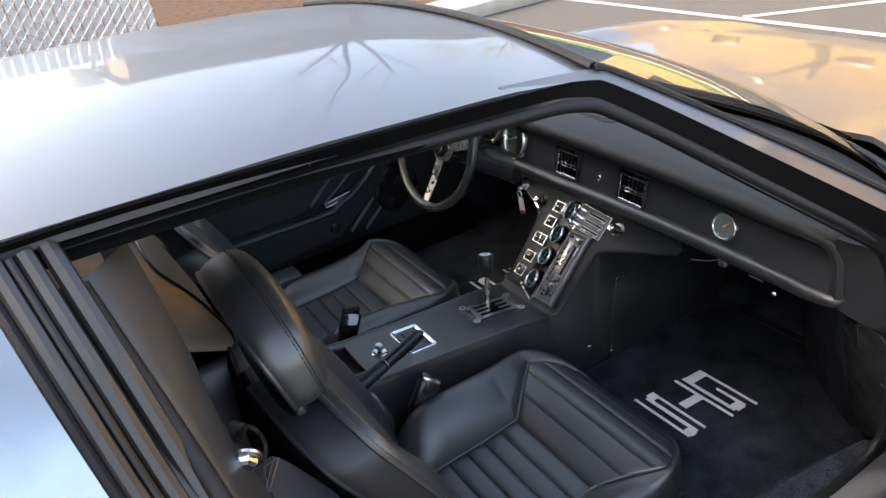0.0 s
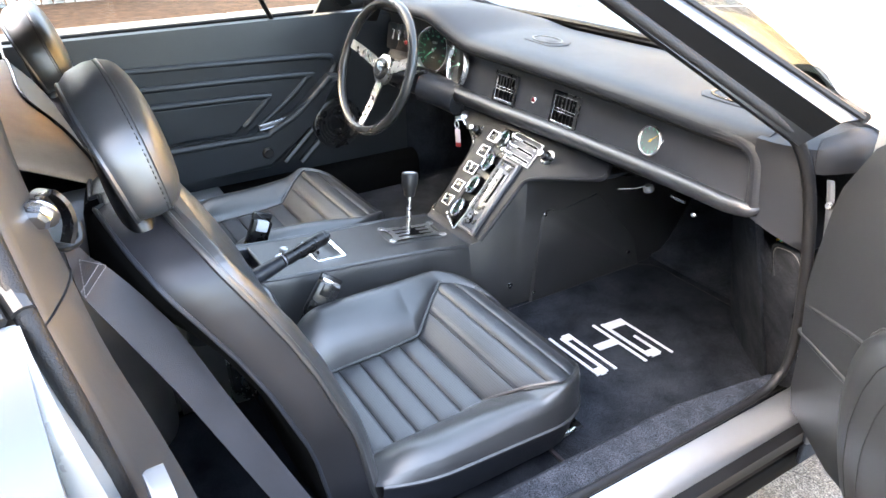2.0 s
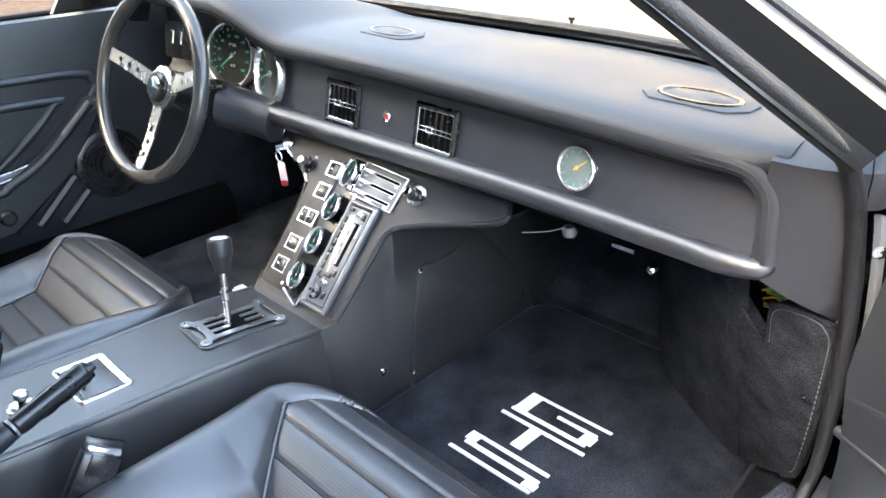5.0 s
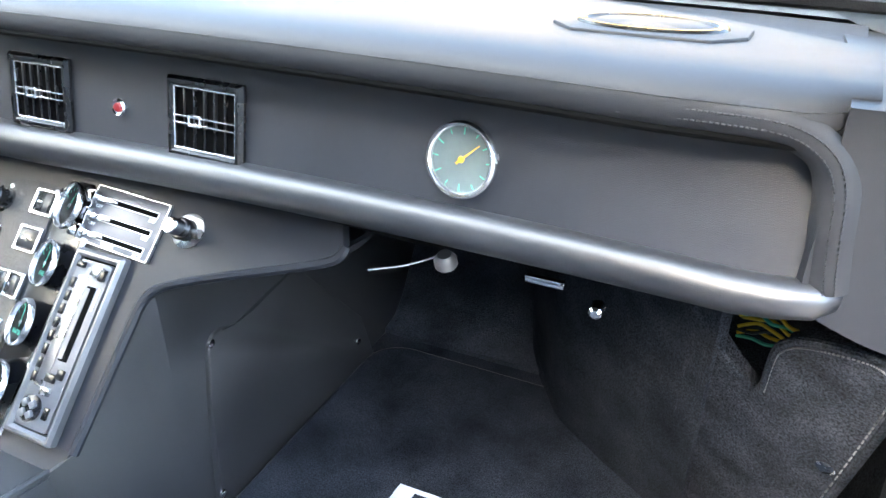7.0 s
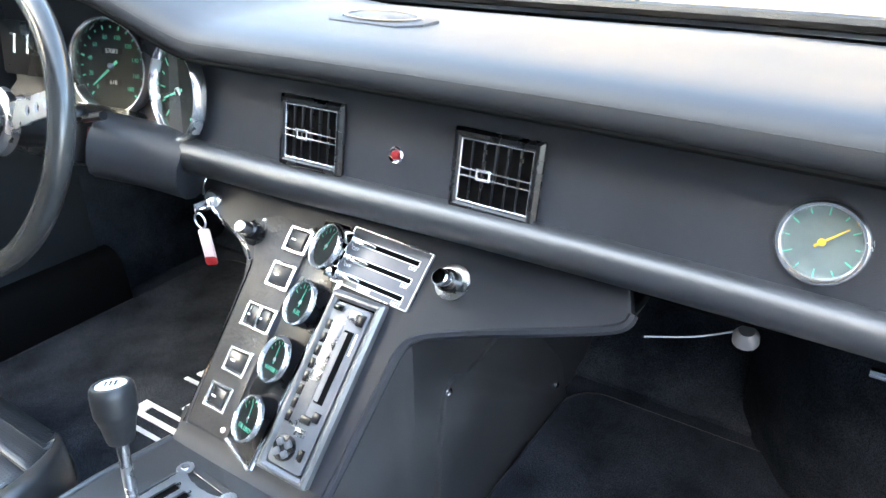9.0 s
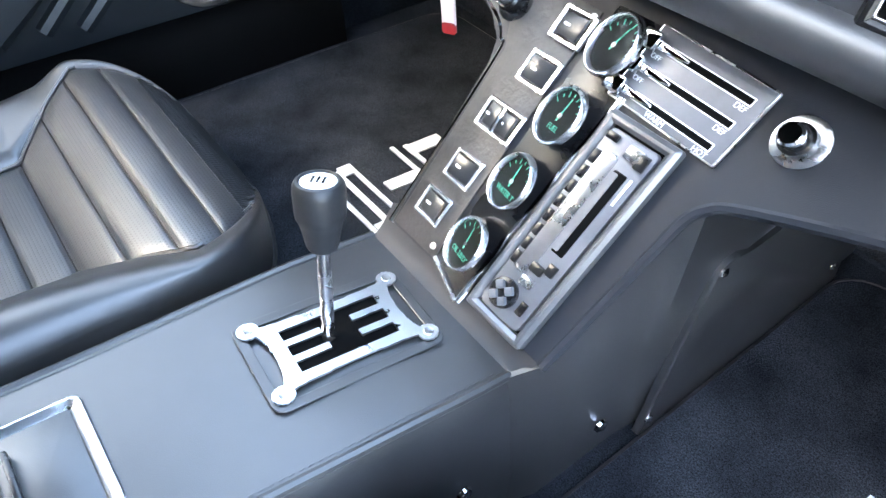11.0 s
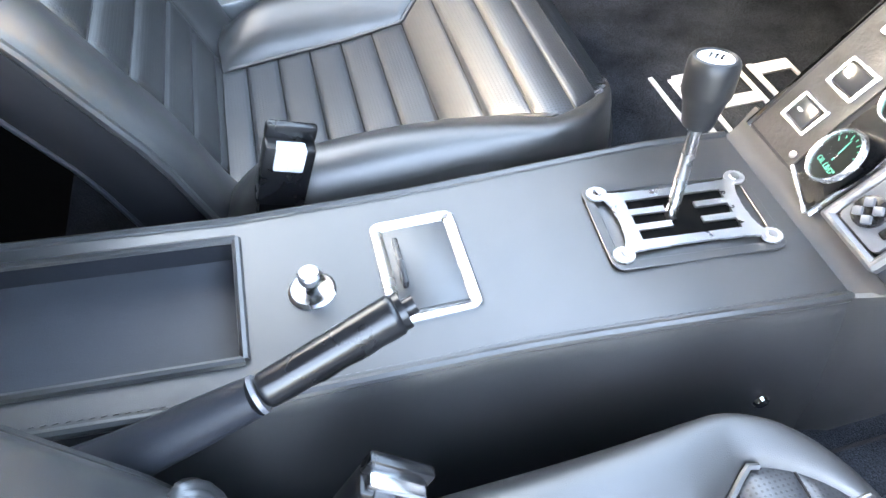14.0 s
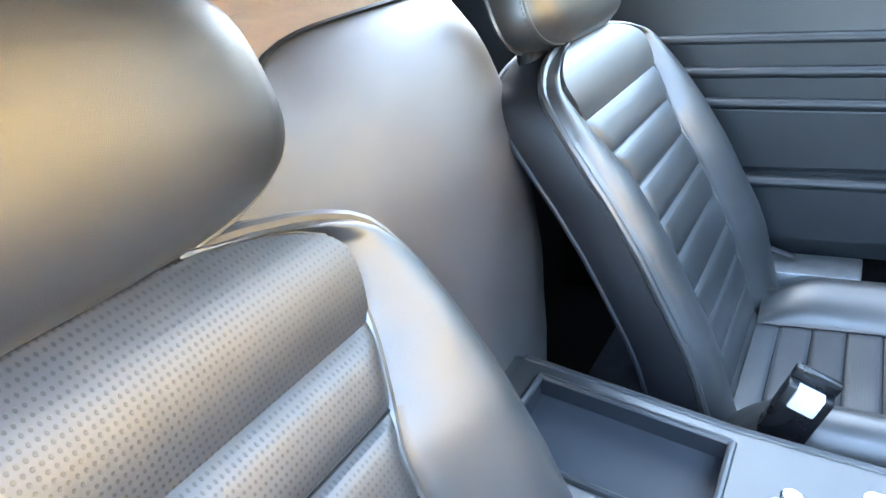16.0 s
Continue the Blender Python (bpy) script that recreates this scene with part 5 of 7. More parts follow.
for p, n in zip(smooth_path([(0.580, -0.664, 0.836), (0.556, -0.651, 0.834), (0.555, -0.640, 0.818), (0.559, -0.638, 0.798), (0.562, -0.645, 0.780)], 6), range(25)):
    w = 0.0135 - 0.004 * (n / 24)
    rows.append([p + Vector((0.80, 0.35, 0.15)).normalized() * w * k for k in (-1, -0.6, 0, 0.6, 1)])
part("guide_cover", thick(loft(rows), 0.004), PLASTIC, belt, "glossy black belt guide")
part("anchor_bolt", lathe([(0.011, 0), (0.011, 0.008), (0.008, 0.011)], frame_of((0.606, -0.660, 0.830), (0, 0.6, -0.8), (0.5, 0.5, 0.6)), 6), CHROME, belt)
part("bolt_washer", lathe([(0.015, -0.002), (0.015, 0.001), (0.011, 0.002)], frame_of((0.606, -0.660, 0.830), (0, 0.6, -0.8), (0.5, 0.5, 0.6)), 20), STEEL, belt)


def buckle(x, y, z, up, wide, label):
    t = thing("belt_buckle", (x, y, z - 0.12), label, "seat belt buckle", "belt buckles")
    w = Vector(up).normalized()
    u = (Vector(wide) - w * w.dot(Vector(wide))).normalized()
    v = w.cross(u)
    m = Matrix(((u.x, v.x, w.x, x), (u.y, v.y, w.y, y), (u.z, v.z, w.z, z), (0, 0, 0, 1)))
    part("stalk", box(-0.018, 0.018, -0.007, 0.007, -0.15, -0.035, 0.003, m=m), PLASTIC, t)
    part("buckle_body", box(-0.022, 0.022, -0.011, 0.011, -0.055, 0.012, 0.004, m=m), PLASTIC, t)
    part("buckle_lip", box(-0.022, 0.022, -0.011, -0.002, 0.010, 0.026, 0.003, m=m), PLASTIC, t)
    if x > 0:
        part("bright_cap", box(-0.019, 0.019, -0.006, 0.009, 0.011, 0.020, 0.003, m=m), BRIGHT, t, "bright metal cap")
    part("release_button", box(-0.013, 0.013, 0.000, 0.0135, -0.012, 0.0125, 0.002, m=m), PLASTIC if x > 0 else WHITE, t, "pale release button" if x < 0 else "")
    return t


buckle(-0.137, -0.276, 0.420, (0, 0.4, 0.917), (0, -0.917, 0.4), "black seat belt buckle beside the driver's seat")
buckle(0.170, -0.254, 0.404, (-0.05, 0.6, 0.8), (-0.2, -0.85, 0.3), "black seat belt buckle beside the passenger seat")

# ---- centre console ----
con = thing("centre_console", (0.01, -0.2, 0.19), "black leather-wrapped centre console with storage tray", "console")
CZ = [(-0.54, 0.447), (-0.52, 0.444), (-0.33, 0.409), (-0.19, 0.394), (0.02, 0.381), (0.11, 0.368), (0.13, 0.366)]


def cz(y):
    return curve(CZ, y)


def cxr(y):
    return curve([(-0.54, 0.084), (-0.2, 0.088), (0.11, 0.107)], y)


def deck(x0, x1, y0, y1, depth=0.03):
    """A strip of the console's top."""
    rows = []
    n = max(2, int((y1 - y0) / 0.04))
    for i in range(n + 1):
        y = lerp(y0, y1, i / n)
        a = x0 if x0 is not None else -0.082
        b = x1 if x1 is not None else cxr(y)
        rows.append([Vector((lerp(a, b, k / 4), y, cz(y))) for k in range(5)])
    return thick(loft(rows), depth)


part("console_top", deck(None, None, -0.329, 0.108), LEATHER, con, "smooth leather console top")
part("tray_rim", deck(None, -0.061, -0.54, -0.329), LEATHER, con)
part("tray_rim", deck(0.054, None, -0.54, -0.329), LEATHER, con)
part("tray_rim", deck(-0.061, 0.054, -0.54, -0.514), LEATHER, con)
rows = [[Vector((lerp(-0.064, 0.058, k / 6), y, cz(y) - 0.026 + 0.010 * abs(k / 3 - 1) ** 4)) for k in range(7)] for y in [lerp(-0.518, -0.326, i / 10) for i in range(11)]]
part("tray_floor", thick(loft(rows), 0.004), FASCIA, con, "recessed tray floor")
for a, b in (((-0.061, -0.514), (-0.061, -0.329)), ((0.054, -0.514), (0.054, -0.329)), ((-0.061, -0.514), (0.054, -0.514)), ((-0.061, -0.329), (0.054, -0.329))):
    pa, pb = Vector((*a, cz(a[1]))), Vector((*b, cz(b[1])))
    out = Vector((0, 0, -1))
    lo = [Vector((p.x, p.y, 0.355)) for p in (pa, pb)]
    part("tray_wall", thick(loft([[pa, pb], lo]), 0.004), VINYL, con)
    part("tray_edge", tube([pa + Vector((0, 0, 0.0005)), pb + Vector((0, 0, 0.0005))], 0.0038, 8), LEATHER, con)
for sgn in (1, -1):
    rows = []
    for i in range(17):
        y = lerp(-0.54, 0.108, i / 16)
        xt = cxr(y) if sgn > 0 else -0.082
        rows.append([Vector((xt + sgn * o, y, lerp(cz(y), 0.19, t))) for t, o in ((0, 0), (0.02, 0.003), (0.10, 0.006), (0.4, 0.014), (0.7, 0.021), (1, 0.026))])
    part("console_side", thick(loft(rows), 0.004), LEATHER, con, "leather console side")
    part("console_edge", tube([Vector((cxr(y) if sgn > 0 else -0.082, y, cz(y) - 0.001)) for y in [lerp(-0.54, 0.108, i / 24) for i in range(25)]], 0.0042, 8), LEATHER, con)
bm = bmesh.new()
for k in range(90):
    y = lerp(-0.53, 0.10, k / 90)
    p = Vector((cxr(y) - 0.006, y, cz(y) + 0.0005))
    tube([p, p + Vector((0, 0.004, 0))], 0.0004, 4, bm=bm)
part("stitching", bm, LEATHER, con, kind="stuff")
part("console_back", box(-0.085, 0.10, -0.56, -0.54, 0.19, 0.446, 0.004), LEATHER, con)
for y, z in ((0.055, 0.262),):
    part("upholstery_stud", lathe([(0.008, 0), (0.007, 0.003), (0.003, 0.005)], frame_of((0.124, y, z), (0, 1, 0), (0, 0, 1)), 12), CHROME, con)


# ashtray, lighter
def on_deck(x, y, dz=0.0):
    s = (cz(y + 0.03) - cz(y - 0.03)) / 0.06
    return frame_of((x, y, cz(y) + dz), (1, 0, 0), (0, 1, s))


m = on_deck(0.0, -0.190)
ash = thing("ashtray", (0, -0.19, 0.385), "chrome-framed black ashtray set into the console", "ashtray")
loops = [[m @ Vector((x, y, z)) for x, y in round_rect(-0.051 + i, 0.050 - i, -0.036 + i, 0.034 - i, max(0.0015, 0.008 - i * 0.6))] for i, z in ((0, 0), (0, 0.0025), (0.0008, 0.0036), (0.002, 0.0040), (0.0035, 0.0037), (0.0095, 0.0016), (0.0105, 0.0))]
part("frame", loft(loops, close_v=True), BRIGHT, ash, "dished chrome frame", sharp=50)
part("lid", plate(round_rect(-0.041, 0.040, -0.026, 0.024, 0.002), m, 0.0022, bevel=0.0008), LEATHER, ash, "dark leather lid")
part("handle", box(-0.026, 0.020, -0.021, -0.0165, 0.002, 0.010, 0.0015, m=m), PLASTIC, ash)
m = on_deck(0.004, -0.277)
lit = thing("cigarette_lighter", (0.004, -0.277, 0.40), "chrome cigarette lighter in the console", "lighter")
part("collar", lathe([(0.018, 0), (0.018, 0.0015), (0.0155, 0.003), (0.011, 0.002), (0.008, 0.0005)], m, 28), STEEL, lit)
part("stem", lathe([(0.005, 0), (0.0045, 0.010), (0.006, 0.013)], m, 16), PLASTIC, lit)
part("knob", lathe([(0.006, 0.012), (0.0085, 0.014), (0.0088, 0.020), (0.007, 0.022)], m, 20), STEEL, lit)

# ---- gear shifter with its open gate ----
shift = thing("gear_shifter", (0.006, 0.02, 0.375), "gear lever with black knob rising from a chrome gate", "gear lever")


def mask_plate(inside, x0, x1, y0, y1, cell, m, h):
    """A flat plate made of the cells for which inside(x, y) holds."""
    bm, v = bmesh.new(), {}
    nx, ny = int((x1 - x0) / cell), int((y1 - y0) / cell)
    on = [[inside(x0 + (i + 0.5) * cell, y0 + (j + 0.5) * cell) for j in range(ny)] for i in range(nx)]

    def vert(i, j, k):
        if (i, j, k) not in v:
            v[i, j, k] = bm.verts.new(m @ Vector((x0 + i * cell, y0 + j * cell, h * k)))
        return v[i, j, k]

    for i in range(nx):
        for j in range(ny):
            if on[i][j]:
                bm.faces.new([vert(i, j, 1), vert(i + 1, j, 1), vert(i + 1, j + 1, 1), vert(i, j + 1, 1)])
                for di, dj, e in ((-1, 0, ((i, j + 1), (i, j))), (1, 0, ((i + 1, j), (i + 1, j + 1))), (0, -1, ((i, j), (i + 1, j))), (0, 1, ((i + 1, j + 1), (i, j + 1)))):
                    a, b = i + di, j + dj
                    if not (0 <= a < nx and 0 <= b < ny and on[a][b]):
                        bm.faces.new([vert(*e[0], 0), vert(*e[1], 0), vert(*e[1], 1), vert(*e[0], 1)])
    return bm


def gate(x, y):
    x, y = x * 1.06, y * 0.92
    ax, ay = abs(x), abs(y)
    if (ax - 0.033) ** 2 + (ay - 0.053) ** 2 < 0.0075 ** 2:
        return True
    if ax > 0.030 + 0.004 * (ay / 0.055) ** 4 or ay > 0.046 + 0.010 * (ax / 0.034) ** 3:
        return False
    lanes = any(abs(x - c) < 0.0052 for c in (-0.0165, 0.0, 0.0165)) and ay < 0.036
    if lanes and not (x < -0.01 and y < -0.036):
        return False
    return not (ax < 0.0217 and -0.010 < y < 0.012)


m = on_deck(0.0065, 0.0200) @ Matrix.Rotation(radians(-4), 4, "Z")
ring = part("recess", ring_plate(-0.0455, 0.0455, -0.0715, 0.0715, 0.010, 0.008, m, 0.0008, bevel=0.0004), LEATHER, shift, "leather recess edge")
part("well", plate(round_rect(-0.0295, 0.0295, -0.045, 0.045, 0.004), m @ Matrix.Translation((0, 0, 0.0002)), 0.0004), MATTE, shift, "dark gate well")
part("gate_plate", mask_plate(gate, -0.042, 0.042, -0.0672, 0.0672, 0.0007, m @ Matrix.Diagonal((1.07, 1.05, 1, 1)) @ Matrix.Translation((0, 0, 0.002)), 0.0022), GATEMETAL, shift, "polished chrome gate plate")
for sx in (-1, 1):
    for sy in (-1, 1):
        part("screw", lathe([(0.0042, 0.0042), (0.0038, 0.0054), (0.001, 0.0050)], m @ Matrix.Translation((sx * 0.0334, sy * 0.0605, 0)), 12), STEEL, shift)
for k, s in enumerate(("R", "2", "4")):
    part("gear_mark", text_mesh(s, 0.008, m @ Matrix.Translation(((-0.0165, 0.0, 0.0165)[k], 0.0415, 0.0044)), 0.0002), MATTE, shift)
foot, head = Vector((0.004, 0.012, 0.381)), Vector((-0.010, 0.026, 0.470))
part("lever", tube([foot + (foot - head) * 0.1, head], 0.0052, 10), STEEL, shift, "steel lever")
ax = (head - foot).normalized()
m = frame_of(head - ax * 0.008, (1, 0, 0), Vector((0, 1, 0)))
m = Matrix.Translation(head - ax * 0.008) @ ax.to_track_quat("Z", "Y").to_matrix().to_4x4()
knob = part("knob", lathe([(0.007, 0), (0.0105, 0.001), (0.0118, 0.004), (0.0140, 0.016), (0.0158, 0.023), (0.0176, 0.027), (0.0180, 0.030), (0.0184, 0.046), (0.0178, 0.0510), (0.0160, 0.0538), (0.0140, 0.0545), (0.0128, 0.0530)], m, 32), KNOB, shift, "black gear knob")
part("badge", lathe([(0.0127, 0.0533), (0.0110, 0.0542), (0.0005, 0.0545)], m, 28), WHITE, knob, "bright badge disc")
for k in (-0.004, 0.0, 0.004):
    part("badge_bar", box(k - 0.0008, k + 0.0008, -0.004, 0.004, 0.0543, 0.0549, 0.0, m=m), PLASTIC, knob)

# ---- handbrake ----
hb = thing("handbrake", (0.112, -0.40, 0.30), "black handbrake lever with finger grip beside the console", "handbrake")
A, B, C = Vector((0.114, -0.47, 0.405)), Vector((0.1115, -0.312, 0.455)), Vector((0.090, -0.218, 0.470))
part("boot", tube(smooth_path([A + Vector((0, -0.01, -0.06)), A, A.lerp(B, 0.5), B], 6), 0.02, 12, rs=[lerp(0.026, 0.0125, i / 18) for i in range(19)]), VINYL, hb, "leather lever sleeve")
part("collar", tube([B, B + (C - B).normalized() * 0.003], 0.0126, 16), GREYPL, hb)
# the grip swells towards its tip, with finger hollows along its underside only
d = (C - B).normalized()
gs = d.cross(Vector((0, 0, 1))).normalized()
gu = gs.cross(d)
rows = []
for i in range(41):
    t = i / 40
    r = lerp(0.0118, 0.0146, t) * (1.0 if 0 < i < 40 else 0.86)
    deep = 0.0034 * math.sin(math.pi * min(1.0, t * 1.08)) ** 0.5 - 0.0021 * (0.5 + 0.5 * math.cos(t * 7.4 * math.pi)) * (1 if t > 0.12 else 0)
    o = B.lerp(C, 0.04 + 0.95 * t)
    rows.append([o + gs * (0.90 * r * math.sin(a)) + gu * (math.cos(a) * (r + (deep if math.cos(a) < 0 else 0.0))) for a in [2 * math.pi * k / 22 for k in range(22)]])
part("grip", loft(rows, close_v=True, cap=True), PLASTIC, hb, "moulded black grip", sharp=70)
part("grip_cap", tube([C - d * 0.002, C + d * 0.003], 0.0122, 16), PLASTIC, hb)
part("release_button", tube([C, C + d * 0.010], 0.006, 12), PLASTIC, hb)
rows = []
for i in range(21):
    t = i / 20
    o = Vector((0.150 + 0.014 * t, -0.368 + 0.012 * t, lerp(0.436, 0.30, t)))
    r = 0.006 + 0.015 * min(1.0, t * 4) ** 0.6
    rows.append([o + Vector((math.cos(a), math.sin(a), 0)) * (r + 0.0030 * math.sin(5 * a + 4 * math.sin(3 * t + a)) * min(1.0, t * 5) + 0.0012 * math.sin(11 * a + 9 * t)) + Vector((0, 0, 0.003 * math.sin(3 * a + 5 * t))) for a in [2 * math.pi * k / 48 for k in range(48)]])
part("gaiter", loft(rows, close_v=True, cap=True), LEATHER, hb, "crumpled black leather gaiter", sharp=80)
part("anchor_bracket", box(0.12, 0.15, -0.45, -0.40, 0.20, 0.36, 0.008), STEEL, hb)

# ---- dashboard ----
dash = thing("dashboard", (0.03, 0.3, 0.58), "black padded dashboard with stitched roll, vents and clock", "dashboard")


def bow(x):
    return -0.088 * x * x if x > 0 else 0.0


def rise(x):
    """How far the pad humps up over the instruments."""
    t = max(0.0, min(1.0, (-0.115 - x) / 0.14))
    u = max(0.0, min(1.0, (x + 0.66) / 0.10))
    return t * t * (3 - 2 * t) * u


PAD = [(0.575, 0.750), (0.54, 0.756), (0.47, 0.762), (0.40, 0.766), (0.32, 0.766), (0.285, 0.7652), (0.264, 0.7628), (0.2505, 0.7575), (0.2432, 0.7490), (0.2425, 0.7400), (0.2450, 0.7310), (0.262, 0.7240), (0.290, 0.722)]
xs_d = [lerp(-0.66, 0.685, i / 90) for i in range(91)]
rows = []
for x in xs_d:
    h = rise(x)
    row = []
    for y, z in PAD:
        k = max(0.0, 1 - max(0, y - 0.24) / 0.42)
        yy = y + bow(min(x, 0.585)) * k - 0.035 * h * k + (0.10 * ((x - XC) / 0.7) ** 2 * (-1.6) if y > 0.5 else 0) * (y - 0.5) / 0.2
        yy = min(yy, base_y(x) - 0.008 - 0.02 * PAD.index((y, z))) if y > 0.35 else yy
        if y > 0.5:
            z = lerp(z, 0.776 - 0.030 * (1 - min(1.0, abs((x - XC) / 0.742)) ** 2.2), 1.0 if y > 0.56 else 0.6)
        e = max(0.0, min(1.0, (x - 0.660) / 0.025))
        z = lerp(z, max(z, 0.752), e * e * (3 - 2 * e))
        yy = lerp(yy, max(yy, 0.222), e)
        row.append(Vector((x, yy, z + 0.058 * h * max(0.0, 1 - abs(y - 0.26) / 0.36) ** 0.7)))
    rows.append(row)
part("dash_pad", thick(loft(rows), 0.008), PADTOP, dash, "black vinyl dash pad", sharp=70)
edge = [r[10] + Vector((0, -0.0005, 0)) for r in rows]
part("pad_piping", tube(edge, 0.0024, 8), MATTE, dash)
bm = bmesh.new()
for k in range(330):
    i = int(k / 330 * 90)
    a, b = rows[i][8], rows[i + 1][8]
    f = (k / 330 * 90) % 1
    p = a.lerp(b, f) + Vector((0, -0.0004, 0.0003))
    tube([p, p + (b - a).normalized() * 0.0027], 0.0004, 4, bm=bm)
part("pad_stitching", bm, TRIM, dash, kind="stuff")


LEAN = 0.20  # the fascia leans back towards its top


def fascia_y(x):
    return 0.262 + bow(x)


rows = [[Vector((x, fascia_y(x) + LEAN * (z - 0.665), z)) for z in (0.616 + 0.017 * max(0, x) / 0.6, 0.645, 0.66, 0.69, 0.724, 0.735)] for x in [lerp(-0.20, 0.670, i / 40) for i in range(41)]]
part("fascia", slab(rows, (0, 0.006, 0)), FASCIA, dash, "grained black fascia panel")
# the roll below, turning up at the passenger end
lip = [Vector((x, fascia_y(x) - 0.006, 0.622 + 0.017 * max(0, x) / 0.6)) for x in [lerp(-0.19, 0.60, i / 30) for i in range(31)]]
lip += [Vector(p) for p in ((0.640, 0.2190, 0.640), (0.662, 0.2160, 0.6430), (0.679, 0.2165, 0.6455), (0.686, 0.2205, 0.6475), (0.690, 0.2260, 0.650))]
rs = [lerp(0.0205, 0.0142, i / 30) for i in range(31)] + [0.0135, 0.0125, 0.0115, 0.0095, 0.006]
part("lower_roll", tube(lip, 0.021, 16, rs=rs), ROLLVINYL, dash, "padded black roll under the fascia")
rows = []
for x in [lerp(-0.19, 0.60, i / 30) for i in range(31)]:
    k = 0.022 * max(0.0, min(1.0, (x - 0.42) / 0.16))
    rows.append([Vector((x, fascia_y(x) + dy, z + k)) for dy, z in ((0.004, 0.612), (0.03, 0.606), (0.12, 0.600), (0.25, 0.62), (0.40, 0.66))])
part("dash_underside", thick(loft(rows), 0.005), MATTE, dash, "dark underside of the dashboard")
# the pad's lip turns down round the end of the recess, with a double row of stitches
turn = smooth_path([(0.56, 0, 0.7370), (0.60, 0, 0.7385), (0.635, 0, 0.7385), (0.654, 0, 0.7350), (0.668, 0, 0.7250), (0.675, 0, 0.7090), (0.678, 0, 0.685), (0.681, 0, 0.664), (0.683, 0, 0.652)], 6)
across_lip = [(-0.0095, 0.2250), (-0.0080, 0.2155), (-0.0040, 0.2118), (0.0010, 0.2104), (0.0060, 0.2108), (0.0095, 0.2122), (0.0125, 0.2150)]
rows, stitch = [], [[], []]
for i, p in enumerate(turn):
    d = (turn[min(i + 1, len(turn) - 1)] - turn[max(i - 1, 0)]).normalized()
    n = Vector((-d.z, 0, d.x))
    q = max(0.0, min(1.0, (p.x - 0.56) / 0.075)) if i < len(turn) / 2 else 1.0
    back = 0.006 * (1 - q * q * (3 - 2 * q))
    rows.append([Vector((p.x, y + back, p.z)) + n * o for o, y in across_lip])
    for k, o in enumerate((0.0, 0.0055)):
        stitch[k].append(Vector((p.x, 0.2101 + 0.0003 * k + back, p.z)) + n * o)
part("recess_lip", loft(rows), PADTOP, dash, "stitched lip round the end of the fascia", sharp=70)
bm = bmesh.new()
for line in stitch:
    for a, b in zip(line, line[1:]):
        n = max(1, round((b - a).length / 0.0035))
        for k in range(n):
            tube([a.lerp(b, k / n), a.lerp(b, (k + 0.6) / n)], 0.0006, 4, bm=bm)
part("lip_stitching", bm, WEB, dash, kind="stuff")
# padded end between the roll and the door opening
rows = [[Vector((lerp(0.672, 0.748, s), 0.222 + dy, lerp(z0, z1, s))) for s in [i / 8 for i in range(9)]] for dy, z0, z1 in ((0.16, 0.632, 0.596), (0.06, 0.630, 0.584), (0.045, 0.633, 0.586))]
for j in range(10):
    t = j / 9
    rows.append([Vector((lerp(0.672, 0.748, s), lerp(0.213, 0.222, s) - 0.007 * math.sin(math.pi * s) + lerp(0.045, 0.012, t) * s, lerp(lerp(0.641, 0.590, s), 0.754, t))) for s in [i / 8 for i in range(9)]])
for k, (dy, z) in enumerate(((0.03, 0.764), (0.09, 0.766), (0.16, 0.764))):
    rows.append([Vector((lerp(0.672, 0.742, s), 0.222 + dy, z)) for s in [i / 8 for i in range(9)]])
foot = [[r[-1] + Vector((0.001, 0, 0.001)), r[-1] + Vector((0.009, 0.006, 0.001)), r[-1] + Vector((0.016, 0.03, -0.001)), r[-1] + Vector((0.030, 0.10, -0.006))] for r in rows]
foot = [r for r in foot if r[0].z > 0.715]
part("pillar_foot", thick(loft(foot), 0.006), FOOTGREY, car, "dull grey foot of the windscreen pillar", sharp=60)
part("dash_end", thick(loft(rows), 0.008), PADTOP, dash, "padded dashboard end", sharp=60)


def on_fascia(x, z):
    n = Vector((-0.176 * max(x, 0), -1, 0.0)).normalized()
    return frame_of((x, fascia_y(x) + LEAN * (z - 0.665) - 0.0005, z), Vector((1, 0.0, 0)) - n * n.x, (0, LEAN, 1))


for cxv, w in ((0.016, 0.0325), (0.2185, 0.0335)):
    m = on_fascia(cxv, 0.6735)
    vent = part("air_vent", ring_plate(-w - 0.008, w + 0.008, -0.035, 0.034, 0.002, 0.009, m, 0.006, bevel=0.003), PLASTIC, dash, "square air vent with bright bars")
    part("vent_box", plate([(-w, -0.027), (w, -0.027), (w, 0.0265), (-w, 0.0265)], m, 0.0008), MATTE, vent)
    part("bright_surround", ring_plate(-w - 0.001, w + 0.001, -0.027, 0.0265, 0.001, 0.0020, m, 0.0042, bevel=0.0006), BRIGHT, vent)
    for k in range(5):
        x = lerp(-w, w, (k + 1) / 6)
        part("slat", box(x - 0.0012, x + 0.0012, -0.026, 0.0255, 0.0008, 0.0035, 0.0004, m=m @ Matrix.Translation((0, 0, 0.0))), PLASTIC, vent)
    for z in (0.0015, -0.0045):
        part("bright_bar", box(-w, w, z - 0.0008, z + 0.0008, 0.0036, 0.0050, 0.0003, m=m), BRIGHT, vent)
    part("slide", ring_plate(-0.016, -0.002, -0.0065, 0.0040, 0.001, 0.002, m @ Matrix.Translation((0, 0, 0.004)), 0.0025, bevel=0.0006), BRIGHT, vent)
m = on_fascia(0.118, 0.672)
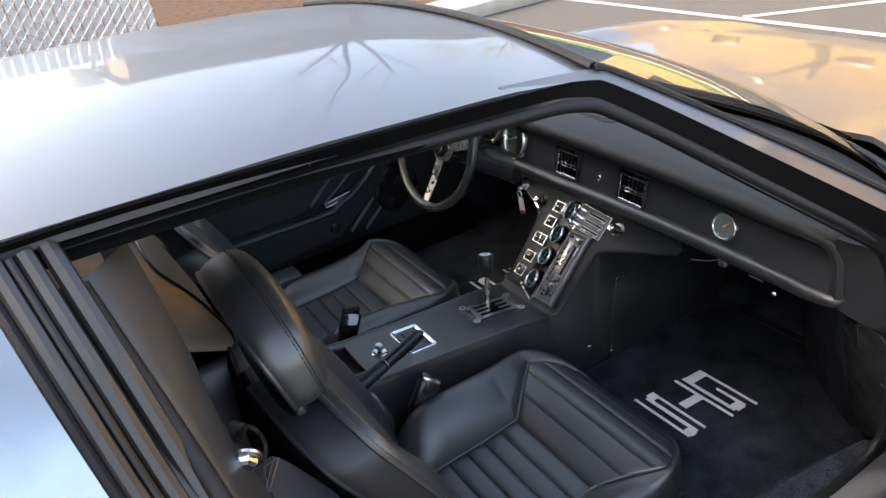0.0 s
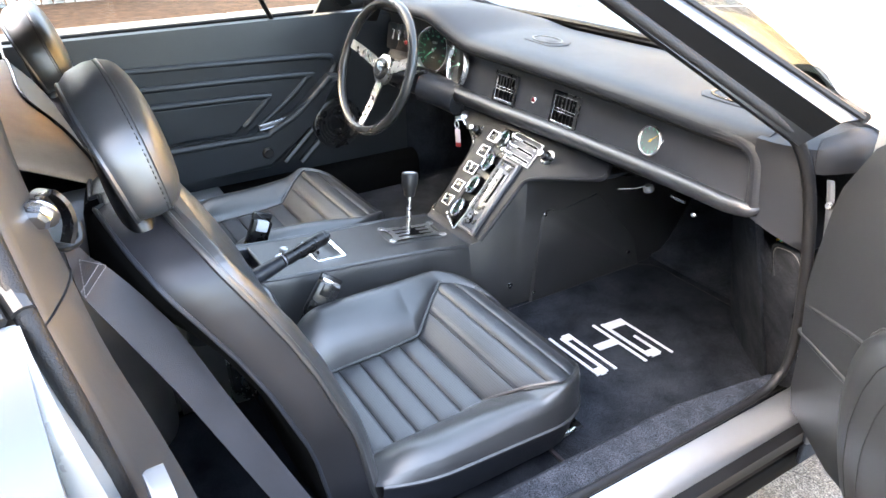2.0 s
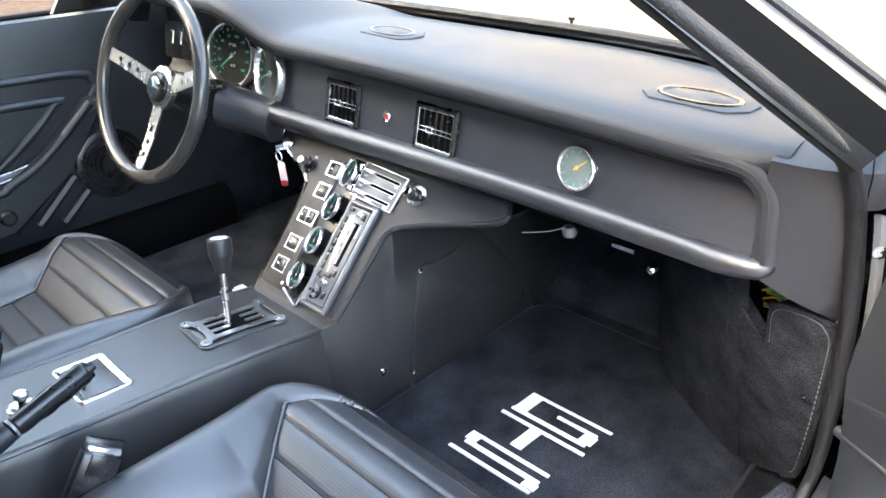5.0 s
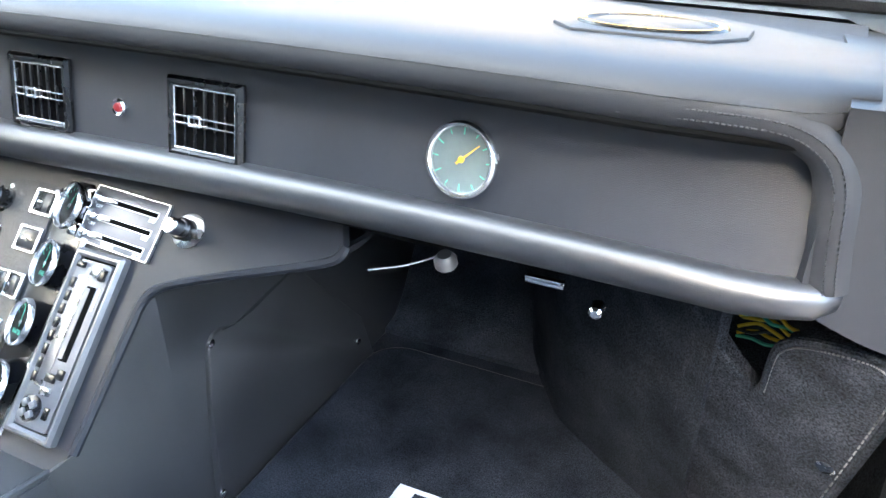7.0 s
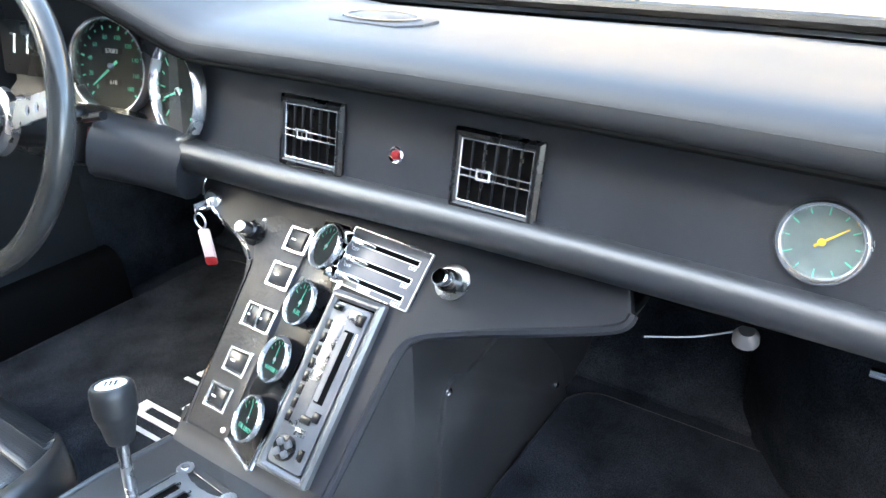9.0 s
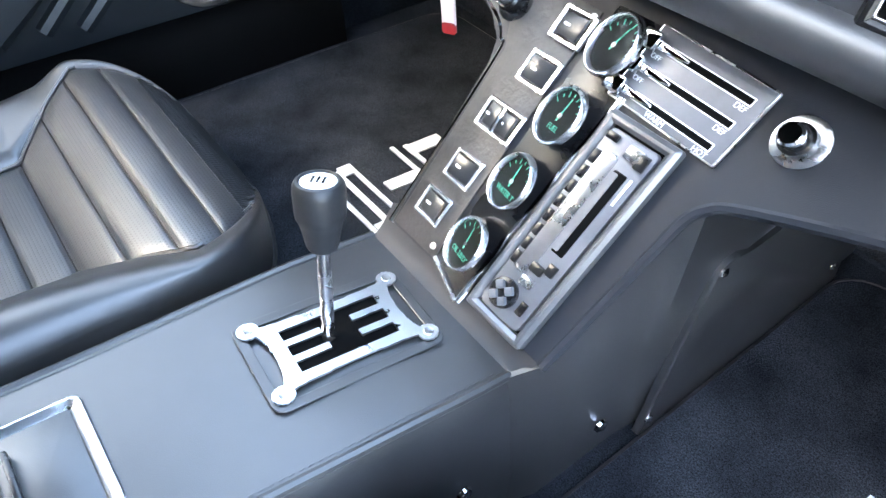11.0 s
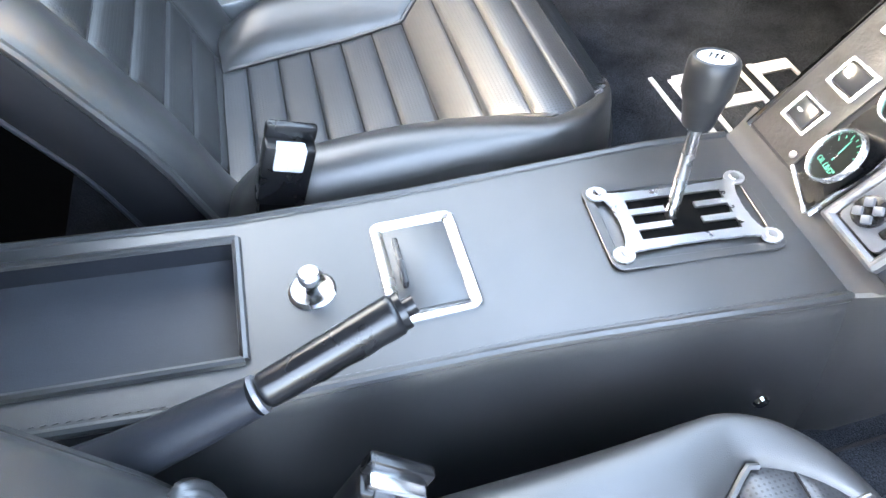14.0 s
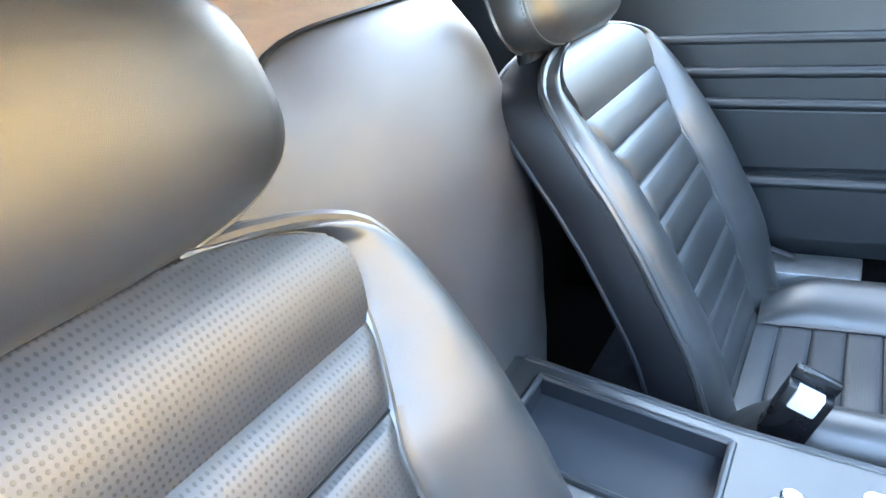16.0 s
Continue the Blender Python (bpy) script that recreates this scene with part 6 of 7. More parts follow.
warn = part("warning_knob", lathe([(0.0080, 0), (0.0080, 0.003), (0.0068, 0.0045), (0.006, 0.004)], m, 20), CHROME, dash, "red warning lamp")
part("red_lens", lathe([(0.0042, 0.004), (0.0036, 0.0055), (0.0015, 0.006)], m, 16), RED, warn)


def dial(parent, m, r, name, label, marks, start, sweep, needle, text="", nmat=ORANGE, ring=0.12, face=DIAL, tick=1.0):
    """A round instrument with a chrome bezel, printed dial, needle and glass."""
    g = part(name, lathe([(r * 1.0, 0), (r * 1.0, r * 0.10), (r * (1 - ring * 0.14), r * 0.19), (r * (1 - ring * 0.4), r * 0.235), (r * (1 - ring * 0.7), r * 0.225), (r * (1 - ring * 0.95), r * 0.17), (r * (0.99 - ring), r * 0.05)], m, 40, caps=False), RINGM, parent, label)
    part("dial_face", lathe([(r * (1 - ring), r * 0.03), (r * 0.02, r * 0.031)], m, 36), face, g)
    bm = bmesh.new()
    for k in range(marks):
        a = radians(start - sweep * k / (marks - 1))
        c, s = math.cos(a), math.sin(a)
        big = k % 2 == 0
        mm = m @ Matrix.Translation((c * r * (0.81 - 0.09 * tick), s * r * (0.81 - 0.09 * tick), r * 0.045)) @ Matrix.Rotation(a, 4, "Z")
        box(-r * tick * (0.09 if big else 0.05), r * tick * (0.09 if big else 0.05), -r * 0.014, r * 0.014, 0, r * 0.012, m=mm, bm=bm)
    part("dial_marks", bm, GREEN, g, kind="stuff")
    a = radians(needle)
    mm = m @ Matrix.Translation((0, 0, r * 0.075)) @ Matrix.Rotation(a, 4, "Z")
    part("needle", plate([(-r * 0.18, -r * 0.03), (r * 0.62, -r * 0.012), (r * 0.62, r * 0.012), (-r * 0.18, r * 0.03)], mm, r * 0.015), nmat, g)
    part("needle_hub", lathe([(r * 0.09, r * 0.07), (r * 0.08, r * 0.11), (r * 0.02, r * 0.12)], m, 14), STEEL if nmat is GREEN else nmat, g)
    if text:
        part("dial_writing", text_mesh(text, r * 0.26, m @ Matrix.Translation((0, -r * 0.42, r * 0.05)), 0.0001), GREEN, g)
    part("glass", lathe([(r * (0.99 - ring), r * 0.17), (r * 0.5, r * 0.185), (r * 0.002, r * 0.19)], m, 32, caps=False), LENS, g).visible_shadow = False
    return g


dial(dash, on_fascia(0.455, 0.682), 0.0275, "clock", "round dash clock with chrome bezel", 12, 90, 330, 42, ring=0.20, face=CLOCKFACE)
# speaker grilles lying on the pad
for x, y in ((0.028, 0.362), (0.557, 0.33)):
    m = Matrix.Translation((x, y + bow(x) * 0.6, 0.7655)) @ Matrix.Rotation(radians(-4), 4, "Z") @ Matrix.Rotation(radians(2), 4, "X")
    oct_ = [(-0.062, -0.012), (-0.044, -0.030), (0.044, -0.030), (0.062, -0.012), (0.062, 0.012), (0.044, 0.030), (-0.044, 0.030), (-0.062, 0.012)]
    sp = part("speaker_plate", plate(oct_, m, 0.0035, bevel=0.0015), PADTOP, dash, "flat black speaker cover on the pad")
    rows = [[m @ Vector((math.cos(a) * 0.050 * k, math.sin(a) * 0.024 * k, h)) for a in [2 * math.pi * i / 32 for i in range(32)]] for k, h in ((1.0, 0.003), (0.97, 0.0055), (0.88, 0.0055), (0.85, 0.0035))]
    part("raised_ring", loft(rows, close_v=True), PLASTIC, sp)
    part("centre_pad", loft([[m @ Vector((math.cos(a) * 0.050 * k, math.sin(a) * 0.024 * k, h)) for a in [2 * math.pi * i / 32 for i in range(32)]] for k, h in ((0.78, 0.003), (0.70, 0.0050), (0.02, 0.0055))], close_v=True), PADTOP, sp)

# instrument binnacle
rows = []
for x in [lerp(-0.60, -0.135, i / 30) for i in range(31)]:
    rows.append([Vector((x, 0.305 - 0.02 * max(0, (x + 0.2) / 0.06) + dy, z)) for dy, z in ((0.0, 0.742 + 0.056 * rise(x)), (0.0, 0.735), (-0.002, 0.68), (-0.008, 0.645), (-0.03, 0.625), (0.05, 0.60))])
part("binnacle", slab(rows, (0, 0.006, 0)), FASCIA, dash, "black instrument binnacle")


def face_to(x, y, z, az, tilt):
    n = Vector((math.cos(radians(az)) * math.cos(radians(tilt)), math.sin(radians(az)) * math.cos(radians(tilt)), math.sin(radians(tilt))))
    u = Vector((-math.sin(radians(az)), math.cos(radians(az)), 0))
    return frame_of((x, y, z), u, Vector((0, 0, 1)) - n * n.z)


m = face_to(-0.337, 0.292, 0.693, -76, 12)
sp = dial(dash, m, 0.061, "speedometer", "speedometer with chrome bezel and pale green figures", 19, 225, 270, 218, nmat=GREEN, ring=0.13, tick=0.45)
for k in range(10):
    a = radians(225 - 30 * k)
    part("dial_figure", text_mesh(str(20 * k), 0.0072, m @ Matrix.Translation((math.cos(a) * 0.0355, math.sin(a) * 0.0355, 0.0030)), 0.0001), GREEN, sp)
part("odometer_window", box(-0.015, 0.015, 0.0145, 0.0225, 0.0025, 0.0030, 0.0, m=m), MATTE, sp)
part("odometer", text_mesh("57083", 0.0078, m @ Matrix.Translation((0, 0.0185, 0.0032)), 0.0001), PAINTWHITE, sp)
part("trip_window", box(-0.012, 0.012, -0.0225, -0.0145, 0.0025, 0.0030, 0.0, m=m), MATTE, sp)
part("trip_figures", text_mesh("618", 0.0078, m @ Matrix.Translation((0, -0.0185, 0.0032)), 0.0001), PAINTWHITE, sp)
dial(dash, face_to(-0.180, 0.268, 0.688, -101, 10), 0.055, "rev_counter", "second large gauge with chrome bezel", 13, 225, 270, 200, nmat=GREEN, ring=0.13)
pm = face_to(-0.50, 0.285, 0.70, -80, 10)
sw = part("toggle_panel", plate(round_rect(-0.06, 0.05, -0.035, 0.035, 0.006), pm, 0.004, bevel=0.001), PLASTIC, dash, "toggle switches beside the wheel")
for k in (-0.03, -0.005):
    part("toggle", tube([pm @ Vector((k - 0.006, 0.018, 0.006)), pm @ Vector((k + 0.006, 0.018, 0.010)), pm @ Vector((k + 0.004, -0.006, 0.012))], 0.0018, 8), STEEL, sw)
part("red_lamp", lathe([(0.006, 0.004), (0.005, 0.008), (0.001, 0.009)], pm @ Matrix.Translation((0.026, -0.01, 0)), 14), RED, sw)

# ---- steering wheel and column ----
WN = Vector((0.05, -math.cos(radians(20)), math.sin(radians(20)))).normalized()
WC = Vector((-0.334, 0.135, 0.666))
wm = frame_of(WC, Vector((0, 0, 1)).cross(-WN) * -1, Vector((0, 0, 1)) - WN * WN.z)
if (wm.to_3x3() @ Vector((0, 0, 1))).dot(WN) < 0:
    wm = wm @ Matrix.Rotation(math.pi, 4, "Y")
wheel = thing("steering_wheel", WC, "three-spoke steering wheel with dark rim and drilled alloy spokes", "steering wheel")
R0 = 0.158
part("rim", tube([wm @ Vector((R0 * math.cos(2 * math.pi * i / 64), R0 * math.sin(2 * math.pi * i / 64), 0.020)) for i in range(64)], 0.0125, 14, closed=True), RIMMAT, wheel, "dark glossy wheel rim")
for a in (165, 15, 268):
    mm = wm @ Matrix.Rotation(radians(a), 4, "Z")

    def spoke(x, y):
        w = lerp(0.015, 0.011, x / 0.15)
        if abs(y) > w:
            return False
        return all((x - c) ** 2 + y * y > 0.0055 ** 2 for c in (0.075, 0.098, 0.121))

    bm = mask_plate(spoke, 0.02, 0.155, -0.016, 0.016, 0.0012, Matrix.Identity(4), 0.003)
    for v in bm.verts:
        v.co = mm @ Vector((v.co.x, v.co.y, v.co.z - 0.006 + 0.026 * (v.co.x / 0.155) ** 2))
    part("spoke", bm, STEEL, wheel, "drilled alloy spoke")
part("hub_ring", lathe([(0.038, -0.012), (0.038, -0.003), (0.034, 0.0), (0.028, 0.001)], wm, 36), STEEL, wheel)
part("horn_button", lathe([(0.0275, -0.002), (0.027, 0.006), (0.022, 0.010), (0.018, 0.010)], wm, 32), PLASTIC, wheel)
part("horn_badge", lathe([(0.0185, 0.009), (0.016, 0.012), (0.001, 0.0135)], wm, 28), CHROME, wheel, "bright horn badge")
col = thing("steering_column", (-0.33, 0.24, 0.6), "black steering column shroud with ignition collar", "steering column")
part("column_tube", tube([WC - WN * 0.01, WC - WN * 0.16], 0.026, 16), PLASTIC, col)
part("shroud", box(-0.075, 0.060, -0.038, 0.030, -0.17, -0.055, 0.014, m=wm), PLASTIC, col)
part("stalk", tube([wm @ Vector((0.04, 0.01, -0.06)), wm @ Vector((0.11, 0.025, -0.055))], 0.005, 8), PLASTIC, col)
part("red_tab", box(0.058, 0.066, -0.02, 0.008, -0.085, -0.072, 0.002, m=wm), RED, col)
part("column_cover", tube(smooth_path([(-0.27, 0.215, 0.628), (-0.22, 0.245, 0.615), (-0.17, 0.262, 0.605)], 6), 0.038, 14), VINYL, col, "padded column cover")
part("cover_screw", lathe([(0.005, 0), (0.004, 0.003)], face_to(-0.225, 0.210, 0.628, -75, 15), 10), CHROME, col)

# ---- centre stack ----
stack = thing("centre_stack", (0.03, 0.2, 0.36), "sloping centre stack carrying gauges, switches, radio and heater controls", "console")
SM = Matrix.Translation((0.0, 0.122, 0.384)) @ Matrix(((1, 0.10, 0, 0), (0, 0.597, -0.8, 0), (0, 0.796, 0.6, 0), (0, 0, 0, 1)))
EDGE = [(0.123, 0.0), (0.126, 0.06), (0.129, 0.125), (0.131, 0.150), (0.138, 0.163), (0.152, 0.173), (0.20, 0.192), (0.26, 0.213), (0.300, 0.228), (0.312, 0.236), (0.314, 0.245)]
LEFT = [(-0.200, 0.262), (-0.198, 0.243), (-0.165, 0.222), (-0.105, 0.200), (-0.085, 0.185), (-0.078, 0.165), (-0.074, 0.0)]
part("stack_face", plate(EDGE + [(0.30, 0.275), (-0.20, 0.275)] + LEFT, SM @ Matrix.Translation((0, 0, -0.012)), 0.0115, bevel=0.003), VINYL, stack, "black vinyl stack face")
part("stack_edge", tube(smooth_path([SM @ Vector((x, y, -0.004)) for x, y in EDGE], 4), 0.005, 8), VINYL, stack)
part("stack_edge", tube(smooth_path([SM @ Vector((x, y, -0.004)) for x, y in LEFT], 4), 0.004, 8), CHROME, stack, "thin bright edge")
rows = [[Vector((lerp(0.107, 0.134, t), 0.100, lerp(0.367, 0.19, t))) for t in [k / 6 for k in range(7)]]]
for x, y in EDGE[:5]:
    p = SM @ Vector((x, y, -0.006))
    rows.append([p.lerp(Vector((0.142, p.y + 0.0, 0.19)), t) + Vector((0.004 * math.sin(math.pi * t), 0, 0)) for t in [k / 6 for k in range(7)]])
top = rows[-1][0]
for y, z in ((0.30, 0.50), (0.45, 0.47), (0.60, 0.44), (0.80, 0.42)):
    rows.append([Vector((lerp(top.x, 0.147, t) + 0.002, y, lerp(z, 0.19, t))) for t in [k / 6 for k in range(7)]])
part("tunnel_side", thick(loft(rows), 0.005), LEATHER, stack, "black leather tunnel side")
# the driver's side of the tunnel
part("tunnel_side", box(-0.035, -0.025, 0.24, 0.80, 0.19, 0.42, 0.003), CARPET, stack)
part("tunnel_top", box(-0.03, 0.145, 0.32, 0.80, 0.435, 0.45, 0.003), MATTE, stack)
rows = []
for x, y in EDGE[4:]:
    p = SM @ Vector((x, y, -0.008))
    rows.append([p, p + Vector((0, 0.03, -0.004)), p + Vector((0, 0.09, 0.0)), p + Vector((0, 0.16, 0.02))])
part("wing_underside", thick(loft(rows), 0.004), VINYL, stack)
m = frame_of((0.151, 0.30, 0.30), (0, 1, 0), (0, 0, 1))
part("side_cover", plate([(-0.052, -0.105), (0.30, -0.105), (0.27, -0.02), (0.13, 0.135), (0.045, 0.122), (0.015, 0.118), (-0.005, 0.128), (-0.018, 0.127), (-0.026, 0.120), (-0.030, 0.110), (-0.038, 0.05)], m, 0.0085, bevel=0.003), LEATHER, stack, "screwed side cover panel")
for y, z in ((0.275, 0.421), (0.253, 0.226), (0.555, 0.246)):
    part("cover_screw", lathe([(0.005, 0), (0.005, 0.002), (0.002, 0.004)], frame_of((0.1595, y, z), (0, 1, 0), (0, 0, 1)), 10), CHROME, stack)
part("upholstery_stud", lathe([(0.008, 0), (0.007, 0.003), (0.003, 0.005)], frame_of((0.146, 0.194, 0.257), (0, 1, 0), (0, 0, 1)), 12), CHROME, stack)

rows = [[Vector((lerp(-0.082, x1, k / 8), y, z)) for k in range(9)] for y, z, x1 in ((0.104, 0.3668, 0.1065), (0.112, 0.3685, 0.110), (0.120, 0.376, 0.1165), (0.126, 0.386, 0.123), (0.132, 0.394, 0.123))]
part("stack_foot", thick(loft(rows), 0.006), PADTOP, stack, "padded joint between the console and the stack")
# alloy switch panel
part("switch_panel", plate([(-0.068, 0.004), (-0.010, 0.004), (-0.014, 0.05), (-0.016, 0.238), (-0.070, 0.238), (-0.10, 0.226), (-0.073, 0.18)], SM, 0.0015, bevel=0.0004), ALLOY, stack, "brushed alloy switch panel")
part("gauge_strip", plate([(-0.0085, 0.004), (0.028, -0.010), (0.041, 0.0), (0.041, 0.248), (-0.0085, 0.248)], SM, 0.0012, bevel=0.0004), PLASTIC, stack, "dark gauge strip")
part("bright_strip", tube([SM @ Vector((0.034, -0.008, 0.002)), SM @ Vector((0.041, 0.195, 0.002))], 0.0032, 8, flat=0.8), CHROME, stack)
part("bright_corner", tube([SM @ Vector((-0.010, 0.006, 0.0015)), SM @ Vector((0.031, -0.010, 0.0015))], 0.002, 8), STEEL, stack)
for k, (x, y) in enumerate(((-0.041, 0.040), (-0.037, 0.081), (-0.035, 0.131), (-0.031, 0.179), (-0.029, 0.219))):
    wide = k == 2
    hw = 0.021 if wide else 0.016
    q = SM @ Matrix.Translation((x, y, 0.001))
    s = part("rocker_switch", ring_plate(-hw, hw, -0.0140, 0.0140, 0.002, 0.0036, q, 0.004, bevel=0.001), BRIGHT, stack, "chrome-framed double rocker switch" if wide else "chrome-framed rocker switch")
    for c in ((-0.0095, 0.0095) if wide else (0.0,)):
        w = 0.0072 if wide else 0.0115
        part("rocker", box(c - w, c + w, -0.0095, 0.0095, 0.0005, 0.0042, 0.001, m=q @ Matrix.Translation((0, 0, 0)) @ Matrix.Rotation(radians(8 if k % 2 else -8), 4, "Y")), CLEARPL, s)
        part("rocker_mark", box(c - w * 0.6, c - w * 0.1, -0.001, 0.001, 0.0048, 0.0052, 0, m=q), PAINTWHITE, s)
    if wide:
        part("frame_divider", box(-0.002, 0.002, -0.012, 0.012, 0.001, 0.0045, 0.0006, m=q), CHROME, s)
for (x, y), word, nd in zip(((0.0115, 0.037), (0.0115, 0.100), (0.0115, 0.161), (0.0125, 0.222)), ("OIL LB/D\"", "WATER T", "FUEL", "AMP"), (100, 95, 85, 70)):
    dial(stack, SM @ Matrix.Translation((x + 0.002, y, 0.009)) @ Matrix.Rotation(radians(-20), 4, "Y"), 0.0245, "small_gauge", "small round gauge with chrome bezel and green figures", 7, 150, 120, nd, word if word != "AMP" else "", GREEN, 0.14)
for x, y in ((-0.018, 0.012), (-0.02, 0.232), (-0.085, 0.228)):
    part("panel_screw", lathe([(0.0032, 0.0015), (0.003, 0.0025), (0.001, 0.003)], SM @ Matrix.Translation((x, y, 0)), 10), STEEL, stack)


def turn_knob(x, y, r, name, label, mat_):
    q = SM @ Matrix.Translation((x, y, 0))
    k = part(name, lathe([(r * 1.35, 0), (r * 1.35, 0.0015), (r * 1.0, 0.003), (r * 0.75, 0.003)], q, 28), STEEL if mat_ is not PLASTIC else PLASTIC, stack, label)
    part("knob_skirt", lathe([(r * 0.85, 0.002), (r * 0.85, 0.012), (r * 0.7, 0.014)], q, 20), PLASTIC, k)
    part("knob_cap", lathe([(r * 0.62, 0.013), (r * 0.62, 0.026), (r * 0.5, 0.0275)], q, 20), CHROME if mat_ is CHROME else STEEL, k)


turn_knob(0.155, 0.226, 0.0125, "heater_knob", "chrome heater knob", CHROME)
turn_knob(-0.090, 0.214, 0.0115, "lamp_knob", "dark lamp knob", PLASTIC)
# heater plate with three sliders
hm = SM @ Matrix.Translation((0.078, 0.2185, 0.0)) @ Matrix.Rotation(radians(-3), 4, "Z")
heat = thing("heater_panel", SM @ Vector((0.078, 0.2185, 0)), "grey heater control plate with three chrome sliders", "heater control")
part("plate", plate(round_rect(-0.047, 0.047, -0.0285, 0.0285, 0.002), hm, 0.003, bevel=0.0006), GREYPL, heat)
part("bright_edge", ring_plate(-0.048, 0.048, -0.0295, 0.0295, 0.002, 0.0014, hm, 0.0036, bevel=0.0004), STEEL, heat)
for k, (y, w1, w2) in enumerate(((0.016, "OFF", "DEF"), (-0.002, "OFF", "DEF"), (-0.020, "OFF", "HOT"))):
    part("slot", box(-0.030, 0.038, y - 0.0022, y + 0.0022, 0.0025, 0.0033, 0.0, m=hm), MATTE, heat)
    part("slot_edge", ring_plate(-0.031, 0.039, y - 0.0032, y + 0.0032, 0.0005, 0.0009, hm, 0.0036), PAINTWHITE, heat)
    part("slider_arm", plate([(-0.040, y - 0.0035), (-0.012, y - 0.001), (-0.012, y + 0.001), (-0.040, y + 0.0035)], hm @ Matrix.Translation((0, 0, 0.0045)), 0.003, bevel=0.0008), CHROME, heat)
    part("slider_knob", box(-0.051, -0.037, y - 0.0068, y + 0.0068, 0.005, 0.014, 0.0018, m=hm), CHROME, heat, "chrome slider knob")
    part("writing", text_mesh(w2, 0.0055, hm @ Matrix.Translation((0.034, y - 0.0062, 0.0032)), 0.0002), PAINTWHITE, heat)
    part("writing", text_mesh(w1, 0.0050, hm @ Matrix.Translation((-0.036, y - 0.0078, 0.0032)), 0.0002), PAINTWHITE, heat)
part("writing", text_mesh("WARM", 0.0055, hm @ Matrix.Translation((-0.006, -0.0258, 0.0032)), 0.0002), PAINTWHITE, heat)

# cassette radio, standing on end
radio = thing("car_radio", SM @ Vector((0.0725, 0.095, 0)), "cassette car radio mounted on end in a grey bezel", "radio")
rm = SM
part("bezel", ring_plate(0.0415, 0.1045, 0.000, 0.186, 0.003, 0.0085, rm, 0.010, bevel=0.003), BEZEL, radio, "grey radio bezel")
part("gap", plate([(0.049, 0.008), (0.097, 0.008), (0.097, 0.178), (0.049, 0.178)], rm, 0.003), MATTE, radio)
part("face", plate(round_rect(0.0515, 0.0945, 0.0105, 0.1755, 0.004), rm @ Matrix.Translation((0, 0, 0.0032)), 0.0055, bevel=0.0015), GREYPL, radio, "grey radio face")
part("display_bar", plate(round_rect(0.0585, 0.0715, 0.050, 0.160, 0.002), rm @ Matrix.Translation((0, 0, 0.0087)), 0.0010, bevel=0.0004), TAPE, radio, "bright reflective display")
part("cassette_door", plate(round_rect(0.0745, 0.0855, 0.078, 0.152, 0.001), rm @ Matrix.Translation((0, 0, 0.0087)), 0.0008, bevel=0.0003), MATTE, radio, "dark cassette slot")
part("slot_flap", plate(round_rect(0.0745, 0.0795, 0.080, 0.150, 0.0008), rm @ Matrix.Translation((0, 0, 0.0096)), 0.0006), GREYPL, radio)
for k in range(8):
    part("preset_key", box(0.0528, 0.0578, 0.052 + k * 0.0135, 0.0625 + k * 0.0135, 0.0085, 0.0112, 0.0008, m=rm), PLASTIC, radio)
for k, (x, y, w, h) in enumerate(((0.076, 0.060, 0.006, 0.004), (0.076, 0.047, 0.006, 0.004), (0.086, 0.066, 0.004, 0.005), (0.088, 0.165, 0.004, 0.006), (0.080, 0.167, 0.007, 0.005), (0.058, 0.170, 0.005, 0.003))):
    part("key", box(x - w, x + w, y - h, y + h, 0.0085, 0.0118, 0.001, m=rm), TAPE if k in (1, 4) else PLASTIC, radio)
q = rm @ Matrix.Translation((0.066, 0.028, 0.0085))
part("joy_pad", lathe([(0.013, 0), (0.013, 0.002), (0.011, 0.003)], q, 24), PLASTIC, radio, "round control pad")
for a in range(4):
    part("pad_key", box(0.0035, 0.0105, -0.0035, 0.0035, 0.002, 0.006, 0.001, m=q @ Matrix.Rotation(radians(45 + 90 * a), 4, "Z")), GREYPL, radio)
part("eject_key", box(0.083, 0.090, 0.022, 0.034, 0.0085, 0.0105, 0.001, m=rm), PLASTIC, radio)
part("maker_bar", box(0.0885, 0.0905, 0.130, 0.152, 0.0086, 0.0092, 0.0, m=rm), PAINTWHITE, radio)

# ---- ignition key with its tag ----
keys = thing("ignition_key", (-0.150, 0.262, 0.55), "key in the ignition with a red and white tag", "key")
part("lock", lathe([(0.013, 0), (0.013, 0.008), (0.010, 0.012), (0.004, 0.012)], face_to(-0.150, 0.270, 0.568, -85, 10), 20), STEEL, keys)
part("key_blade", box(-0.1515, -0.1485, 0.235, 0.262, 0.560, 0.574, 0.001), CHROME, keys)
part("ring", tube([Vector((-0.150 + 0.009 * math.cos(a), 0.240, 0.552 + 0.009 * math.sin(a))) for a in [2 * math.pi * i / 20 for i in range(20)]], 0.0012, 6, closed=True), STEEL, keys)
tg = part("tag", plate(round_rect(-0.007, 0.007, -0.025, 0.019, 0.003), frame_of((-0.148, 0.243, 0.522), (0.9, 0.40, 0.10), (-0.1, 0, 1)), 0.002, bevel=0.0005), TAGPINK, keys, "pale key tag with red end")
part("tag_end", plate(round_rect(-0.0072, 0.0072, -0.0255, -0.015, 0.003), frame_of((-0.148, 0.243, 0.522), (0.9, 0.40, 0.10), (-0.1, 0, 1)), 0.0026), RED, tg)

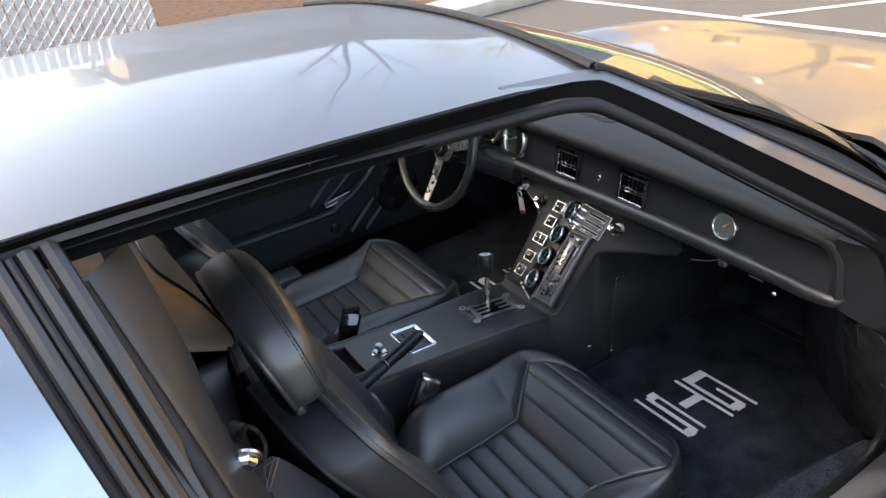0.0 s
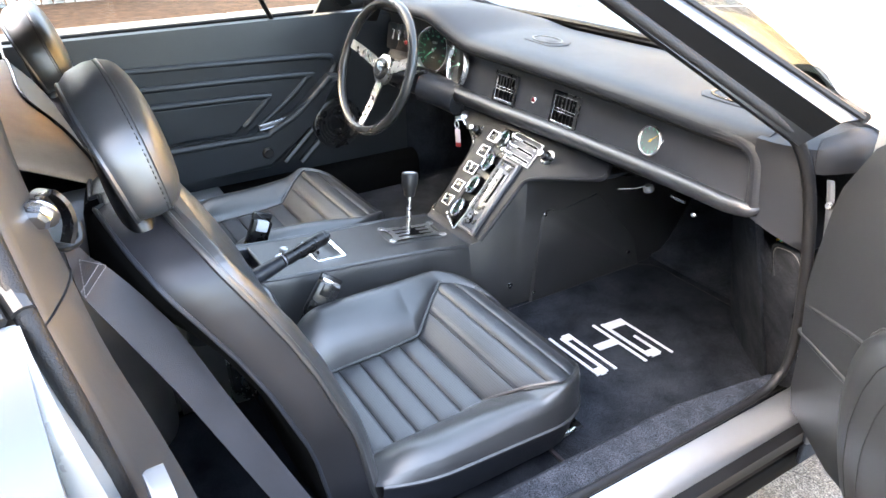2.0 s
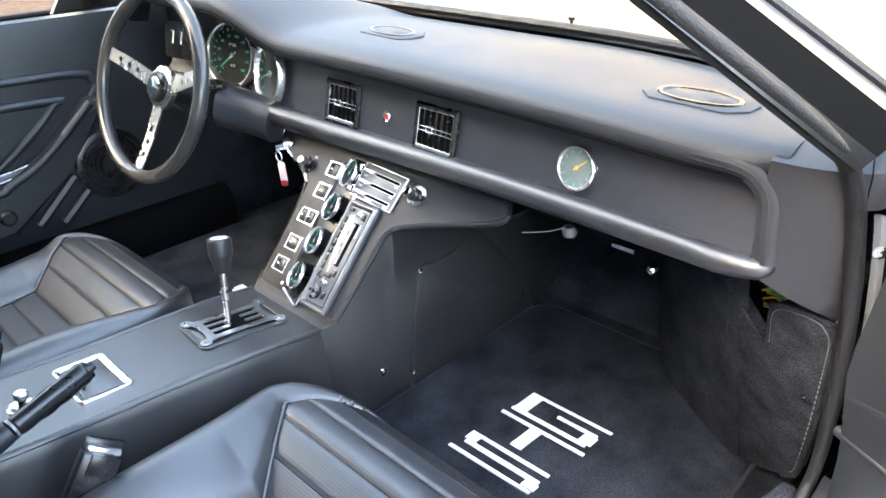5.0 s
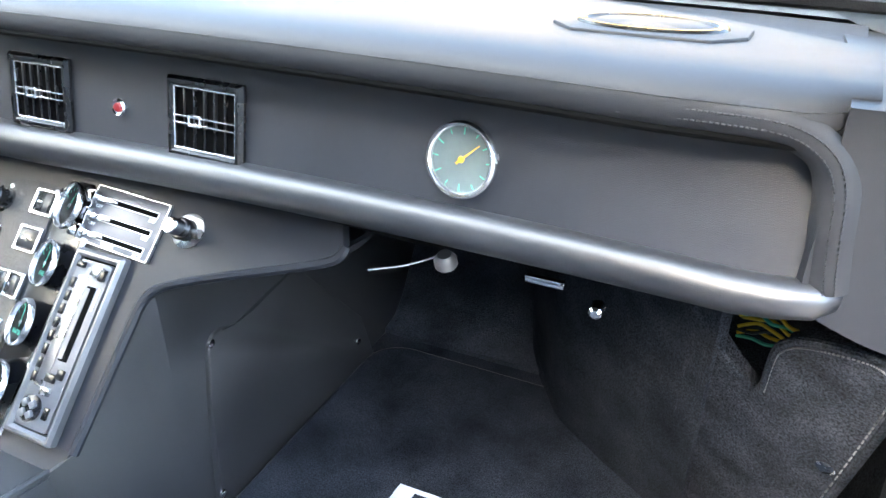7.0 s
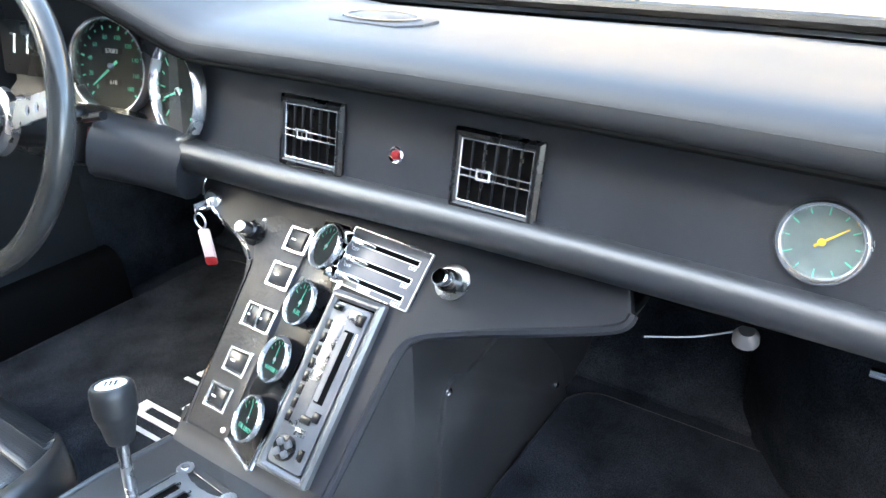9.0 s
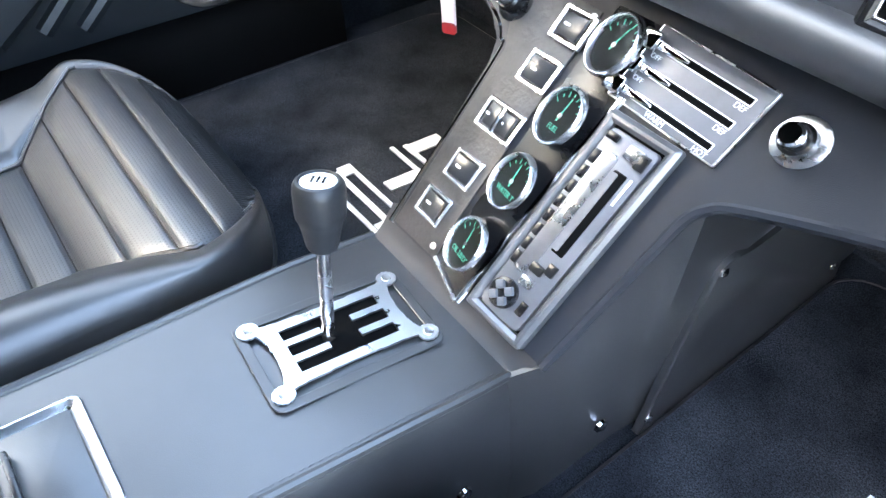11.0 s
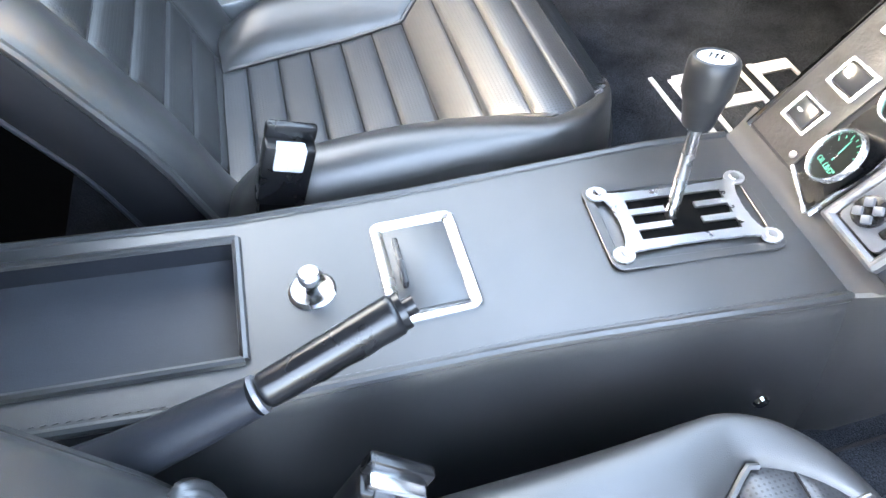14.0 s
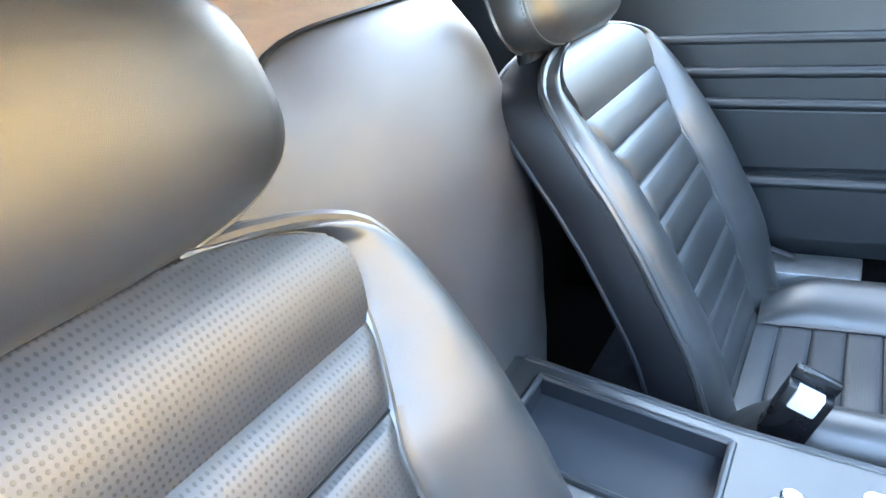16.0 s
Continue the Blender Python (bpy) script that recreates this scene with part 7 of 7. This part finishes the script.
# ---- floor mats with their embroidered mark ----
def mat_mark(m):
    """Plain strokes of the mark: (x0, x1, y0, y1, slant)."""
    out_ = []
    strokes = ((0.000, 0.150, 0.000, 0.006), (0.012, 0.148, 0.022, 0.030), (0.006, 0.150, 0.044, 0.050), (0.006, 0.026, 0.030, 0.044), (0.130, 0.152, 0.008, 0.022),
               (0.006, 0.160, 0.114, 0.120), (0.066, 0.086, 0.064, 0.114),
               (0.012, 0.150, 0.132, 0.139), (0.014, 0.164, 0.182, 0.187), (0.014, 0.036, 0.139, 0.182), (0.080, 0.152, 0.160, 0.166), (0.134, 0.156, 0.139, 0.160))
    for group in (strokes[:5], strokes[5:7], strokes[7:]):
        def inside(x, y, g=group):
            return any(x0 <= x <= x1 and y0 <= y <= y1 for x0, x1, y0, y1 in g)

        out_.append(mask_plate(inside, 0.0, 0.168, 0.0, 0.190, 0.001, m, 0.003))
    return out_


for k, (x0, x1) in enumerate(((0.165, 0.665), (-0.64, -0.13))):
    fm = thing("floor_mat", ((x0 + x1) / 2, 0.3, 0.197), "black carpet floor mat with a white embroidered mark", "floor mat", "floor mats")
    rows = []
    out = round_rect(x0, x1, -0.02, 0.62, 0.05)
    part("mat_top", plate(out, Matrix.Translation((0, 0, 0.197)), 0.009, bevel=0.003), CARPET, fm)
    part("binding", tube([Vector((x, y, 0.201)) for x, y in out], 0.005, 6, closed=True), WEB, fm)
    m = Matrix.Translation((0.305 + (-0.672 if k else 0), 0.180 + (0.008 if k else 0), 0.2055)) @ Matrix(((1, 0.06, 0, 0), (0.02, 1, 0, 0), (0, 0, 1, 0), (0, 0, 0, 1)))
    for bm in mat_mark(m):
        part("embroidered_letter", bm, WHITE, fm, "white embroidered stroke letter")

# ---- bits under the dash and beside the seats ----
cable = thing("loose_cable", (0.40, 0.30, 0.56), "thin pale cable hanging under the dashboard", "cable")
part("wire", tube(smooth_path([(0.342, 0.3, 0.541), (0.381, 0.3, 0.555), (0.411, 0.3, 0.571)], 6), 0.0008, 6), WHITE, cable)
part("clip", lathe([(0.010, 0), (0.010, 0.006), (0.006, 0.012)], frame_of((0.419, 0.3, 0.565), (1, 0, 0), (0, 0.9, 0.3)), 16), GREYPL, cable)
latch = thing("glovebox_latch", (0.53, 0.27, 0.58), "small chrome latch under the dashboard", "latch")
part("latch_plate", box(0.50, 0.53, 0.262, 0.268, 0.588, 0.594, 0.001), CHROME, latch)
part("latch_pin", lathe([(0.006, 0), (0.005, 0.010), (0.003, 0.012)], frame_of((0.555, 0.268, 0.578), (1, 0, 0), (0, 0, 1)), 12), CHROME, latch)
boxx = thing("sill_box", (-0.63, -0.33, 0.197), "grey metal bracket box beside the driver's seat", "bracket")
part("box", box(-0.675, -0.600, -0.40, -0.235, 0.197, 0.315, 0.004), ALUM, boxx)
part("strap", tube([(-0.64, -0.39, 0.345), (-0.645, -0.33, 0.322)], 0.008, 8, flat=0.3), WEB, boxx)
part("bolt", lathe([(0.008, 0), (0.008, 0.01), (0.005, 0.012)], frame_of((-0.625, -0.395, 0.345), (0, 1, 0), (0, 0, 1)), 10), CHROME, boxx)
